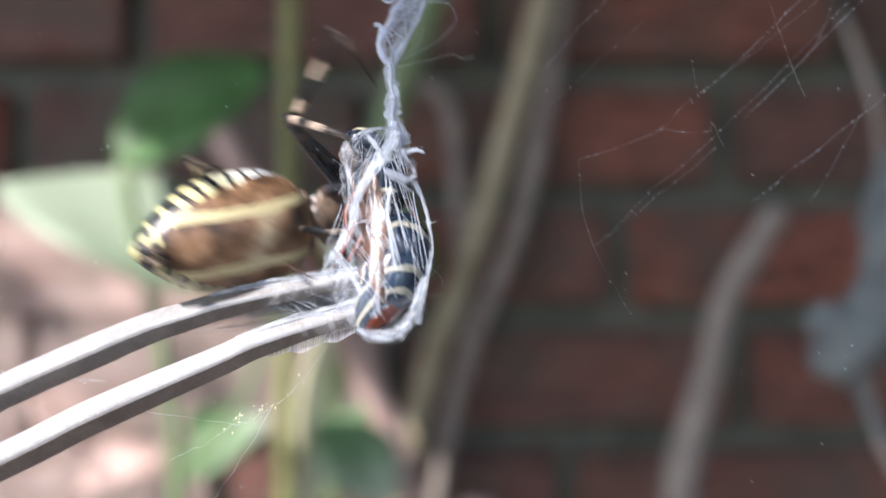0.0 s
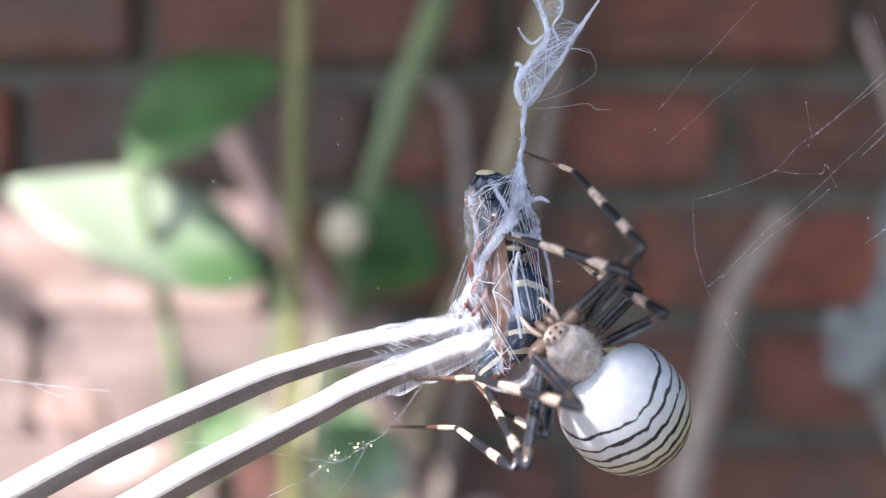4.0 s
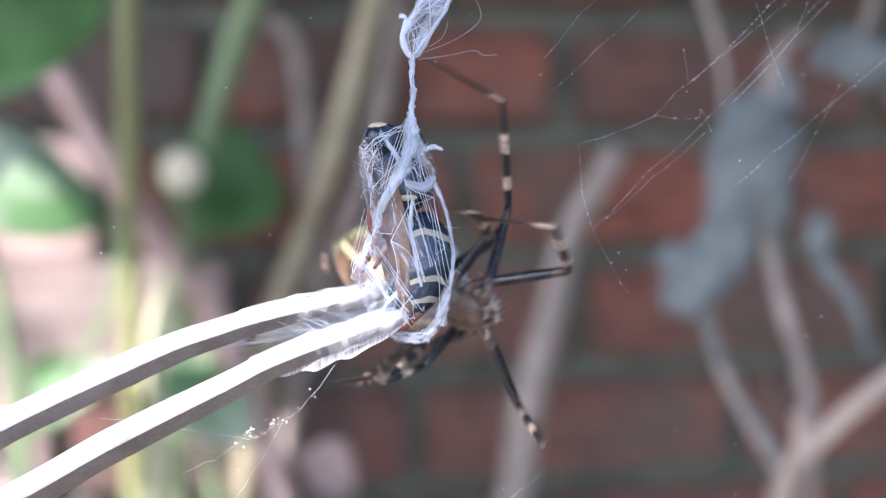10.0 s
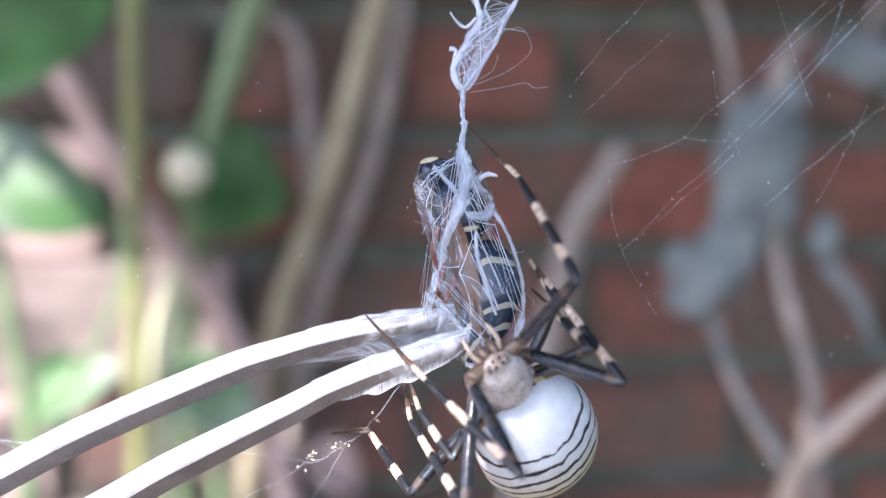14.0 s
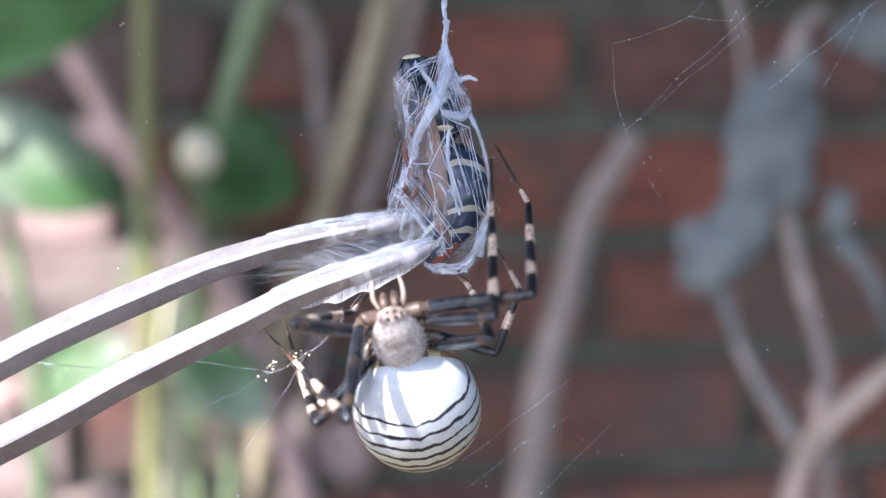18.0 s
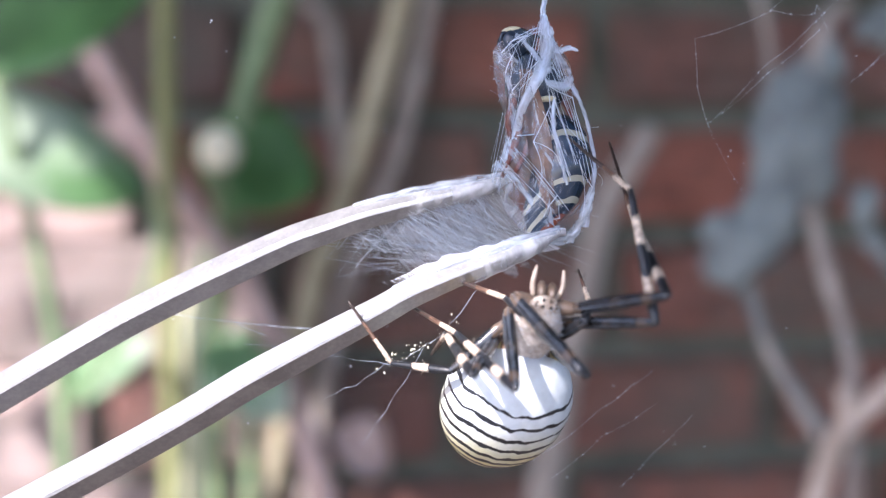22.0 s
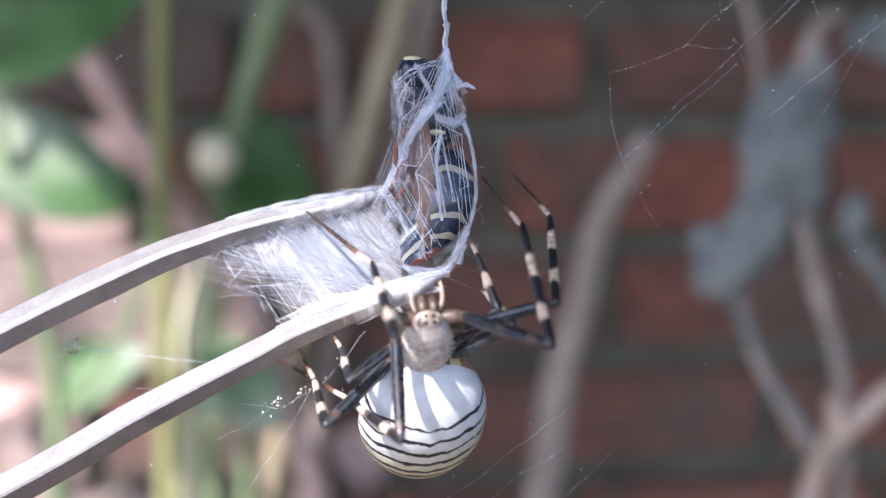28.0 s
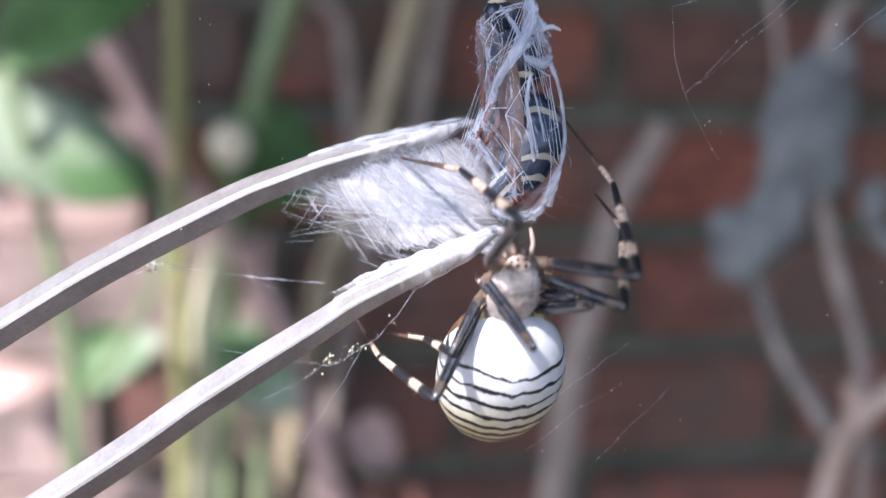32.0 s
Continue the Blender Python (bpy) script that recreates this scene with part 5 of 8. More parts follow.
def build_debris():
    deb = thing("debris_thread", "silk thread hung with pale specks of debris", "spider silk")
    r = random.Random(3)
    v, f = [], []
    lines = (((2.9, 0, 2.6), (1.0, 0, 0.3), (0, 0, -0.4), (-1.8, 0, -1.3), (-5.0, 0, -0.9), (-9.5, 0, -0.2)), ((-1.8, 0, -1.3), (-3.6, 0, -2.4), (-5.2, 0, -3.2)), ((0, 0, -0.4), (-1.2, 0.2, -2.6), (-3.2, 0.2, -5.6)))
    for pts in lines:
        q = smooth_path(pts, 5)
        tube(v, f, [(p + Vector((r.gauss(0, 0.04), 0, r.gauss(0, 0.05)))) * MM for p in q], [r.choice((0.004, 0.007, 0.011)) * MM for _ in q], 4, False)
    part("thread", mesh_from("thread", v, f, M_SILK), M_SILK, deb)
    for k in range(70):
        c = Vector((r.gauss(-0.6, 1.5) if k % 2 else r.choice((-0.5, -1.7)) + r.gauss(0, 0.16), r.gauss(0, 0.15), 0))
        c.z = -0.4 + 0.75 * c.x * (0.6 if c.x < 0 else 1.0) + r.gauss(0, 0.2)
        s = r.choice((0.015, 0.022, 0.03, 0.045, 0.075))
        bm = blob((0, 0, 0), Vector((s, s * 0.6, s * 0.5)) * MM, 5, 7)
        for q in bm.verts:
            q.co *= r.uniform(0.5, 1.5)
        ob = part("speck", bm, M_BUD, deb)
        ob.location = c * MM
        ob.rotation_euler = (r.uniform(0, 3), r.uniform(0, 3), r.uniform(0, 3))
    return deb


def build_snag():
    sn = thing("snagged_thread", "taut beaded silk thread ending in a knot of debris", "spider silk")
    r = random.Random(14)
    v, f = [], []
    line = [Vector((9.8 * k / 24, 0, -1.15 * k / 24 - 0.12 * math.sin(math.pi * k / 24) + r.gauss(0, 0.015))) for k in range(25)]
    tube(v, f, [p * MM for p in line], [r.choice((0.010, 0.014, 0.022, 0.03)) * MM for _ in line], 4, False)
    for pts in (((0, 0, 0), (0.9, 0.1, -0.35), (1.8, 0.1, -0.55)), ((5.2, 0, -0.7), (6.2, 0, -1.2), (7.0, 0.1, -1.5)), ((0, 0, -0.1), (-0.6, 0, -0.5), (-1.1, 0, -0.6))):
        q = smooth_path(pts, 5)
        tube(v, f, [p * MM for p in q], [r.choice((0.006, 0.010, 0.016)) * MM for _ in q], 4, False)
    part("thread", mesh_from("thread", v, f, M_SILK), M_SILK, sn)
    for k in range(16):
        s = r.choice((0.04, 0.06, 0.09, 0.13))
        bm = blob((0, 0, 0), Vector((s, s * 0.5, s * 0.35)) * MM, 5, 7)
        for q in bm.verts:
            q.co *= r.uniform(0.5, 1.5)
        ob = part("speck", bm, M_JAW if k % 3 == 0 else M_BUD, sn)
        ob.location = Vector((r.gauss(0, 0.28), r.gauss(0, 0.12), r.gauss(0, 0.32))) * MM
        ob.rotation_euler = (r.uniform(0, 3), r.uniform(0, 3), r.uniform(0, 3))
    for k in range(7):
        a = r.uniform(0, 6.28)
        v, f = [], []
        tube(v, f, [Vector((0, 0, 0)), Vector((math.cos(a) * 0.35, 0, math.sin(a) * 0.35)) * MM, Vector((math.cos(a + 0.5) * 0.65, 0, math.sin(a + 0.5) * 0.65)) * MM], 0.016 * MM, 4, False)
        part("bristle", mesh_from("bristle", v, f, M_SILK), M_SILK, sn)
    return sn


# ---- the spider ----
LENGTHS = {1: (6.0, 7.2, 7.6), 2: (5.6, 6.6, 7.0), 3: (3.4, 3.4, 3.8), 4: (5.6, 5.6, 6.2)}


def base_of(side, i):
    return Vector((1.5 if side == "right" else -1.5, 8.0 - 1.15 * (i - 1), -0.9))


def segment_mesh(name, length, r0, r1, mat, seed, bulge=0.12):
    """A leg piece along +z with rounded joints and short bristles; its colour rings follow a 7.2 mm scale."""
    r = random.Random(seed)
    v, f = [], []
    n = 12
    pts = [Vector((0, 0, length * i / n)) for i in range(n + 1)]
    rad = []
    for i in range(n + 1):
        u = i / n
        rr = r0 + (r1 - r0) * u + bulge * r0 * math.sin(math.pi * u)
        rad.append(rr)
    rad[0], rad[-1] = r0 * 0.8, r1 * 0.85
    pts = [Vector((0, 0, -r0 * 0.7))] + pts + [Vector((0, 0, length + r1 * 0.6))]
    rad = [r0 * 0.35] + rad + [r1 * 0.35]
    tube(v, f, [p * MM for p in pts], [q * MM for q in rad], 10)
    for _ in range(int(length * 5)):
        z = r.uniform(0.1, 0.97) * length
        a = r.uniform(0, 6.28)
        d = Vector((math.cos(a), math.sin(a), r.uniform(0.5, 1.1))).normalized()
        rr = float(np.interp(z, [0, length], [r0, r1]))
        p = Vector((math.cos(a) * rr * 0.8, math.sin(a) * rr * 0.8, z))
        tube(v, f, [p * MM, (p + d * r.uniform(0.15, 0.38)) * MM], [0.014 * MM, 0.004 * MM], 3, False)
    # rings are laid out for the longest leg: shorter ones are stretched to it
    me = mesh_from(name, v, f, mat)
    return me


def build_spider():
    sp = thing("wasp_spider", "striped yellow, white and black orb spider wrapping prey", "spider")
    bm = bmesh.new()
    rings, segs = 40, 44
    prev = None
    for i in range(rings + 1):
        u = i / rings
        y = 5.0 - 10.4 * u
        if y > 0.4:
            s = (1 - ((y - 0.4) / 4.65) ** 2.8) ** 0.52 if y < 5.0 else 0
        else:
            s = max(0.0, 1 - ((0.4 - y) / 5.85) ** 1.9) ** 0.85
        row = []
        for k in range(segs):
            a = 2 * math.pi * k / segs
            fur = 1 + 0.012 * noise.noise(Vector((math.cos(a) * 3, math.sin(a) * 3, y * 1.2)))
            w, h = 3.35, 2.85
            lift = 0.25 * math.sin(math.pi * u)
            row.append(bm.verts.new(Vector((math.cos(a) * w * s * fur, y, math.sin(a) * h * s * fur + lift)) * MM))
        if prev:
            for k in range(segs):
                bm.faces.new((prev[k], prev[(k + 1) % segs], row[(k + 1) % segs], row[k]))
        else:
            bm.faces.new(row)
        prev = row
    bm.faces.new(list(reversed(prev)))
    bmesh.ops.remove_doubles(bm, verts=list(bm.verts), dist=1e-6)
    bmesh.ops.recalc_face_normals(bm, faces=list(bm.faces))
    part("abdomen", bm, M_ABDOMEN, sp, "white to yellow abdomen with wavy black cross lines")
    bm = blob((0, 0, 0), Vector((1.30, 0.95, 2.4)) * MM, 26, 36, lambda u, a: (1.0 - 0.62 * max(0, 0.42 - u)) * (1 - 0.10 * max(0.0, 1 - abs(u - 0.42) / 0.07) * max(0.0, math.sin(a))) * (1 - 0.06 * max(0.0, 1 - abs(math.cos(a)) / 0.18) * max(0.0, math.sin(a)) * (u > 0.5)))
    for v in bm.verts:
        x, y, z = v.co
        v.co = Vector((x, z, y)) + Vector((0, 6.2, -0.55)) * MM
    bmesh.ops.recalc_face_normals(bm, faces=list(bm.faces))
    part("cephalothorax", bm, M_CARAPACE, sp, "silvery hairy carapace")
    r = random.Random(51)
    v, f = [], []
    for _ in range(420):
        a, u = r.uniform(0.15, math.pi - 0.15), r.uniform(0.12, 0.95)
        w = math.sin(math.pi * u) * (1.0 - 0.62 * max(0, 0.42 - u))
        p = Vector((1.28 * w * math.cos(a), 6.2 + 2.38 * math.cos(math.pi * u), -0.55 + 0.93 * w * math.sin(a)))
        d = Vector((math.cos(a) * 0.6, r.uniform(0.2, 0.9), math.sin(a) * 0.45)).normalized()
        q = p + d * r.uniform(0.16, 0.34)
        tube(v, f, [p * MM, q * MM], [0.016 * MM, 0.004 * MM], 3, False)
    part("hair", mesh_from("hair", v, f, M_SILK), M_SILK, sp, "short silvery hair")["kind"] = "stuff"
    part("face", blob(Vector((0, 8.15, -0.6)) * MM, Vector((0.74, 0.5, 0.5)) * MM, 10, 14), M_FACE, sp, "cream-haired face below the eyes")
    part("sternum", blob(Vector((0, 6.2, -1.2)) * MM, Vector((1.35, 2.0, 0.75)) * MM, 10, 14), M_JAW, sp, "brown underside")
    part("waist", blob(Vector((0, 4.3, -0.9)) * MM, Vector((0.6, 1.0, 0.5)) * MM, 8, 10), M_JAW, sp)
    for s in (-1, 1):
        part("chelicera", blob(Vector((0.26 * s, 8.4, -1.35)) * MM, Vector((0.24, 0.30, 0.52)) * MM, 10, 12), M_JAW, sp, "brown jaw")
        part("pedipalp", tube_mesh("pedipalp", [Vector(p) * MM for p in ((0.55 * s, 8.0, -1.25), (0.72 * s, 8.45, -1.5), (0.72 * s, 8.75, -1.9), (0.66 * s, 8.95, -2.3))], [0.11 * MM, 0.12 * MM, 0.11 * MM, 0.06 * MM], M_PALP, 8), M_PALP, sp, "cream palp")
        for x, y, z, q in ((0.18, 8.6, -0.55, 0.09), (0.2, 8.5, -0.25, 0.09), (0.46, 8.5, -0.5, 0.07), (0.5, 8.42, -0.36, 0.07)):
            part("eye", blob(Vector((x * s, y, z)) * MM, Vector((q, q, q)) * MM, 7, 9), M_EYE, sp)
        part("spinneret", blob(Vector((0.3 * s, -4.6, -1.5)) * MM, Vector((0.25, 0.5, 0.3)) * MM, 8, 10), M_JAW, sp)
    legs = {}
    for side in ("right", "left"):
        for i in (1, 2, 3, 4):
            a, b, c = LENGTHS[i]
            k = 0.9 if i == 3 else 1.0
            b0 = base_of(side, i)
            part("coxa", tube_mesh("coxa", [Vector((b0.x * 0.45, b0.y - 0.3, b0.z - 0.1)) * MM, b0 * MM], [0.42 * MM, 0.38 * MM, 0.29 * MM], M_JAW, 8), M_JAW, sp)
            legs[side, i] = (i, side, [
                part("femur", segment_mesh("femur", a, 0.29 * k, 0.23 * k, M_FEMUR, i, 0.22), M_FEMUR, sp),
                part("tibia", segment_mesh("tibia", b, 0.24 * k, 0.16 * k, M_TIBIA, i + 9), M_TIBIA, sp),
                part("tarsus", segment_mesh("tarsus", c, 0.15 * k, 0.06, M_TARSUS, i + 19, 0.0), M_TARSUS, sp)])
    return sp, legs


def limb(leg, rows):
    """Keys the three pieces of a leg. Rows: seconds, then knee, ankle and tip in millimetres in the spider's space."""
    i, side, pieces = leg
    base = base_of(side, i)
    times = [q[0] for q in rows]
    if times[-1] < 32:
        rows = rows + [(32.0, *rows[-1][1:])]
        times.append(32.0)
    stops = {round(t, 3) for t in times}
    for a, b in zip(rows, rows[1:]):
        wide = 0.0
        for j in range(3):
            p, q = (Vector(w[1 + j]) - (Vector(w[j]) if j else base) for w in (a, b))
            wide = max(wide, math.degrees(p.angle(q, 0.0)))
        n = max(2, min(10, math.ceil(wide / 12)))
        stops |= {round(a[0] + (b[0] - a[0]) * k / n, 3) for k in range(1, n)}
    stops = sorted(stops)
    keys = [[], [], []]
    quats = [None, None, None]
    dirs = [None, None, None]
    for t in stops:
        goal = [Vector([np.interp(t, times, [q[1 + j][c] for q in rows]) for c in range(3)]) for j in range(3)]
        at = base.copy()
        for j in range(3):
            d = (goal[j] - at).normalized()
            turn = Vector((0, 0, 1)).rotation_difference(d) if quats[j] is None else dirs[j].rotation_difference(d) @ quats[j]
            quats[j], dirs[j] = turn, d
            keys[j].append((t, Matrix.LocRotScale(at * MM, turn, None)))
            at = at + d * LENGTHS[i][j]
    for ob, k in zip(pieces, keys):
        walk(ob, k)


build_ground()
build_wall()
shrub = build_canopy()
build_plants()
build_web()
tweezers, lower_prong, hanging_silk, skirt = build_tweezers()
prey = build_prey()
strand, cord_band = build_strand()
debris = build_debris()
snag = build_snag()
spider, legs = build_spider()


def motions():
    # the unseen shrub leans a little, keyed to move its shade edge
    walk(shrub, [(t, Matrix.Translation((1.1, -0.9, 0)) @ pose(0, 0, 0, 0, a, 0)) for t, a in ((0.0, 0.0), (1.0, -0.02), (4.0, -0.16), (8.0, -0.2), (9.0, -0.36), (10.0, -0.24), (13.0, -0.24), (15.0, -0.3), (18.0, -0.34), (23.0, -0.3), (28.0, -0.26), (32.0, -0.24))])
    walk(tweezers, [
        (0, pose(-.00503, .054, .5988, 0, 1.72, 0)),
        (.3, pose(-.00654, .05398, .59961, -.33, -.67, .04)),
        (.6, pose(-.00541, .05398, .59935, -.25, -.67, .02)),
        (1, pose(-.00518, .054, .59943, .05, -.76, .14)),
        (1.5, pose(-.00615, .054, .59922, -.64, .59, -.27)),
        (2, pose(-.0065, .054, .59914, -.69, -.53, -.08)),
        (2.4, pose(-.0061, .054, .59884, -.49, -.13, -.21)),
        (2.7, pose(-.00486, .05399, .59851, -.44, .4, -.27)),
        (3, pose(-.00424, .05398, .59826, -.33, -.21, -.32)),
        (4, pose(-.0046, .05398, .59845, -.26, 1.18, -.27)),
        (6.5, pose(-.00382, .05396, .59815, -.31, .12, -.21)),
        (7, pose(-.00493, .05395, .59758, -.91, -.46, -7.19)),
        (7.5, pose(-.00356, .05384, .59705, -.97, 1.43, -9.96)),
        (8, pose(-.00435, .05377, .59713, -1.7, .89, -10.05)),
        (8.5, pose(-.00419, .05366, .59801, -3.57, -.25, -10)),
        (9, pose(-.00404, .05361, .59782, -4.05, .76, -9.8)),
        (9.5, pose(-.00404, .05366, .59759, -3.84, .73, -9.65)),
        (10, pose(-.00381, .05359, .59716, -3.72, .83, -9.63)),
        (10.5, pose(-.00384, .05341, .59707, -3.86, -.41, -9.53)),
        (11, pose(-.0037, .05341, .597, -3.73, -.37, -9.56)),
        (12, pose(-.00292, .05332, .59739, -3.8, .21, -9.62)),
        (13, pose(-.00282, .05306, .59721, -3.85, 1.75, -9.39)),
        (14, pose(-.0019, .05288, .59712, -4, 2.2, -9.66)),
        (15, pose(-.00244, .05293, .59701, -4.11, 1.27, -9.55)),
        (15.5, pose(-.00303, .05325, .59734, -4.25, 3, -9.46)),
        (17.5, pose(-.00372, .05376, .59596, -4.14, 2.45, -9.1)),
        (18, pose(-.00398, .05367, .59568, -4.16, 1.7, -8.9)),
        (19, pose(-.00355, .05341, .59618, -4.19, 2.72, -8.98)),
        (20, pose(-.00406, .05346, .5966, -4.03, 1.61, -8.75)),
        (21, pose(-.00437, .05334, .59662, -4.2, -1.24, -8.36)),
        (22, pose(-.00408, .05322, .59719, -4.4, .17, -8.15)),
        (23, pose(-.00384, .05315, .59665, -4.4, .63, -8.31)),
        (24, pose(-.00394, .0531, .59627, -4.24, -1.59, -8.06)),
        (25, pose(-.00419, .0531, .59617, -4.23, -.58, -7.95)),
        (26, pose(-.00514, .0535, .59752, -3.82, -.95, -7.86)),
        (28.5, pose(-.00604, .05431, .59843, -4.13, .27, -7.79)),
        (29, pose(-.0059, .05429, .59791, -4.29, -.6, -7.66)),
        (30, pose(-.00479, .05395, .59802, -4.41, -.52, -7.91)),
        (31, pose(-.00502, .05388, .59822, -4.53, .94, -7.66)),
        (32, pose(-.00501, .0539, .59841, -4.46, -1.73, -7.15)),
    ])
    walk(lower_prong, [
        (0, pose(.002, -.002, -.00123, 0, 3.08, 0)),
        (.3, pose(.00163, -.002, -.00095, 0, 3.09, 0)),
        (.6, pose(.00128, -.002, -.0006, 0, 2.52, 0)),
        (1, pose(.00091, -.002, -.00053, 0, .8, 0)),
        (1.5, pose(.00134, -.002, -.00096, 0, .57, 0)),
        (2, pose(.00162, -.002, -.00133, 0, 2.86, 0)),
        (2.4, pose(.00194, -.002, -.00096, 0, 2.52, 0)),
        (2.7, pose(.00101, -.002, -.00071, 0, 1.37, 0)),
        (3, pose(.00064, -.002, -.00052, 0, 1.72, 0)),
        (4, pose(.00056, -.002, -.0008, 0, -.11, 0)),
        (6.5, pose(.00078, -.002, -.00036, 0, -.11, 0)),
        (7, pose(.00161, -.002, -.00082, 0, 1.6, 0)),
        (7.5, pose(.00077, -.002, -.00078, 0, -.34, 0)),
        (8, pose(.00105, -.002, -.00134, 0, .46, 0)),
        (8.5, pose(.00103, -.002, -.00155, 0, 1.15, 0)),
        (9, pose(.00104, -.002, -.00155, 0, 1.95, 0)),
        (9.5, pose(.00135, -.002, -.00162, 0, 1.95, 0)),
        (10, pose(.00103, -.002, -.00125, 0, 1.15, 0)),
        (10.5, pose(.00069, -.002, -.00108, 0, .8, 0)),
        (11, pose(.00039, -.002, -.00121, 0, 1.38, 0)),
        (12, pose(.00037, -.002, -.00146, 0, 1.37, 0)),
        (13, pose(.00019, -.002, -.0011, 0, -.8, 0)),
        (14, pose(.00063, -.002, -.00125, 0, -.11, 0)),
        (15, pose(.00032, -.002, -.00144, 0, 1.14, 0)),
        (15.5, pose(.00037, -.002, -.00143, 0, -1.72, 0)),
        (17.5, pose(.00045, -.002, -.00154, 0, 1.94, 0)),
        (18, pose(.00072, -.002, -.00174, 0, .8, 0)),
        (19, pose(.00034, -.002, -.00168, 0, -.34, 0)),
        (20, pose(.00152, -.002, -.00211, 0, -1.72, 0)),
        (21, pose(.00211, -.002, -.00303, 0, -.69, 0)),
        (22, pose(.00226, -.002, -.00318, 0, .46, 0)),
        (23, pose(.00205, -.002, -.00332, 0, -2.86, 0)),
        (24, pose(.00209, -.002, -.00319, 0, -.34, 0)),
        (25, pose(.00123, -.002, -.0042, 0, .23, 0)),
        (26, pose(.0029, -.002, -.00386, 0, -.11, 0)),
        (28.5, pose(.00314, -.002, -.00477, 0, 1.15, 0)),
        (29, pose(.00323, -.002, -.00481, 0, .57, 0)),
        (30, pose(.0036, -.002, -.00481, 0, 2.18, 0)),
        (31, pose(.00127, -.002, -.00589, 0, -2.29, 0)),
        (32, pose(.00128, -.002, -.0062, 0, -2.06, 0)),
    ])
    # the silk sheet between the prongs folds back as they close
    hinge = Vector((-4, 0, prong_height(UPPER, -4) - 0.8)) * MM
    for ob, length in zip(hanging_silk, (4.3, 5.2, 6.2, 5.0)):
        walk(ob, [(t, Matrix.Translation(hinge) @ Matrix.Rotation(math.acos(min(1.0, max(0.1, (gap + 0.2) / length))), 4, Vector((1, 0, 0.25))) @ Matrix.Translation(-hinge)) for t, gap in [(0, 1.39), (.3, 1.01), (.6, .62), (1, .6), (1.5, 1.19), (2, 1.41), (2.4, 1.16), (2.7, .75), (3, .41), (4, .83), (6.5, .47), (7, 1.03), (7.5, .91), (8, 1.48), (8.5, 1.63), (9, 1.55), (9.5, 1.71), (10, 1.32), (10.5, 1.07), (11, 1.06), (12, 1.3), (13, 1.07), (14, 1.31), (15, 1.29), (15.5, 1.54), (17.5, 1.36), (18, 1.74), (19, 1.66), (20, 2.65), (21, 3.69), (22, 3.78), (23, 4.23), (24, 3.8), (25, 4.43), (26, 4.84), (28.5, 5.69), (29, 5.85), (30, 5.79), (31, 6.4), (32, 6.69)]])
    # the film below the lower prong is drawn up behind it as the prongs open
    seam = Vector((-3, 0, prong_height(LOWER, -3) - 0.6)) * MM
    walk(skirt, [(t, Matrix.Translation(seam) @ Matrix.Rotation(radians(a), 4, Vector((1, 0, 0.33))) @ Matrix.Translation(-seam)) for t, a in ((0, 0), (18, 0), (18.8, 25), (19.5, 75), (20.2, 125), (21, 150), (32, 155))])
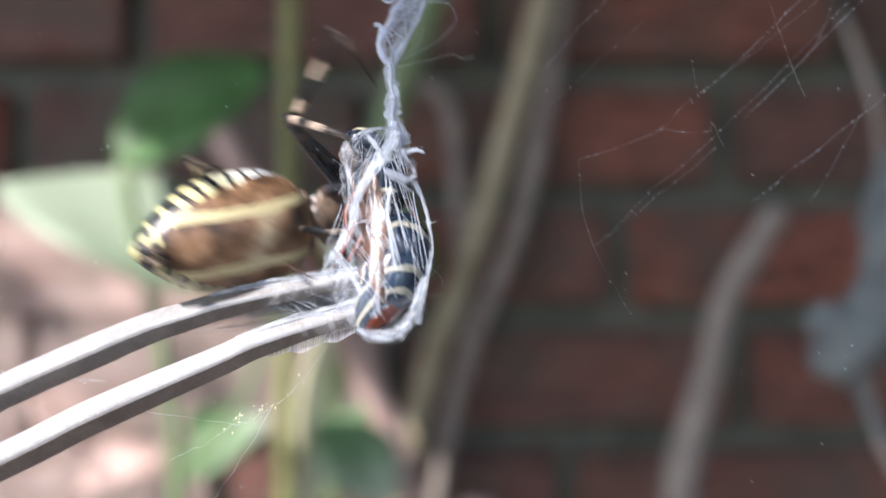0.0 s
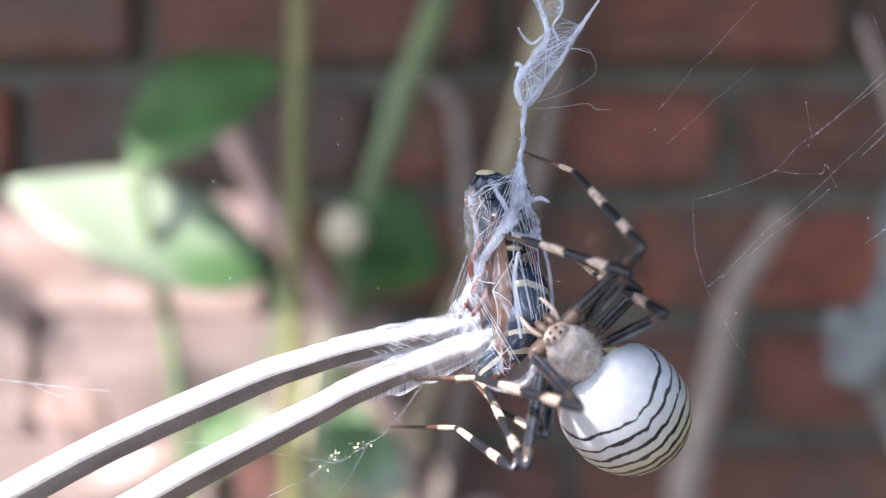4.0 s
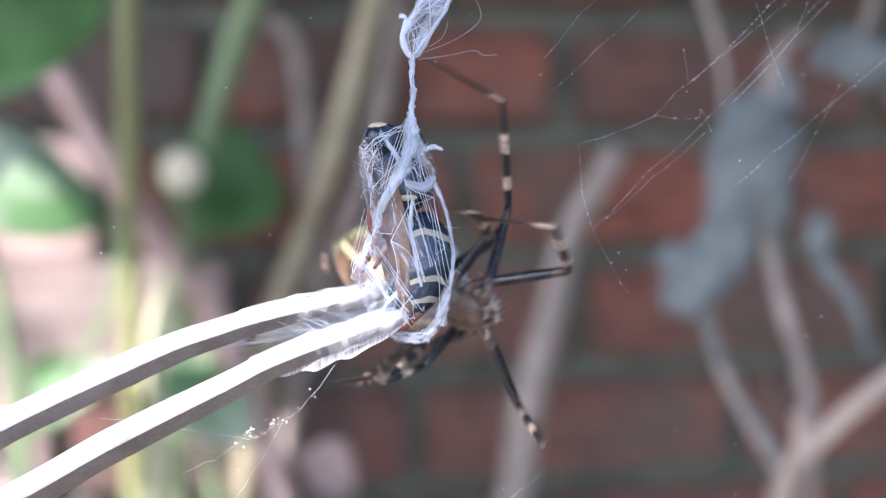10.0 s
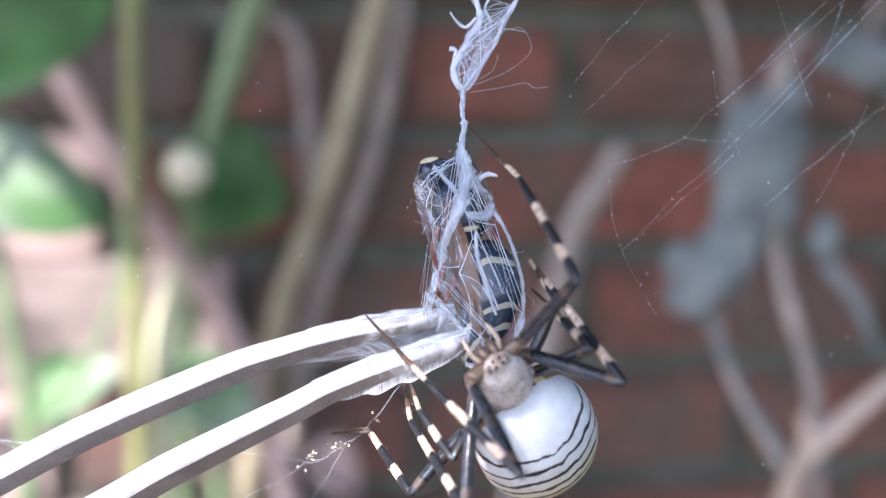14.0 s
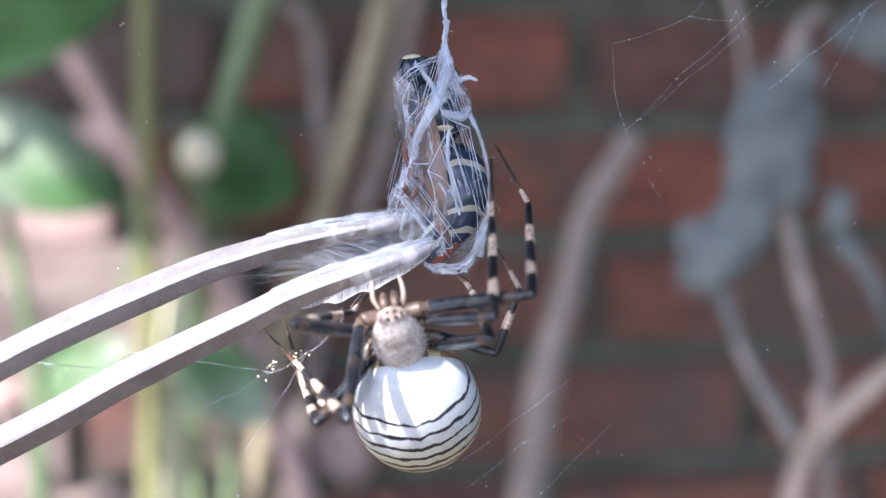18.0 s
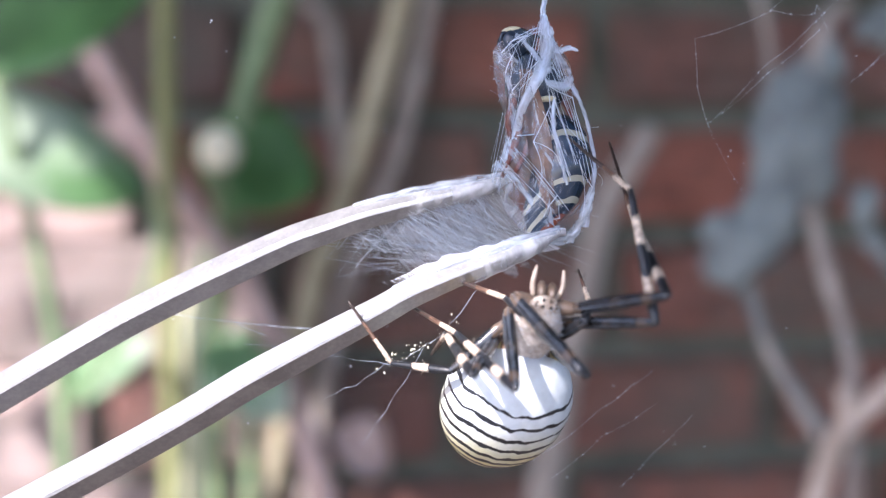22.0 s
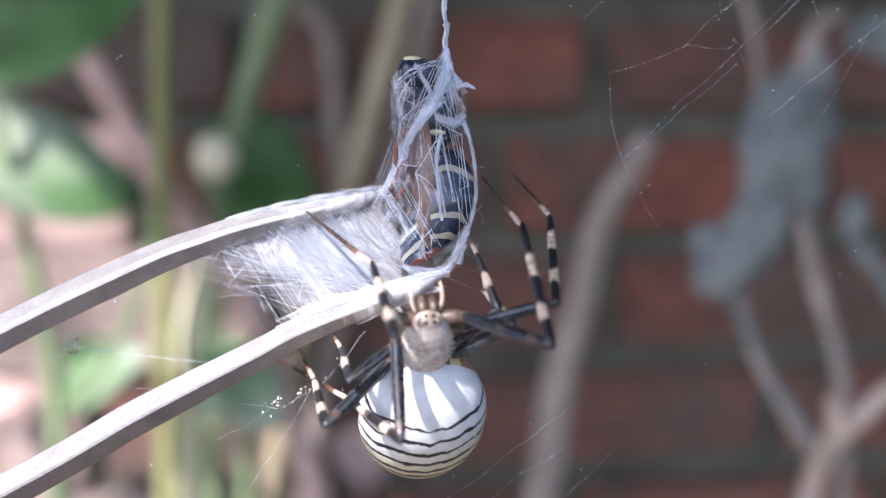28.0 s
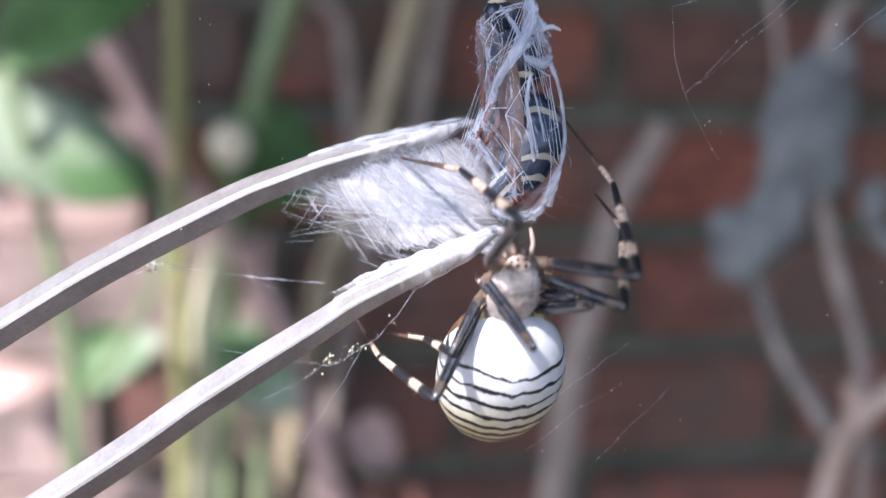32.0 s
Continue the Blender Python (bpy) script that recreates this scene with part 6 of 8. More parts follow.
    walk(prey, [
        (0, pose(-.00357, .0528, .60618, -22, -1.33, 0)),
        (.3, pose(-.00496, .05282, .60627, -12, -3.31, .05)),
        (.6, pose(-.00505, .05281, .60619, -5, -1.91, .02)),
        (1, pose(-.0042, .0528, .60646, .05, -2.46, .14)),
        (1.5, pose(-.00385, .05287, .60662, -.64, .4, -.27)),
        (2, pose(-.00389, .05288, .60652, -.69, 2.83, -.12)),
        (2.4, pose(-.00452, .05285, .6061, -.5, -4.82, -.17)),
        (2.7, pose(-.00452, .05284, .60584, -.44, -2.97, -.24)),
        (3, pose(-.00365, .05282, .60571, -.33, -.54, -.32)),
        (4, pose(-.00302, .0528, .60619, -.26, 1.15, -.27)),
        (6.5, pose(-.0029, .05279, .60579, -.31, 2.57, -.22)),
        (7, pose(-.00273, .05259, .60583, -.91, -1.42, -7.17)),
        (7.5, pose(-.00331, .05274, .60635, -.97, -1.5, -9.91)),
        (8, pose(-.00335, .05262, .60518, -1.7, .5, -10.04)),
        (8.5, pose(-.00303, .05275, .60621, -3.58, 2.55, -10.17)),
        (9, pose(-.003, .0528, .60602, -4.05, 1.72, -9.87)),
        (9.5, pose(-.00196, .05268, .60624, -3.84, -2.04, -9.47)),
        (10, pose(-.00306, .05282, .6058, -3.73, -2.45, -9.41)),
        (10.5, pose(-.00342, .05267, .60514, -3.86, -1.49, -9.46)),
        (11, pose(-.00313, .05266, .60553, -3.73, .38, -9.61)),
        (12, pose(-.00251, .05258, .60559, -3.82, -4.61, -9.3)),
        (13, pose(-.0025, .05237, .60571, -3.87, -6.34, -8.84)),
        (14, pose(-.00213, .05228, .60526, -4.06, -10.1, -8.79)),
        (15, pose(-.00269, .05228, .60433, -4.13, -5.46, -9.06)),
        (15.5, pose(-.00225, .05256, .606, -4.24, .24, -9.25)),
        (17.5, pose(-.00255, .05295, .60407, -4.14, -2.89, -8.72)),
        (18, pose(-.003, .05291, .60394, -4.17, -3.71, -8.51)),
        (19, pose(-.00217, .05258, .60425, -4.19, -2.11, -8.62)),
        (20, pose(-.00225, .05258, .60512, -4.02, -.55, -8.6)),
        (21, pose(-.00228, .05239, .60441, -4.2, -3.42, -8.2)),
        (22, pose(-.00242, .05238, .60511, -4.42, -5.11, -7.75)),
        (23, pose(-.00173, .05224, .60449, -4.42, -4.76, -7.89)),
        (24, pose(-.00243, .05225, .604, -4.25, -3.99, -7.89)),
        (25, pose(-.00194, .05215, .60388, -4.24, -3.5, -7.73)),
        (26, pose(-.00213, .05237, .60505, -3.82, .25, -7.94)),
        (28.5, pose(-.00272, .05315, .60545, -4.13, 2.78, -7.97)),
        (29, pose(-.00232, .05311, .60474, -4.29, 1.69, -7.83)),
        (30, pose(-.00199, .05288, .60492, -4.41, -1.19, -7.86)),
        (31, pose(-.00181, .05283, .60564, -4.53, 1.33, -7.69)),
        (32, pose(-.00169, .05276, .60479, -4.46, .95, -7.36)),
    ])
    walk(strand, [
        (0, pose(-.00303, .0528, .60588, 0, -4, 0)),
        (.3, pose(-.00442, .05282, .60597, -.34, 17.9, -.07)),
        (.6, pose(-.00451, .05281, .6059, -.26, 13.61, -.05)),
        (1, pose(-.00366, .0528, .60617, .05, 7.24, .15)),
        (1.5, pose(-.00331, .05286, .60633, -.64, 5.29, -.32)),
        (2, pose(-.00335, .05288, .60622, -.69, 2.81, -.12)),
        (2.4, pose(-.00398, .05285, .6058, -.49, 3.07, -.24)),
        (2.7, pose(-.00398, .05284, .60554, -.44, 3.17, -.29)),
        (3, pose(-.0031, .05282, .60541, -.33, 3.29, -.34)),
        (4, pose(-.00248, .0528, .6059, -.26, 3.69, -.28)),
        (6.5, pose(-.00236, .05279, .6055, -.31, .21, -.21)),
        (7, pose(-0.00270, .05252, .60553, -.91, .12, -7.2)),
        (7.5, pose(-.00278, .05264, .60605, -.97, .29, -9.94)),
        (8, pose(-.00282, .05251, .60488, -1.7, .32, -10.03)),
        (8.5, pose(-.0025, .05264, .60591, -3.57, .09, -10.02)),
        (9, pose(-.00248, .05268, .60572, -4.05, .19, -9.76)),
        (9.5, pose(-.00143, .05257, .60594, -3.84, .16, -9.62)),
        (10, pose(-.00254, .05271, .6055, -3.72, .26, -9.59)),
        (10.5, pose(-.00289, .05256, .60484, -3.86, .16, -9.57)),
        (11, pose(-.0026, .05255, .60523, -3.73, .2, -9.6)),
        (12, pose(-.00199, .05247, .60529, -3.8, .21, -9.62)),
        (13, pose(-.00197, .05227, .60542, -3.85, -.19, -9.26)),
        (14, pose(-.00161, .05217, .60496, -3.99, -.16, -9.49)),
        (15, pose(-.00216, .05217, .60403, -4.11, -.47, -9.42)),
        (15.5, pose(-.00172, .05245, .60571, -4.25, -.83, -9.17)),
        (17.5, pose(-.00202, .05285, .60377, -4.14, -1.18, -8.84)),
        (18, pose(-.00247, .05281, .60364, -4.16, -1.51, -8.67)),
        (19, pose(-.00164, .05248, .60395, -4.19, -1.7, -8.65)),
        (20, pose(-.00172, .05248, .60482, -4.03, -2.2, -8.48)),
        (21, pose(-.00174, .05229, .60411, -4.2, -2.49, -8.27)),
        (22, pose(-.00189, .05228, .60481, -4.41, -2.52, -7.95)),
        (23, pose(-.0012, .05214, .60419, -4.41, -2.94, -8.04)),
        (24, pose(-.0019, .05215, .6037, -4.24, -2.98, -7.96)),
        (25, pose(-.00141, .05205, .60358, -4.23, -2.78, -7.79)),
        (26, pose(-.0016, .05228, .60475, -3.83, -2.81, -7.73)),
        (28.5, pose(-.00219, .05306, .60515, -4.13, -2.11, -7.62)),
        (29, pose(-.00179, .05302, .60444, -4.29, -2.36, -7.53)),
        (30, pose(-.00146, .05278, .60462, -4.41, -2.16, -7.79)),
        (31, pose(-.00128, .05274, .60534, -4.54, -1.96, -7.43)),
        (32, pose(-.00115, .05267, .60449, -4.46, -2.01, -7.13)),
    ])
    # the band winds up round the cord
    walk(cord_band, [(t, pose(0.0005, 0, 0, 0, 0, a)) for t, a in ((0, 0), (0.5, 30), (1, 38), (2, 28), (3, 62), (4, 74), (7, 62), (8, 70), (13, 78), (32, 84))])
    walk(snag, [
        (0, pose(-0.02885, 0.05620, 0.59365, 0, 0, 0.00)),
        (4, pose(-0.03451, 0.05630, 0.59510, 0, 0, -0.26)),
        (8, pose(-0.02933, 0.06024, 0.59116, 0, 0, -10.03)),
        (13, pose(-0.03181, 0.05958, 0.59067, 0, 0, -9.26)),
        (18, pose(-0.02936, 0.05924, 0.58779, 0, 0, -8.78)),
        (20, pose(-0.02270, 0.05798, 0.58887, 0, 0, -8.63)),
        (22, pose(-0.02336, 0.05763, 0.58982, 0, 0, -8.15)),
        (23, pose(-0.02162, 0.05742, 0.58970, 0, 0, -8.27)),
        (25, pose(-0.02182, 0.05729, 0.58931, 0, 0, -7.99)),
        (26, pose(-0.02196, 0.05753, 0.58954, 0, 0, -7.91)),
        (29, pose(-0.02235, 0.05815, 0.59002, 0, 0, -7.70)),
        (30, pose(-0.02143, 0.05795, 0.59101, 0, 0, -7.96)),
        (31, pose(-0.02272, 0.05782, 0.59015, 0, 0, -7.59)),
        (32, pose(-0.02126, 0.05760, 0.59069, 0, 0, -7.28)),
    ])
    walk(debris, [
        (0, pose(-.00894, .0518, .59223, 0, 0, 0)),
        (.3, pose(-.01077, .05174, .5934, -.33, -.1, .03)),
        (.6, pose(-.00998, .05175, .59349, -.25, -.1, .02)),
        (1, pose(-.01006, .0518, .59355, .05, -.76, .14)),
        (1.5, pose(-.01069, .05175, .59297, -.64, -.21, -.26)),
        (2, pose(-.01073, .05172, .59255, -.69, -.19, -.08)),
        (2.4, pose(-.01003, .05176, .59261, -.49, -.13, -.21)),
        (2.7, pose(-.00972, .05177, .59251, -.44, -.18, -.26)),
        (3, pose(-.00947, .05178, .59246, -.33, -.21, -.32)),
        (4, pose(-.00993, .05177, .59235, -.26, -.31, -.26)),
        (6.5, pose(-.00891, .05174, .59249, -.31, -.46, -.2)),
        (7, pose(-.00946, .05221, .59155, -.91, .12, -7.2)),
        (7.5, pose(-.00903, .05246, .59105, -.97, .29, -9.94)),
        (8, pose(-.00956, .05226, .5906, -1.7, .32, -10.03)),
        (8.5, pose(-.00942, .05192, .59134, -3.57, .09, -10.02)),
        (9, pose(-.00929, .05179, .59117, -4.05, .19, -9.76)),
        (9.5, pose(-.00898, .0518, .59086, -3.84, .16, -9.62)),
        (10, pose(-.00907, .05182, .59079, -3.72, .26, -9.59)),
        (10.5, pose(-.0094, .05169, .5909, -3.86, .16, -9.57)),
        (11, pose(-.00955, .05175, .59069, -3.73, .2, -9.6)),
        (12, pose(-.00882, .05164, .59083, -3.8, .21, -9.62)),
        (13, pose(-.00887, .05139, .59096, -3.85, -.19, -9.26)),
        (14, pose(-.00758, .05115, .59076, -3.99, .14, -9.51)),
        (15, pose(-.00842, .05121, .59047, -4.11, .13, -9.47)),
        (15.5, pose(-.00898, .05149, .59077, -4.24, -.08, -9.23)),
        (17.5, pose(-.00957, .05196, .5893, -4.14, .16, -8.94)),
        (18, pose(-.00955, .05179, .5888, -4.16, -.01, -8.78)),
        (19, pose(-.00953, .0516, .58937, -4.18, .09, -8.78)),
        (20, pose(-.00883, .05144, .58931, -4.02, -.1, -8.63)),
        (21, pose(-.00845, .05112, .58851, -4.19, -.1, -8.45)),
        (22, pose(-.00811, .05092, .58891, -4.4, .17, -8.15)),
        (23, pose(-.0081, .05088, .58822, -4.4, .05, -8.27)),
        (24, pose(-.00801, .05084, .58803, -4.24, -.1, -8.17)),
        (25, pose(-.00917, .05088, .58689, -4.23, -.01, -7.99)),
        (26, pose(-.00841, .05112, .58858, -3.82, -.15, -7.91)),
        (28.5, pose(-.00919, .0518, .58857, -4.13, .27, -7.79)),
        (29, pose(-.00886, .05172, .58804, -4.29, -.03, -7.7)),
        (30, pose(-.00742, .05132, .58816, -4.41, .05, -7.96)),
        (31, pose(-.01011, .05145, .58723, -4.53, .14, -7.59)),
        (32, pose(-.00978, .0514, .58716, -4.45, -.02, -7.28)),
    ])
    walk(spider, [
        (0, pose(-0.01182, 0.05450, 0.60080, 54.43, -75.64, -109.06)),
        (.04, pose(-0.01122, 0.055, 0.5997, 62.43, -75.64, -106.06)),
        (.1, pose(-.00922, .05679, .59435, 109.13, -59.18, 151.73)),
        (.17, pose(-.00198, .05677, .59361, 99.7, -60.88, 91.47)),
        (.3, pose(.00241, .05276, .59429, 140.35, -40.12, .31)),
        (.6, pose(.00312, .05276, .59466, 140.44, -40.13, .23)),
        (1, pose(.00369, .05283, .59523, 138.17, -42.74, .1)),
        (1.5, pose(.00019, .04774, .59637, 94.83, -46.84, .42)),
        (2, pose(-.0002, .04777, .5977, 97.79, -41.87, .54)),
        (2.2, pose(-.00327, .0488, .59986, 89.3, -32.16, .22)),
        (2.4, pose(-.00611, .04882, .60158, 58.97, -28.2, .05)),
        (2.5, pose(-.00874, .05083, .60189, 33.36, -58.21, -1.59)),
        (2.57, pose(-.01231, .05287, .60411, -40.73, -69.24, 2.97)),
        (2.63, pose(-.01082, .05681, .59746, 51.33, -55.64, -149.98)),
        (2.67, pose(-.00435, .05674, .59238, 74.87, -57.02, 121.61)),
        (2.72, pose(.00004, .05372, .59257, 119.76, -57.34, 45.41)),
        (3, pose(0.00264, 0.05591, 0.59350, 128.09, -65.11, 28.61)),
        (4, pose(.00385, .05272, .59349, 132.95, -44.18, -.01)),
        (6.5, pose(.00332, .04872, .59641, 92.45, -50.88, .18)),
        (6.9, pose(-.00235, .04846, .60111, 54, -81.43, -.54)),
        (7, pose(-.00218, .04843, .60179, 38.01, -86.89, 9.81)),
        (7.03, pose(-.00229, .04844, .60183, 27.86, -87.94, 19.02)),
        (7.12, pose(-.00866, .05235, .60253, -94.26, -71.05, 99.29)),
        (7.22, pose(-.0119, .05492, .60318, -103.36, -47.48, 53.99)),
        (7.35, pose(-.00936, .05862, .59859, -135.29, -39.03, 25.11)),
        (7.5, pose(-.00509, .059, .59808, -73.74, -71.73, -45.77)),
        (7.62, pose(.00039, .05692, .59549, 28.97, -75.41, 160.37)),
        (7.75, pose(.00354, .05429, .59613, 54.05, -74.09, 93.01)),
        (8, pose(0.00408, 0.05376, 0.59562, 124.34, -80.02, 35.32)),
        (8.5, pose(.0058, .05056, .59611, 129.46, -52.4, -5.36)),
        (9, pose(.00186, .04672, .59675, 94.56, -55.1, -3.93)),
        (9.2, pose(.00092, .04751, .59798, 82.9, -71.87, 2.52)),
        (9.5, pose(-.00498, .0487, .60009, 66.1, -55.15, -4.08)),
        (9.7, pose(-.0097, .0517, .60255, 57.81, -57.35, -28.56)),
        (9.82, pose(-.01051, .05394, .6037, 55.9, -65.46, -56.85)),
        (9.92, pose(-.00755, .05728, .60039, 14.93, -73.27, -78.1)),
        (10, pose(-0.00201, 0.06091, 0.59719, -33.60, -68.15, -107.61)),
        (10.1, pose(-.00411, .05843, .59637, 52.52, -57.13, -172.14)),
        (10.2, pose(-.00215, .05665, .59044, 97.34, -42.36, 105.68)),
        (10.3, pose(.00199, .05403, .59264, 84.5, -55.86, 65.77)),
        (10.5, pose(.00479, .05052, .5939, 124.02, -54.97, 12.4)),
        (11, pose(.00433, .0506, .59347, 127.69, -50.39, 6.14)),
        (12, pose(.0046, .05051, .59276, 128.33, -45.36, 5.47)),
        (13, pose(.00412, .05036, .59206, 129.36, -44.09, 5.76)),
        (14, pose(.00248, .05045, .59038, 135.1, -34.3, 1.73)),
        (15, pose(.00065, .05063, .58922, 140.18, -23.34, -1.97)),
        (15.5, pose(-.00131, .05106, .58818, 138.1, -22.19, -1.78)),
        (17.5, pose(-.00376, .05179, .58562, 137.67, -11.12, -8.11)),
        (18, pose(-.00364, .05163, .58519, 137.65, -11.29, -7.95)),
        (19, pose(-.00383, .05143, .58517, 137.62, -11.19, -7.95)),
        (20, pose(-.00405, .05145, .58547, 138.41, -.1, -8.63)),
        (21, pose(-.00429, .05125, .58491, 136.18, 9.04, -9.12)),
        (22, pose(-.00394, .05105, .58518, 135.63, 12, -3.34)),
        (23, pose(-.0038, .05102, .58497, 135.85, 7.43, -3.11)),
        (24, pose(-.00379, .051, .58465, 136.03, 2.7, -2.65)),
        (25, pose(-.00302, .05089, .58498, 135.86, -1.79, -2.13)),
        (26, pose(-.00366, .05122, .58479, 136.39, .79, -2.25)),
        (28.5, pose(-.00294, .05182, .5867, 137.46, -5.12, 1.14)),
        (29, pose(-.00212, .05167, .58605, 136.6, -10.01, 1.6)),
        (30, pose(-.002, .05138, .58573, 135.79, -2.12, .76)),
        (31, pose(-.00333, .05137, .5848, 133.06, 2.12, .81)),
        (32, pose(-.00262, .05133, .585, 132.56, .21, 1.26)),
    ])
    limb(legs["right", 1], [
        (0, (4.02, 5.38, -1.43), (9.33, 4.01, -6.09), (6.75, 9.62, -1.66)),
        (.3, (5.19, 11.62, 2.15), (6.23, 9.64, -4.7), (5.18, 6.84, -11.69)),
        (.6, (4.98, 12, 1.9), (5.71, 10.36, -5.07), (4.5, 6.89, -11.73)),
        (1, (4.45, 12.31, 2.06), (5.27, 11.02, -4.98), (4.52, 7.2, -11.51)),
        (1.5, (4.38, 7.9, 4.36), (5.4, 8.68, -2.72), (7.18, 9.87, -10.02)),
        (2, (3.9, 6.99, 4.51), (4.59, 7.39, -2.65), (6.23, 8.64, -9.96)),
        (2.4, (.79, 6.02, 4.72), (3.24, 9.23, -1.24), (6.23, 4.26, 3.67)),
        (2.57, (4.08, 4.67, 3.38), (6.23, -.23, -1.44), (6.72, 7.26, -2.59)),
        (2.72, (3.16, 10.2, 4.43), (8.06, 11.53, -.67), (11.51, 7.56, -6.16)),
        (3, (5.04, 11.17, 2.46), (9.62, 8.67, -2.51), (11.84, 4.23, -8.27)),
        (4, (5.24, 11.62, 2.09), (6.2, 10.91, -5.01), (5.82, 8.11, -12.07)),
        (6.5, (5.5, 5.77, 2.98), (6.67, 9.54, -3.04), (6.01, 10.87, -10.5)),
        (7, (3.26, 4.35, 3.53), (6.98, 7.29, -1.89), (6.61, .29, 1.05)),
        (7.35, (6.07, 5.78, -4.08), (6.5, 5.67, -11.27), (9.59, 2.59, -5.05)),
        (7.5, (5.98, 7.36, 3.03), (11.08, 6.55, -1.99), (12.82, 5.43, -9.3)),
        (8, (5.69, 6.95, 0.34), (10.53, 2.04, -1.73), (11.03, 8.51, -5.67)),
        (8.5, (5.37, 11.06, 2.52), (5.95, 9.75, -4.54), (4.92, 7.05, -11.57)),
        (9, (4.51, 6.4, 4.04), (5.29, 6.68, -3.11), (7.51, 7.76, -10.3)),
        (9.5, (3.26, 6.42, 4.61), (6.49, 7.66, -1.71), (8.22, 3.06, 4.09)),
        (9.7, (2.97, 4.27, 3.56), (5.14, 7.12, -2.68), (7.55, -.05, -3.37)),
        (9.92, (4.07, 4.32, 3.08), (9.69, 1.36, -.31), (10.5, -.29, -7.68)),
        (10, (4.84, 5.76, 4.46), (11.55, 7.08, 2.22), (15.40, 7.80, -4.30)),
        (10.5, (4.86, 11.26, 2.86), (7.09, 9.56, -3.77), (7.69, 6.83, -10.84)),
        (11, (5.4, 11.19, 2.36), (7.3, 9.41, -4.35), (7.37, 6.78, -11.48)),
        (12, (5.49, 10.99, 2.43), (6.95, 10.83, -4.62), (6.83, 8.41, -11.82)),
        (13, (4.43, 11.59, 2.91), (6.08, 12.68, -4.01), (6.39, 9.82, -11.05)),
        (14, (4.42, 12.88, 1.01), (6.01, 11.82, -5.94), (6.67, 9.1, -13)),
        (15, (3.88, 13.51, -.75), (4.91, 11.15, -7.47), (5.24, 8.26, -14.49)),
        (15.5, (4.17, 10.77, 3.7), (5.47, 9.06, -3.17), (5.89, 5.65, -9.95)),
        (18, (6.41, 10.58, 1.38), (7.57, 8.53, -5.42), (7.03, 5.61, -12.42)),
        (19, (6.33, 10.47, 1.66), (7.4, 8.89, -5.29), (6.97, 6.01, -12.31)),
        (20, (5.25, 12.48, .45), (5.3, 10.31, -6.41), (4.76, 6.94, -13.2)),
        (22, (4.09, 12.91, 1.37), (3.94, 10.09, -5.25), (3.36, 8.44, -12.65)),
        (23, (4.18, 11.53, 3.14), (3.87, 13.27, -3.84), (3.12, 9.64, -10.47)),
        (24, (4.52, 11.42, 2.99), (4.35, 12.83, -4.07), (3.14, 9.2, -10.64)),
        (25, (4.06, 11.02, 3.61), (5.02, 12.37, -3.39), (4.29, 9.07, -10.2)),
        (26, (5.03, 11.16, 2.78), (4.81, 12.8, -4.23), (3.36, 9.62, -10.98)),
        (28.5, (4.56, 11.17, 3.17), (4.61, 10.5, -4), (4.09, 6.66, -10.54)),
        (29, (4.31, 11.21, 3.32), (5.14, 15.66, -2.28), (4.63, 12.22, -9.04)),
        (30, (4.44, 11.81, 2.68), (3.99, 11.25, -4.49), (2.96, 7.65, -11.1)),
        (31, (4.32, 12.12, 2.43), (4.38, 10.98, -4.68), (3.63, 8.11, -11.67)),
        (32, (4.08, 11.55, 3.19), (4.82, 10.4, -3.88), (3.67, 8.99, -11.26)),
    ])
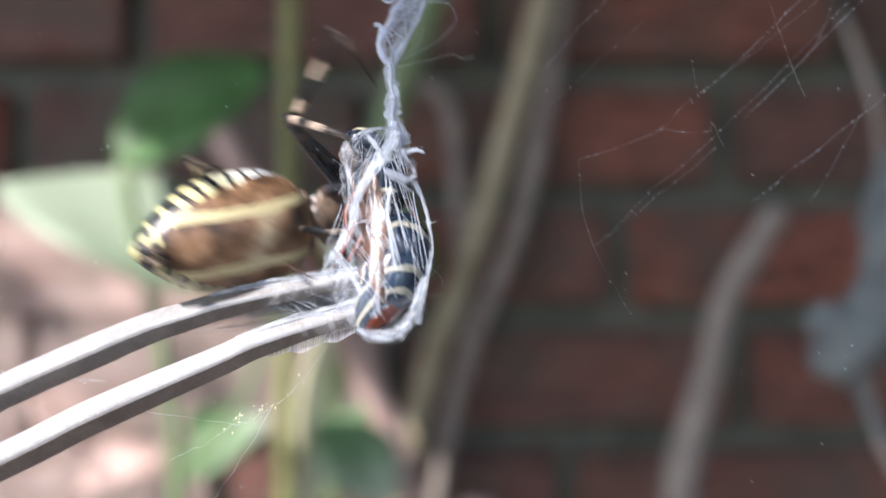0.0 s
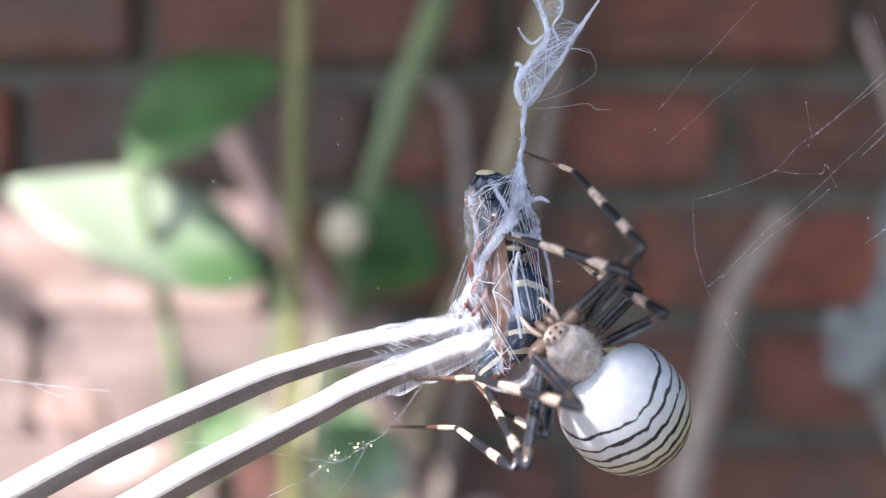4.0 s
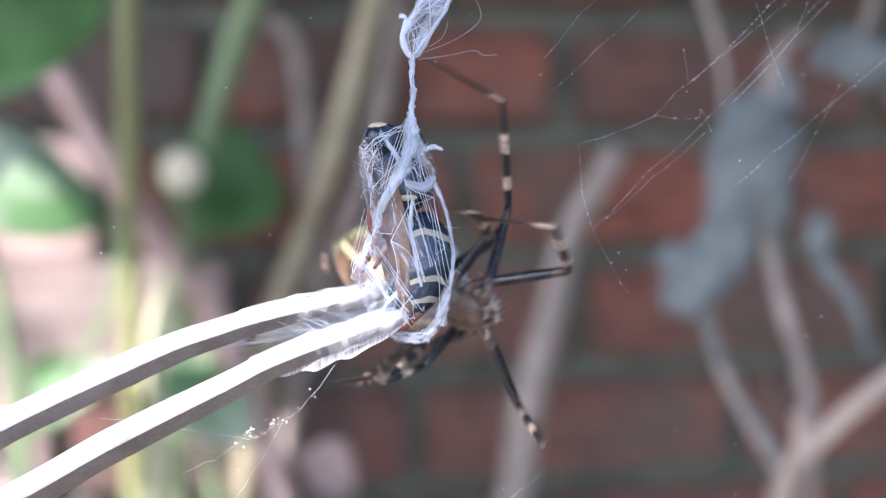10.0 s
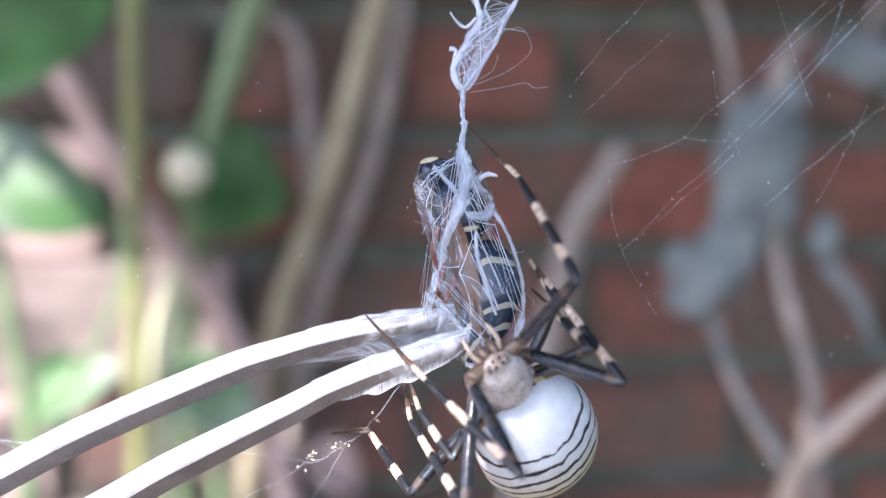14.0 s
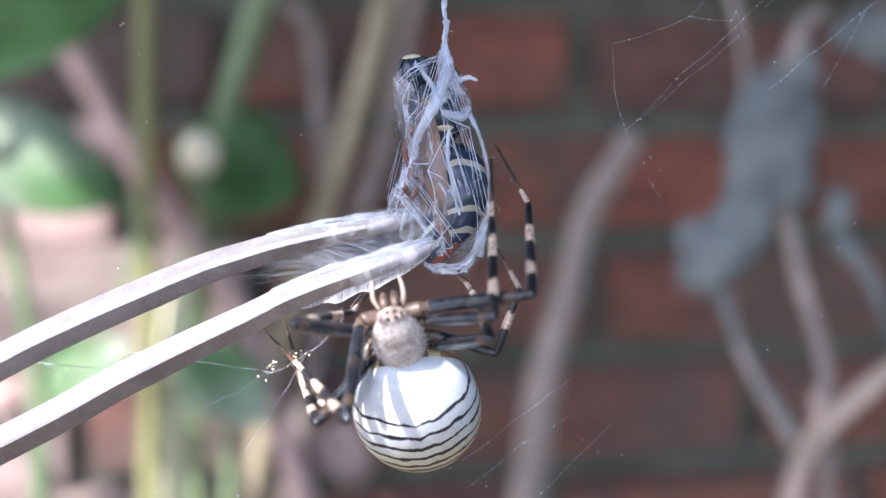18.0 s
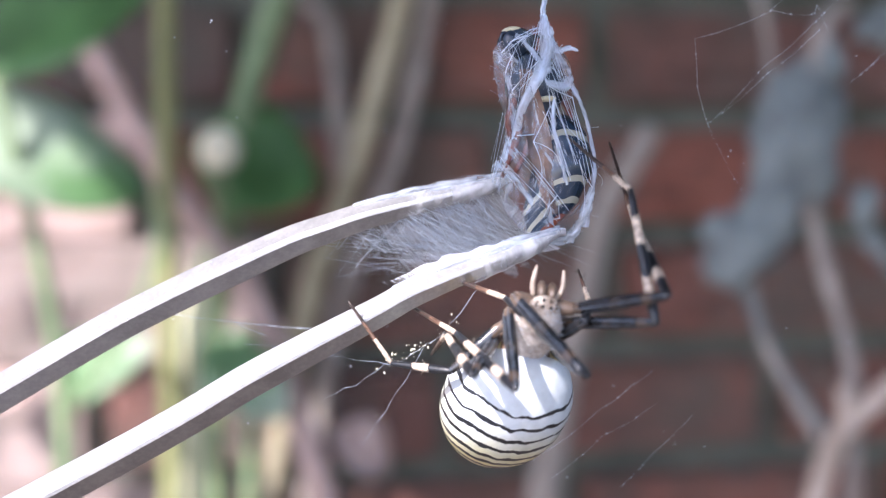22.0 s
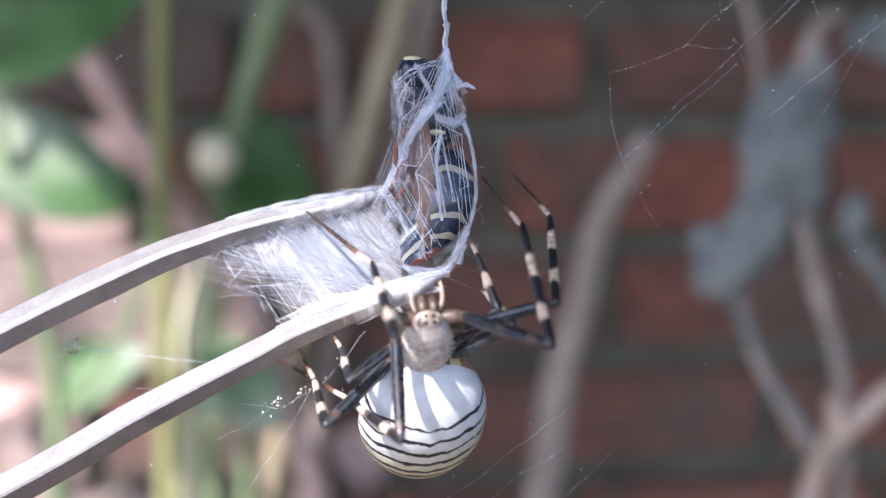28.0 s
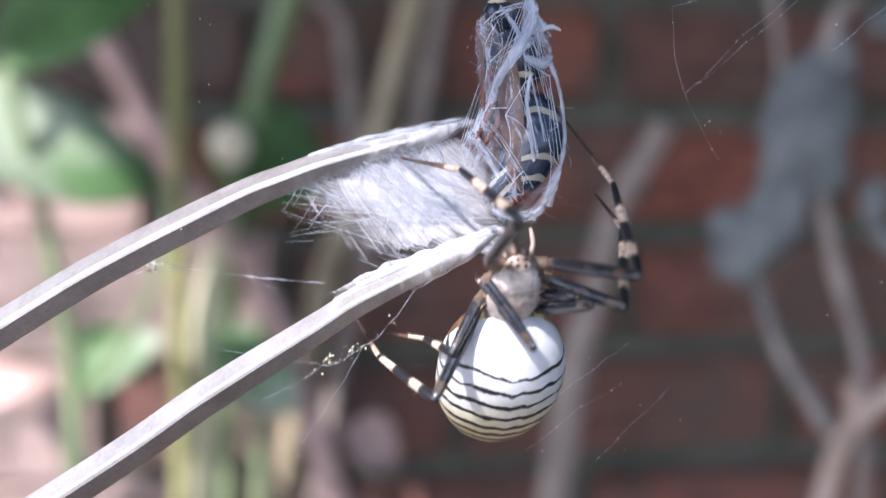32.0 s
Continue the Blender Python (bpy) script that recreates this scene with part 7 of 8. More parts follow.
    limb(legs["right", 2], [
        (0, (2.62, 6.05, -1.03), (5.73, 3.13, -6.08), (3.60, 8.46, -2.06)),
        (.3, (3.46, 9.16, 3.81), (3.24, 7.87, -2.66), (2.27, 4.8, -8.88)),
        (.6, (3.83, 11.15, 1.82), (3.04, 9.05, -4.38), (2.23, 4.83, -9.91)),
        (1, (3.01, 11.17, 2.33), (2.74, 10, -4.16), (2.06, 5.58, -9.54)),
        (1.5, (5.35, 2.81, -.49), (5.67, 4.21, -6.93), (5.63, 7.27, -.64)),
        (2, (3.31, 1.61, -.1), (2.94, 2.13, -6.67), (2.68, 4.25, 0)),
        (2.4, (1.57, 3.94, 3.88), (2.6, 5.17, -2.52), (3.52, 1.22, 3.19)),
        (2.57, (3.53, 6.3, 4.29), (5.62, 1.69, .05), (6.17, -1.87, -5.95)),
        (2.72, (3.07, 11.43, 1.92), (7.26, 6.98, -.58), (9.29, 1.49, -4.42)),
        (3, (4.25, 10.73, 2.45), (5.47, 7.30, -3.04), (4.33, 5.95, -9.82)),
        (4, (4.08, 10.92, 1.96), (2.08, 10.68, -4.33), (1.23, 6.61, -9.96)),
        (6.5, (3.02, 6.88, 4.49), (5.33, 10.32, -.64), (6.52, 10.32, -7.54)),
        (7, (3.47, 2.55, -3.9), (3.59, -2.12, .76), (3.07, 2.79, -4.21)),
        (7.35, (6.04, 5.33, -3.8), (6, 5.9, -10.37), (8.45, 3.16, -4.41)),
        (7.5, (.56, 11.14, 2.58), (4, 12.3, -2.94), (2.94, 7.93, 2.43)),
        (8, (5.15, 6.83, 0.54), (6.80, 1.48, -2.96), (7.32, 8.41, -3.82)),
        (8.5, (3.92, 11.59, .85), (3.07, 8.74, -5.04), (3.14, 5.66, -11.33)),
        (9, (3.92, 6.33, 4.12), (4.55, 6.15, -2.45), (5.62, 6.8, -9.33)),
        (9.5, (4.57, 5.73, 3.64), (5.44, 5.7, -2.9), (6.86, 3.26, 3.51)),
        (9.7, (5.22, 3.12, 1), (4.6, 3.49, -5.56), (2.03, -2.4, -2.78)),
        (9.92, (3.36, 3.1, 2.82), (6.62, -.7, -1.48), (8.66, -1.09, -8.17)),
        (10, (2.34, 10.87, 1.63), (7.11, 13.51, -2.08), (5.35, 7.08, 0.02)),
        (10.5, (4.64, 10.27, 2.24), (4.21, 7.55, -3.76), (5.41, 4.02, -9.68)),
        (11, (4.4, 10.73, 1.91), (4.11, 10.1, -4.66), (2.37, 7.33, -10.85)),
        (12, (6.13, 9.66, .51), (5.44, 8.25, -5.9), (2.93, 6.04, -12.05)),
        (13, (5.33, 10.52, .89), (5.05, 9.12, -5.55), (3.39, 6.38, -11.77)),
        (14, (3.84, 8.23, 4), (4.56, 7.29, -2.5), (5.63, 3.27, -8.13)),
        (15, (4.27, 10, 2.82), (4.72, 8.18, -3.51), (3.9, 5.96, -10.1)),
        (15.5, (4.39, 11.64, -.64), (6.37, 10.87, -6.88), (7.23, 9.74, -13.74)),
        (18, (4.56, 10.46, 2.1), (5.58, 9.33, -4.32), (6.52, 6.59, -10.7)),
        (19, (4.79, 10.56, 1.7), (5.67, 9.85, -4.8), (6.51, 6.28, -10.76)),
        (20, (5.1, 10.87, .59), (4.72, 7.19, -4.87), (5.5, 5.44, -11.61)),
        (22, (4.24, 11.1, 1.51), (2.69, 12.82, -4.67), (.12, 10.19, -10.63)),
        (23, (4.88, 11.05, .63), (4.62, 8.9, -5.6), (4.6, 5.1, -11.49)),
        (24, (4.92, 10.95, .8), (4.96, 9.06, -5.53), (4.58, 5.26, -11.4)),
        (25, (4.83, 10.56, 1.65), (5.16, 8.51, -4.61), (4.96, 4.89, -10.6)),
        (26, (5.49, 10.54, .44), (5.47, 8.5, -5.84), (4.43, 4.94, -11.77)),
        (28.5, (5.59, 10.46, .35), (6.89, 9.06, -5.97), (6.5, 5.66, -12.07)),
        (29, (5.64, 10.6, -1.27), (6.03, 6.58, -6.48), (3.89, 13.19, -5.67)),
        (30, (5.37, 10.67, .44), (6.54, 9.44, -5.93), (5.45, 7.93, -12.68)),
        (31, (5.04, 9.75, 2.32), (6.89, 8.41, -3.87), (6.9, 5.79, -10.36)),
        (32, (3.85, 9.66, 3.34), (5.56, 8.28, -2.89), (6.26, 4.85, -8.95)),
    ])
    limb(legs["right", 3], [
        (0, (2.22, 6.26, -4.68), (3.60, 5.52, -7.69), (3.56, 8.69, -5.59)),
        (.3, (2.99, 8.75, -.91), (2.47, 8.25, -4.23), (1.91, 6.25, -7.41)),
        (.6, (2.94, 8.78, -.79), (2.11, 7.13, -3.65), (1.36, 5.01, -6.71)),
        (1, (2.26, 8.75, .39), (1.82, 10.14, -2.69), (-.35, 10.05, -5.8)),
        (1.5, (3.54, 4.55, 1.57), (2.92, 5.56, -1.62), (2.85, 6.23, -5.36)),
        (2, (3.11, 3.98, 1.55), (2.18, 4.14, -1.72), (2.11, 4.65, -5.48)),
        (2.4, (3.1, 3.11, -2.42), (4.55, .47, -3.98), (3.96, -.93, -.49)),
        (2.57, (2.85, 6.83, 2.01), (3.13, 4.3, -.24), (2.77, 3.69, -3.97)),
        (2.72, (4.64, 6.89, -.4), (6.98, 4.98, -1.97), (5.01, 8.19, -1.46)),
        (3, (3.80, 7.63, 0.26), (5.55, 5.89, -2.07), (4.75, 9.60, -2.15)),
        (4, (4.39, 7.16, .15), (3.28, 9.5, -2.06), (1.48, 11.32, -4.87)),
        (6.5, (3.48, 5.29, 1.83), (3.04, 7.1, -1.02), (2.56, 7.83, -4.71)),
        (7, (1.68, 6.11, 2.47), (2.65, 8.42, .18), (1.74, 5.15, 1.88)),
        (7.35, (3.84, 4.05, -2.73), (4.94, 4.84, -5.85), (4.28, 6.26, -9.31)),
        (7.5, (3.93, 7.76, .29), (5.55, 7.23, -2.66), (6.55, 7.67, -6.3)),
        (8, (4.16, 5.17, -1.17), (6.70, 2.97, -1.73), (6.46, 6.69, -2.46)),
        (8.5, (4.79, 6.3, -1.51), (4.21, 6.07, -4.85), (3.62, 4.78, -8.38)),
        (9, (3.28, 4.36, 1.67), (2.86, 5.1, -1.62), (2.75, 5.24, -5.42)),
        (9.5, (4.6, 4.3, -.87), (5.09, 3.4, -4.11), (7.43, 2.84, -1.17)),
        (9.7, (3.14, 2.73, -.63), (4.49, -.35, -.16), (3.08, -.37, -3.69)),
        (9.92, (2.85, 3.55, 1.36), (5.21, 1.49, .03), (6.48, 1.12, -3.53)),
        (10, (4.68, 7.43, 0.61), (6.73, 8.40, -1.93), (5.45, 5.20, -0.32)),
        (10.5, (3.67, 7.13, 1.29), (3.76, 6.97, -2.1), (3.82, 5.32, -5.52)),
        (11, (4.66, 6.04, .31), (5.19, 8.15, -2.31), (5.25, 6.58, -5.76)),
        (12, (4.42, 7.44, -1), (4.55, 9.56, -3.66), (4.77, 8.15, -7.18)),
        (13, (4.8, 6.47, -1.14), (4.83, 8.53, -3.84), (4.64, 10.81, -6.88)),
        (14, (4.41, 6.99, -2.11), (5, 5.45, -5.08), (5.61, 3.28, -8.14)),
        (15, (3.72, 7.91, .44), (3.72, 6.81, -2.78), (3.66, 4.43, -5.75)),
        (15.5, (4.11, 7.18, .69), (4.54, 7.4, -2.67), (4.92, 5.41, -5.89)),
        (18, (4.49, 4.7, .37), (6.28, 6.49, -1.9), (5.73, 5.36, -5.49)),
        (19, (4.7, 4.99, 0), (6.05, 6.92, -2.46), (5.69, 5.22, -5.84)),
        (20, (3.55, 7, 1.48), (3.85, 6.84, -1.9), (2.97, 6.88, -5.6)),
        (22, (1.76, 8.85, .36), (2.54, 6.99, -2.38), (2.54, 5.3, -5.79)),
        (23, (2.31, 6.96, 2.15), (1.74, 5.6, -.91), (1.7, 3.39, -4)),
        (24, (2.03, 7.16, 2.12), (1.73, 5.9, -1.02), (1.49, 3.41, -3.88)),
        (25, (1.89, 7.94, 1.63), (1.62, 5.9, -1.08), (2.06, 2.87, -3.33)),
        (26, (2.33, 6.95, 2.15), (2.07, 5.89, -1.07), (1.84, 3.71, -4.18)),
        (28.5, (3.26, 8.56, -1.44), (2.92, 9.34, -4.73), (3.05, 7.22, -7.88)),
        (29, (3.11, 8.59, -1.69), (3.25, 7.33, -4.85), (3.42, 4.79, -7.67)),
        (30, (2.59, 8.72, -2.04), (2.43, 8.2, -5.39), (2.87, 5.69, -8.21)),
        (31, (2.8, 7.91, 1.33), (2.13, 5.96, -1.37), (2.43, 3.48, -4.23)),
        (32, (2.23, 8.12, 1.37), (1.81, 6.16, -1.38), (2.17, 3.73, -4.27)),
    ])
    limb(legs["right", 4], [
        (0, (1.91, 2.28, 0.96), (4.45, -2.00, -1.59), (2.82, 2.08, 2.78)),
        (.3, (3.55, 7.75, 3.21), (3.47, 5.54, -1.93), (3.49, 1.86, -6.92)),
        (.6, (2.28, 8.02, 3.43), (3.63, 7.11, -1.93), (3.3, 3.42, -6.9)),
        (1, (2.27, 9.78, .94), (1.32, 7.05, -3.86), (-.03, 3.1, -8.44)),
        (1.5, (4.85, 2.93, 3.29), (2.99, 3.17, -1.99), (2, 3.2, -8.11)),
        (2, (3.59, 1.22, 3.09), (2.79, 1.67, -2.44), (2.52, 1.6, -8.63)),
        (2.4, (4.46, .45, -3.31), (4.04, 1.89, -8.71), (2.63, -1.15, -3.49)),
        (2.57, (.77, 8.96, 2.48), (2.56, 3.96, .71), (2.72, -.44, -3.66)),
        (2.72, (1.47, 9.86, .88), (4.13, 5.51, -1.43), (5.93, .11, -3.89)),
        (3, (2.42, 9.71, 2.93), (3.20, 5.64, -0.83), (4.15, 0.58, -4.28)),
        (4, (4.19, 7.87, 2.71), (3.54, 6.84, -2.75), (3.78, 3.87, -8.19)),
        (6.5, (3.87, 2.04, 3.51), (3.42, 4.66, -1.42), (2.94, 4.98, -7.59)),
        (7, (4, .44, -3.77), (3.22, 4.46, -7.6), (3.28, 2.01, -1.9)),
        (7.35, (4.83, .05, -1.09), (3.76, 1.64, -6.35), (1.12, 3.27, -11.71)),
        (7.5, (6.94, 3.5, -.08), (8.51, 5.09, -5.21), (5.28, 4.65, .07)),
        (8, (4.34, 4.67, 1.63), (4.95, -0.29, -0.90), (5.49, 5.87, -1.43)),
        (8.5, (4.7, 7.33, 2.76), (4.18, 5.87, -2.62), (4.37, 3.23, -8.23)),
        (9, (5.9, 1.15, -.2), (4.46, .63, -5.59), (4.83, 3.67, -.2)),
        (9.5, (3.88, 1.42, 3.09), (4.71, 1.6, -2.45), (6.84, 3.65, -7.9)),
        (9.7, (3.28, -.06, 1.74), (2.72, 1.69, -3.55), (4.1, -3.15, .07)),
        (9.92, (4.26, 1.36, 2.78), (4.45, -1.46, -2.05), (5.3, -3.42, -7.87)),
        (10, (1.71, 4.68, 2.93), (5.28, 7.53, -0.31), (8.39, 10.27, -4.93)),
        (10.5, (4.04, 6.67, 3.62), (5.6, 4.59, -1.34), (6.77, .61, -5.94)),
        (11, (3.79, 8.35, 2.52), (3.84, 6.17, -2.64), (3.17, 3, -7.93)),
        (12, (5.91, 7.56, .78), (4.6, 3.38, -2.69), (4.11, 9.28, -.87)),
        (13, (4.06, 8.76, 1.76), (4.4, 6.46, -3.34), (4.5, 3.42, -8.74)),
        (14, (3.64, 8.84, 1.99), (4.18, 5.63, -2.57), (4.98, 1.19, -6.83)),
        (15, (4.98, 8.54, .94), (4.24, 4.67, -3.04), (4.78, -.24, -6.79)),
        (15.5, (3.29, 8.38, 2.78), (3.58, 6.17, -2.36), (4.33, 2.26, -7.11)),
        (18, (4.28, 8.51, 1.92), (3.98, 5.78, -2.96), (3.2, 1.68, -7.55)),
        (19, (4.51, 8.72, 1.32), (3.23, 5.07, -2.73), (2.77, 1.46, -7.75)),
        (20, (3.63, 9.4, .93), (3.44, 6.71, -3.98), (2.51, 2.22, -8.16)),
        (22, (1.92, 8.45, 3.09), (.92, 5.32, -1.44), (1.16, 1.06, -5.94)),
        (23, (2.22, 9.11, 2.28), (1.45, 6.13, -2.41), (1.95, 1.58, -6.58)),
        (24, (2.75, 9.54, 1.32), (1.94, 5.96, -2.91), (2.49, .78, -6.27)),
        (25, (1.66, 7.64, 3.77), (.78, 5.26, -1.22), (1.58, 1.38, -5.99)),
        (26, (2.81, 9.02, 2.21), (1.99, 6.1, -2.5), (2.17, 2.83, -7.76)),
        (28.5, (3.77, 9.48, .48), (3.7, 5.98, -3.89), (4.36, 2.04, -8.63)),
        (29, (3.44, 9.56, .69), (3.71, 6.08, -3.69), (4.41, 1.72, -8.04)),
        (30, (3.06, 9.68, .71), (2.76, 6.21, -3.67), (3.49, 2.04, -8.21)),
        (31, (2.99, 9.22, 1.81), (2.66, 5.62, -2.47), (3.6, 1.4, -6.91)),
        (32, (2.72, 8.84, 2.49), (2.33, 5.53, -2.01), (3.33, 1.33, -6.46)),
    ])
    limb(legs["left", 1], [
        (0, (-1.36, 7.39, -0.34), (-0.01, 4.27, -6.69), (-1.40, 10.06, -1.95)),
        (.3, (-1.38, 11.93, 3.63), (-1.64, 8.12, -2.47), (-3.64, 8.31, -9.8)),
        (.6, (-3.86, 10.87, 3.81), (-4.26, 6.91, -2.18), (-7.05, 4.88, -8.96)),
        (1, (-2.24, 10.12, 4.66), (-4.1, 8.14, -2.01), (-6.5, 5.23, -8.6)),
        (1.5, (1.13, 8.59, 4.46), (1.4, 9.39, -2.69), (1.1, 10.11, -10.25)),
        (2, (1.17, 7.98, 4.48), (.75, 9.04, -2.63), (.38, 13.87, -8.49)),
        (2.4, (-4.84, 5.18, 3.21), (-5.64, 3.92, -3.83), (-6.75, -2.56, -7.64)),
        (2.57, (-3.67, 4.61, 3.55), (-7.75, -.69, .9), (-7.7, -4.75, -5.53)),
        (2.72, (-4.56, 12.63, 1.39), (-4.19, 7.66, -3.81), (-3.42, 3.44, -10.08)),
        (3, (-2.85, 13.85, 2.12), (-3.24, 8.71, -2.91), (-5.48, 7.24, -10.02)),
        (4, (-1.54, 10.08, 4.73), (-4.26, 8.58, -1.77), (-8.25, 6.47, -7.89)),
        (6.5, (-3.79, 9.97, 4.28), (-3.97, 11.27, -2.8), (-2.84, 8.16, -9.64)),
        (7, (-.83, 9.33, 4.91), (-1.86, 11.9, -1.74), (-1.45, 9.28, 5.39)),
        (7.35, (3.74, 10.36, -2.63), (-.54, 12.66, -7.94), (2.21, 9.31, -1.71)),
        (7.5, (-6.2, 5.56, 1.92), (-7.01, 6.02, -5.21), (-5.44, .83, -10.54)),
        (8, (-4.04, 6.94, 0.19), (-6.85, 2.60, -4.81), (-9.03, 9.34, -7.57)),
        (8.5, (-4.47, 13.09, .23), (-4.46, 8.83, -5.58), (-5.57, 4.67, -11.84)),
        (9, (-5.45, 11.11, 2.37), (-5.67, 9.59, -4.66), (-3.95, 6.82, -11.53)),
        (9.5, (-4.88, 5.77, 3.53), (-3.46, 5.62, -3.53), (-3.71, 4.13, 3.92)),
        (9.7, (-6.59, 5.1, -2.19), (-7.75, -1.9, -.96), (-8.37, 1.99, -7.46)),
        (9.92, (-2.21, 3.14, 2.54), (-1.86, .07, -3.96), (-.39, 2.01, -11.16)),
        (10, (-5.04, 8.34, 0.31), (-4.85, 14.11, -3.97), (0.84, 16.84, -8.21)),
        (10.5, (-3.76, 8.1, 4.66), (-3.33, 4.72, -1.68), (-3.88, 2.37, -8.89)),
        (11, (-2.27, 10.33, 4.57), (-2.08, 7.91, -2.2), (-1.54, 5.29, -9.32)),
        (12, (-.37, 7.77, 4.99), (-.26, 6.18, -2.03), (-.92, 3.75, -9.2)),
        (13, (-2.61, 9.77, 4.72), (-3.67, 8.51, -2.29), (-4.17, 4.46, -8.7)),
        (14, (-2.34, 9.11, 4.94), (-3.15, 8.09, -2.14), (-3.53, 5.19, -9.16)),
        (15, (-2.15, 9.39, 4.9), (-3.69, 8.21, -2.03), (-4.21, 4.83, -8.82)),
        (15.5, (-2.14, 9, 4.98), (-2.26, 6.67, -1.83), (-2.67, 4.98, -9.23)),
        (18, (-2.5, 9.13, 4.91), (-4.94, 5.12, -.55), (-7.85, 1.23, -6.4)),
        (19, (-2.42, 8.9, 4.96), (-4.58, 4.43, -.25), (-7.78, 1.56, -6.52)),
        (20, (.72, 8.72, 4.63), (-1.61, 5.38, -1.31), (-5.65, 3.55, -7.48)),
        (22, (1.14, 10.1, 4.06), (-1.63, 6.79, -1.7), (-5.17, 2.06, -6.48)),
        (23, (.35, 8.22, 4.8), (-.94, 6.35, -2.03), (-4.69, 2.05, -7.05)),
        (24, (1.17, 9.14, 4.35), (-.44, 5.68, -1.75), (-3.83, 1.38, -7.03)),
        (25, (.07, 13.41, 1.17), (-1.9, 11.03, -5.34), (-4.7, 5.57, -9.81)),
        (26, (-1.87, 13.33, 1.84), (-2.94, 10.97, -4.88), (-5.45, 6.35, -10.38)),
        (28.5, (-2.16, 12.36, 3.16), (-2.43, 8.89, -3.13), (-5.36, 6.01, -9.53)),
        (29, (-2.42, 12.71, 2.69), (-2.5, 9.07, -3.51), (-4.63, 5.86, -10.07)),
        (30, (-3.02, 13.24, 1.6), (-3.37, 9.59, -4.6), (-5.87, 5.38, -10.41)),
        (31, (-2.49, 13.58, 1.06), (-3.07, 9.61, -4.92), (-5.63, 5.75, -10.94)),
        (32, (-1.19, 13.45, 1.58), (-2.62, 10.43, -4.79), (-5.15, 6.14, -10.54)),
    ])
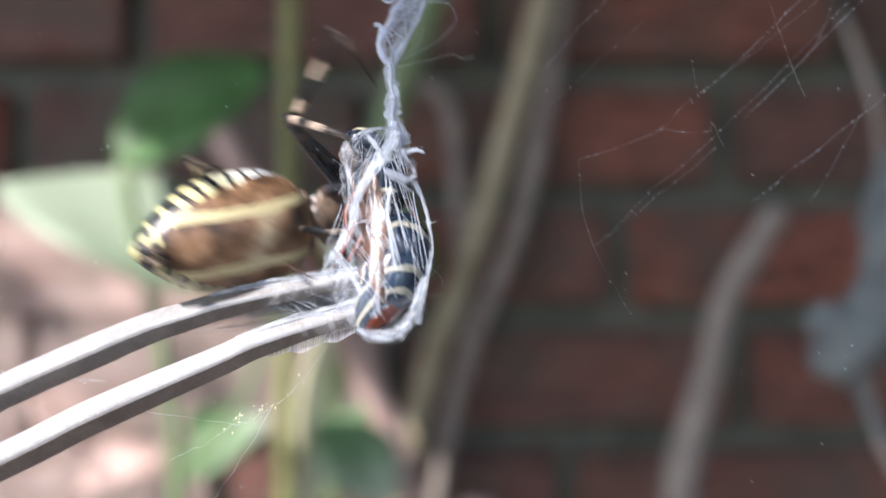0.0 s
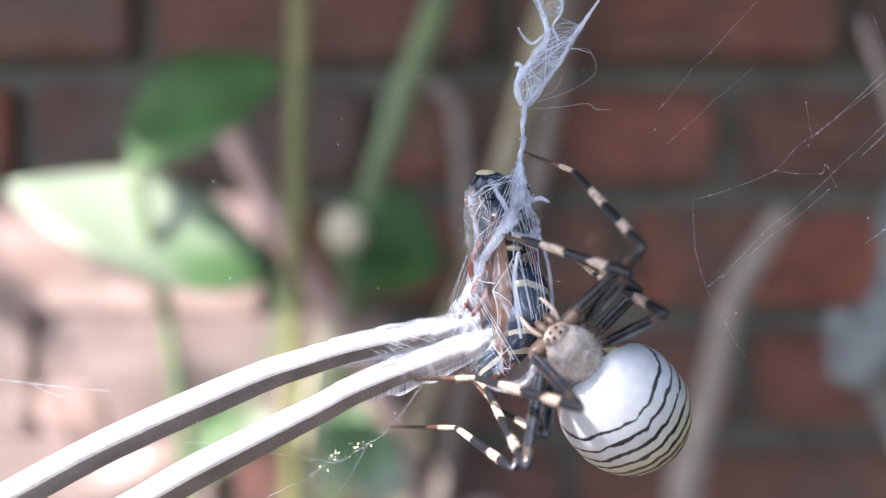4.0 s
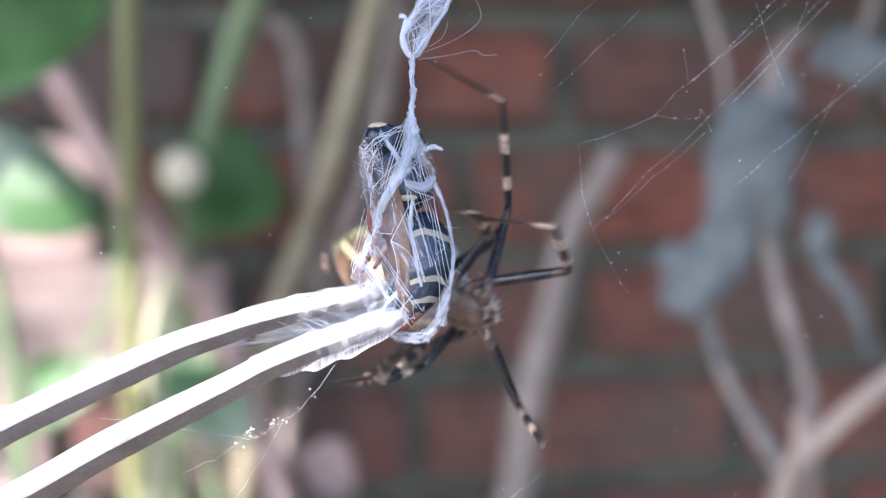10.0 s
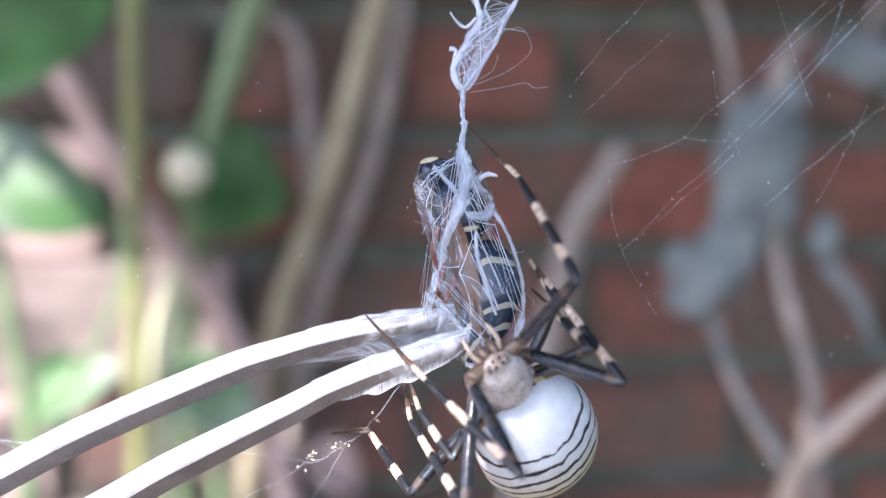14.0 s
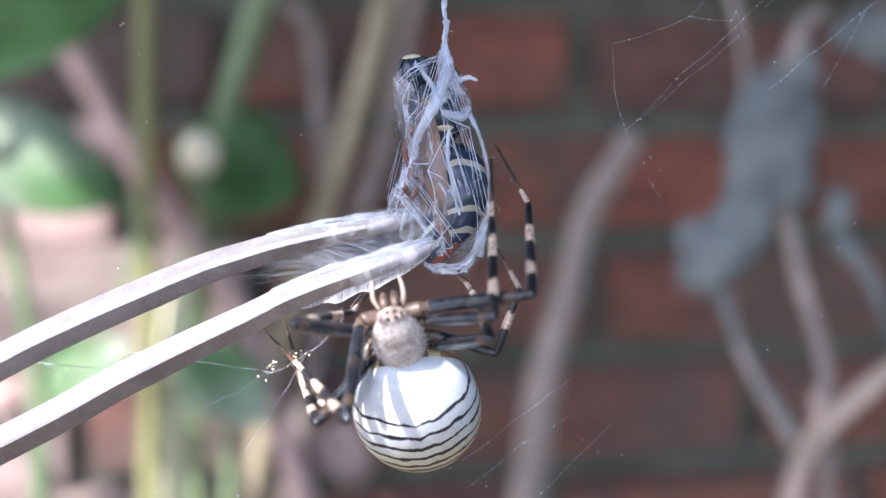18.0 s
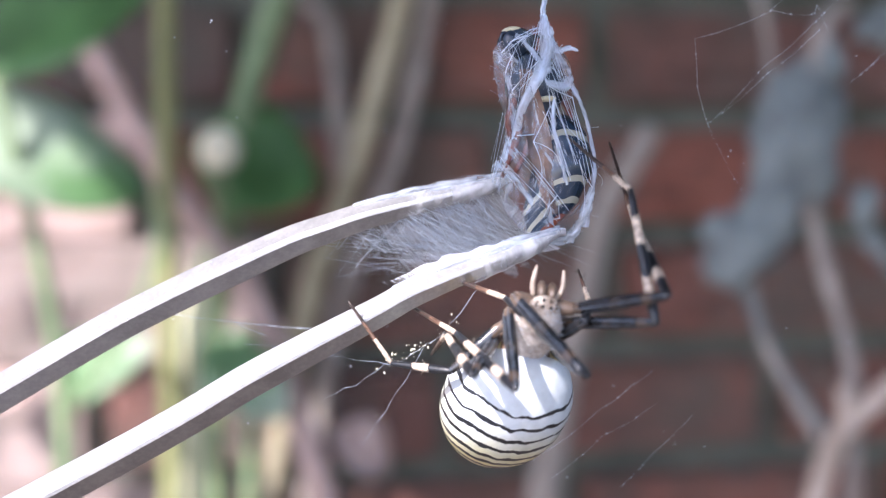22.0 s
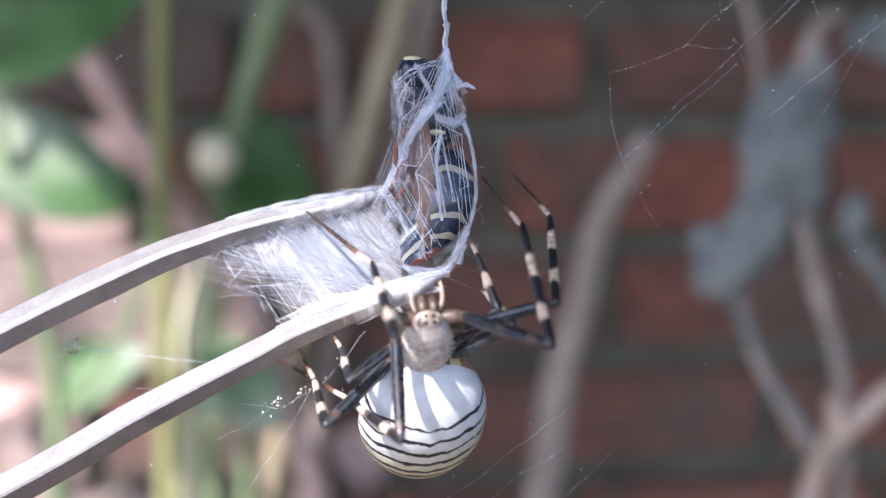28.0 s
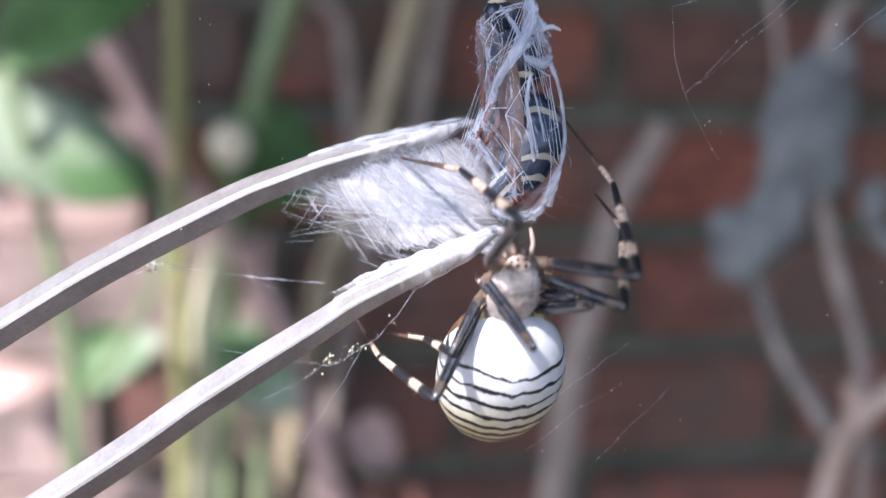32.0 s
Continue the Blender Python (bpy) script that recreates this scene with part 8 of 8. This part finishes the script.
    limb(legs["left", 2], [
        (0, (-2.22, 6.98, -0.25), (-2.11, 4.03, -6.17), (-1.73, 1.76, -12.78)),
        (.3, (-4.01, 10.1, 2.91), (-3.34, 6.99, -2.88), (-3.8, 2.2, -7.96)),
        (.6, (-3.35, 8.74, 4.04), (-3.55, 6.15, -2.03), (-4.56, 1.71, -7.35)),
        (1, (-2.03, 11.14, 2.66), (-3.75, 6.42, -1.62), (-5.59, 3.94, -7.9)),
        (1.5, (-4.44, 9.21, 3.24), (-3.78, 9.33, -3.33), (-2.72, 7.2, -9.91)),
        (2, (-3.88, 10.6, 2.51), (-3.37, 6.78, -2.85), (-3.49, 4.93, -9.6)),
        (2.4, (-5.07, 3.4, 1.69), (-5.4, 1.71, -4.68), (-3.28, -4.95, -5.04)),
        (2.57, (-4.85, 4.15, 2.68), (-6.41, 1.23, -3.03), (-5.7, 7.77, -.64)),
        (2.72, (-6.61, 9.1, -.44), (-1.73, 7.19, -4.45), (.45, 1.25, -7.44)),
        (3, (-3.25, 6.73, 2.21), (-0.27, 2.31, -1.68), (-1.95, 8.63, 0.80)),
        (4, (-5.26, 7.53, 3.2), (-4.46, 5.79, -3.12), (-4.95, 2.48, -9.27)),
        (6.5, (-2.23, 6.18, 4.61), (-3.83, 6.08, -1.79), (-8.43, 6.65, -7.03)),
        (7, (-1.78, 7.43, 4.66), (-5.43, 10.41, .04), (-12.12, 9.3, 1.75)),
        (7.35, (3.26, 9.46, -2.29), (.01, 12.23, -7.32), (2.92, 9.03, -1.82)),
        (7.5, (-6.23, 8.73, 1.44), (-3.84, 8.4, -4.7), (-.67, 9.11, -10.9)),
        (8, (-2.16, 11.86, -1.50), (-0.78, 6.02, -4.27), (-1.00, 0.15, -8.06)),
        (8.5, (-4.81, 7.35, 3.59), (-6.21, 4.34, -2.12), (-9.63, 3.61, -8.18)),
        (9, (-2.2, 8.17, 4.5), (-2.85, 7.58, -2.04), (-4.92, 8.45, -8.68)),
        (9.5, (-3.96, 4.63, 3.61), (-4.84, 2.54, -2.59), (-7.21, -3.62, -4.92)),
        (9.7, (-5.97, 3.67, .22), (-2.35, -1.13, 2.94), (-2.65, 2.56, -3)),
        (9.92, (-3.63, 2.34, 1.65), (-5.29, -3.83, -.02), (-3.55, -7.11, -5.95)),
        (10, (-3.74, 3.30, -0.31), (-2.47, 5.08, -6.55), (1.11, 7.30, -12.14)),
        (10.5, (-5.33, 5.56, 2.98), (-6.4, 3.56, -3.22), (-7.8, .75, -9.48)),
        (11, (-4.93, 5.77, 3.39), (-6.48, 3.89, -2.74), (-8.65, 3.64, -9.39)),
        (12, (-4.88, 5.03, 3.18), (-6.02, 2.99, -2.99), (-8.75, 2.77, -9.44)),
        (13, (-5.14, 6.29, 3.32), (-6.95, 3.8, -2.52), (-7.94, 2.86, -9.38)),
        (14, (-5.14, 5.98, 3.26), (-4.85, 4.07, -3.05), (-3.57, -.18, -8.46)),
        (15, (-5.12, 5.52, 3.16), (-5.78, 1.67, -2.16), (-6.75, -1.67, -8.23)),
        (15.5, (-4.93, 6.3, 3.49), (-5.62, 3.04, -2.21), (-6.52, -.18, -8.35)),
        (18, (-4.04, 11.45, 1.04), (-2.07, 6.31, -2.6), (-1.42, 1.37, -7.52)),
        (19, (-4.26, 11.42, .78), (-2.28, 6.17, -2.68), (-1.36, 1.2, -7.53)),
        (20, (-1.57, 6.62, 4.69), (-2.91, 2.06, .12), (-6.7, -2.61, -3.47)),
        (22, (-1.29, 8.38, 4.48), (-3.58, 4.76, -.54), (-6.81, .75, -5.28)),
        (23, (-.28, 8.2, 4.4), (-1.47, 5.11, -1.31), (-4.52, .98, -6.08)),
        (24, (-.15, 7.99, 4.41), (-1.6, 4.88, -1.22), (-4.09, .82, -6.36)),
        (25, (.57, 7.6, 4.25), (-1.53, 6.29, -1.87), (-4.36, 1.22, -5.78)),
        (26, (.55, 5.89, 4.22), (-.63, 3.77, -1.91), (-.38, -1.4, -6.62)),
        (28.5, (-2.31, 6.69, 4.64), (-4.36, 1.95, .53), (-8.96, -.6, -4.08)),
        (29, (-2.52, 6.91, 4.61), (-4.76, 2.61, .13), (-9.27, .31, -4.7)),
        (30, (-1.81, 6.57, 4.68), (-3.9, 1.99, .41), (-8.78, -.43, -3.98)),
        (31, (-.75, 7.43, 4.62), (-1.6, 5.66, -1.68), (-.74, .77, -6.62)),
        (32, (-.2, 8.23, 4.37), (-1.42, 5.71, -1.61), (-.42, .88, -6.57)),
    ])
    limb(legs["left", 3], [
        (0, (-0.49, 6.08, -2.24), (0.86, 5.25, -5.25), (2.03, 4.60, -8.80)),
        (.3, (-1.25, 8.12, 1.47), (-1.47, 6.29, -1.38), (-1.8, 3.99, -4.39)),
        (.6, (-2.43, 8.24, 1.16), (-2.75, 5.99, -1.37), (-3.5, 3.34, -3.99)),
        (1, (-2.55, 8.43, .83), (-3.32, 5.72, -1.08), (-4.66, 3.64, -3.96)),
        (1.5, (-3.39, 5.56, 1.92), (-4.18, 5.97, -1.36), (-7.8, 7.14, -1.48)),
        (2, (-4.15, 6.41, 1.11), (-6.57, 6.12, -1.25), (-10.19, 4.96, -1.07)),
        (2.4, (-4.01, 3.72, -2.06), (-5.21, .98, -3.68), (-5.14, -1.92, -1.22)),
        (2.57, (-3.2, 6.11, 2.02), (-4.6, 7.35, -.82), (-4.52, 5.15, -3.92)),
        (2.72, (-4.63, 4.61, -1.68), (-4.01, 3.17, -4.69), (-3.43, .68, -7.5)),
        (3, (-3.96, 6.67, -0.24), (-6.37, 7.22, -2.58), (-6.20, 8.87, -6.00)),
        (4, (-3.73, 5.9, 1.65), (-4.62, 5.7, -1.62), (-4.85, 4.94, -5.34)),
        (6.5, (-3.97, 3.37, -.78), (-4.17, 4.12, -4.09), (-4.08, 5.2, -.45)),
        (7, (-2.93, 5.31, 2.16), (-5.62, 5.17, .08), (-6.44, 7.16, -3.06)),
        (7.35, (1.35, 6.51, .77), (-1.47, 6.87, -1.1), (-3.73, 7.46, -4.09)),
        (7.5, (-4.82, 6.19, -1.45), (-3.52, 5.85, -4.57), (-3.31, 4.34, -8.05)),
        (8, (-2.99, 7.95, -1.79), (-2.90, 5.54, -4.19), (-3.28, 4.73, -7.89)),
        (8.5, (-4.52, 4.6, .21), (-4.23, 3.35, -2.94), (-5.25, 6.89, -2.01)),
        (9, (-3.37, 3.13, .31), (-3.85, 3.76, -2.99), (-4.48, 3.46, -6.73)),
        (9.5, (-4.03, 3.53, -1.57), (-4.56, .71, -3.4), (-4.5, .57, -7.19)),
        (9.7, (-3.5, 3.49, -2.53), (-5.08, 1.15, -4.43), (-3.77, -2.24, -5.53)),
        (9.92, (-1.79, 2.96, 1.09), (-2, 1.02, -1.7), (-1.6, .31, -5.41)),
        (10, (-2.30, 5.81, -3.44), (-1.89, 6.08, -6.81), (0.45, 6.55, -9.77)),
        (10.5, (-4.86, 5.25, -1.21), (-6.99, 5.96, -3.76), (-7.8, 5.81, -7.47)),
        (11, (-4.24, 6.23, 1.05), (-4.25, 4.67, -1.97), (-4.48, 3.01, -5.38)),
        (12, (-4.4, 6.16, .81), (-4.28, 5.5, -2.52), (-4.72, 3.72, -5.85)),
        (13, (-4.39, 6.24, .8), (-4.1, 4.73, -2.23), (-4.2, 3.53, -5.83)),
        (14, (-4.28, 6.11, 1.01), (-4.19, 5.7, -2.36), (-3.66, 3.46, -5.39)),
        (15, (-2.94, 7.46, 1.62), (-4.3, 4.96, -.23), (-4.11, 3.78, -3.84)),
        (15.5, (-4.48, 6.18, .67), (-4.1, 5.33, -2.6), (-2.36, 3.24, -5.26)),
        (18, (-3.4, 3.96, 1.32), (-5.46, 2.2, -.74), (-6.37, .83, -4.16)),
        (19, (-3.24, 4.5, 1.77), (-5.6, 2.98, -.15), (-6.63, 1.75, -3.59)),
        (20, (-3.66, 5.94, 1.71), (-4.63, 4.86, -1.37), (-5.98, 2.3, -3.82)),
        (22, (-3.49, 3.75, 1.04), (-6.3, 2.07, .11), (-9.03, 3.59, -2.04)),
        (23, (-4.14, 5.59, 1.24), (-4.98, 3.78, -1.52), (-6.02, 1.38, -4.28)),
        (24, (-3.52, 6.73, 1.64), (-4.25, 5.16, -1.29), (-4.88, 2.49, -3.91)),
        (25, (-1.76, 6.19, 2.46), (-2.85, 5.67, -.72), (-4.69, 3.97, -3.57)),
        (26, (-2.33, 5.52, 2.39), (-4.26, 4.9, -.34), (-5.72, 3.25, -3.44)),
        (28.5, (-4.12, 6.69, 1.03), (-4.07, 4.8, -1.8), (-4.15, 2.01, -4.38)),
        (29, (-4.53, 6.55, .4), (-4.32, 4.65, -2.41), (-4.4, 1.79, -4.92)),
        (30, (-3.83, 5.55, 1.57), (-4.56, 4.24, -1.49), (-5.09, 1.51, -4.08)),
        (31, (-3.25, 3.54, 1.05), (-4.96, 1.25, -.79), (-7.05, -.45, -3.46)),
        (32, (-3.15, 4.68, 1.89), (-4.04, 2.59, -.64), (-5.63, .07, -3)),
    ])
    limb(legs["left", 4], [
        (0, (-1.71, 4.83, 1.42), (-2.02, 1.39, -3.00), (-1.52, 0.96, -9.15)),
        (.3, (-5.91, 7.31, 1.18), (-7.55, 5.44, -3.84), (-11.96, 5.23, -8.19)),
        (.6, (-6.21, 7.23, .5), (-7.96, 5.41, -4.5), (-11.26, 3.18, -9.25)),
        (1, (-3.51, 7.94, 3.07), (-5.76, 5.8, -1.58), (-8.85, 5.3, -6.94)),
        (1.5, (-5, .22, -.3), (-5.63, .77, -5.84), (-5.09, 3.06, -.11)),
        (2, (-4.54, 1.46, 2.64), (-4.21, -1.94, -1.79), (-3.48, -3.97, -7.61)),
        (2.4, (-4.15, .41, 1.78), (-5.86, .01, -3.54), (-6.49, 2.5, -9.19)),
        (2.57, (-2.94, 8.88, 2.34), (-4.86, 5.66, -1.82), (-4.57, 2.17, -6.93)),
        (2.72, (-2.35, 5.74, 4.51), (-.72, .93, 2.16), (.3, -4.76, -.08)),
        (3, (-5.07, 8.83, 1.96), (-4.45, 4.58, -1.63), (-6.21, 0.79, -6.22)),
        (4, (-5.9, 6.4, 2.02), (-7.03, 4.99, -3.28), (-10.3, 3.11, -8.2)),
        (6.5, (-4.38, .2, 1.14), (-5.02, 2.21, -4.05), (-5.11, 2.33, 2.15)),
        (7, (-5.15, .51, .42), (-6.3, 2.8, -4.56), (-7.3, .66, 1.17)),
        (7.35, (.61, .64, 2.51), (-4.08, -2.12, 3.8), (-7.32, -3.97, -1.15)),
        (7.5, (-5.96, 6.08, 2.12), (-4.13, 5.57, -3.15), (.26, 5.36, -7.52)),
        (8, (-4.32, 9.36, -1.96), (-3.65, 4.88, -5.26), (-3.55, -0.02, -9.06)),
        (8.5, (-4.33, 6.98, 3.28), (-6.06, 4.37, -1.36), (-9.12, 3.08, -6.6)),
        (9, (-4.38, .75, 2.04), (-4.2, 1.04, -3.55), (-3.51, .71, -9.7)),
        (9.5, (-3.29, -.52, -2.47), (-3.93, -2.34, -7.73), (-3.95, -5.5, -2.39)),
        (9.7, (-2.86, .57, -4.6), (-4.03, -4.72, -3.18), (-4.73, -2.49, -8.92)),
        (9.92, (-2.97, -.02, 1.98), (-3.34, -4.81, -.9), (-3.49, -7.6, -6.43)),
        (10, (-4.28, 1.75, -2.04), (-2.99, 3.71, -7.13), (0.51, 6.25, -11.57)),
        (10.5, (-3.43, 8.19, 2.89), (-2.87, 4.6, -1.37), (-3.34, .11, -5.62)),
        (11, (-5.17, 6.02, 3.06), (-5.55, 4.21, -2.22), (-4.89, 1.62, -7.82)),
        (12, (-5.19, 5.39, 3.23), (-5.89, 4.43, -2.24), (-4.61, 2.12, -7.85)),
        (13, (-5.61, 6.08, 2.59), (-5.81, 4.75, -2.85), (-4.33, 1.94, -8.18)),
        (14, (-6.91, 3.27, -.23), (-6.99, 1.47, -5.53), (-8.21, 7.16, -3.38)),
        (15, (-3.56, 5.01, 4.29), (-5.28, 2.38, -.35), (-6.52, -1.24, -5.22)),
        (15.5, (-4.2, 6.24, 3.71), (-5.09, 4.48, -1.53), (-4.98, 1.67, -7.06)),
        (18, (-4.23, 6.86, 3.41), (-5.34, 3.19, -.67), (-6.53, 1.41, -6.49)),
        (19, (-4.03, 7.37, 3.23), (-5.75, 4.2, -1.06), (-6.55, 1.64, -6.65)),
        (20, (-2.59, 6.02, 4.39), (-5, 2.62, .66), (-6.9, .16, -4.71)),
        (22, (-3.1, 7.51, 3.58), (-3.98, 4.14, -.81), (-3.88, -1.5, -3.37)),
        (23, (-4.1, 3.81, 4.01), (-6.46, 1.46, -.5), (-7.29, -2.47, -5.22)),
        (24, (-4.5, 4.4, 3.82), (-6.63, 2.16, -.85), (-8.44, 1.39, -6.73)),
        (25, (-4.02, 3.77, 4.04), (-6.97, 1.74, -.27), (-8.11, -1.96, -5.1)),
        (26, (-4.29, 2.67, 3.57), (-7.84, 1.16, -.49), (-9.01, -2.55, -5.31)),
        (28.5, (-5.11, 6.4, 2.96), (-4.96, 2.8, -1.32), (-5.9, -1.22, -5.95)),
        (29, (-5.62, 5.7, 2.72), (-5.54, 2.58, -1.93), (-6.05, -1.3, -6.74)),
        (30, (-5.63, 3.9, 2.82), (-5.6, .87, -1.88), (-8.6, 5.78, .43)),
        (31, (-5.12, 3.91, 3.32), (-6.42, 1.49, -1.56), (-7.03, -2.35, -6.38)),
        (32, (-4.15, 3.91, 3.99), (-6.32, 1.36, -.49), (-7.06, -1.98, -5.66)),
    ])


motions()
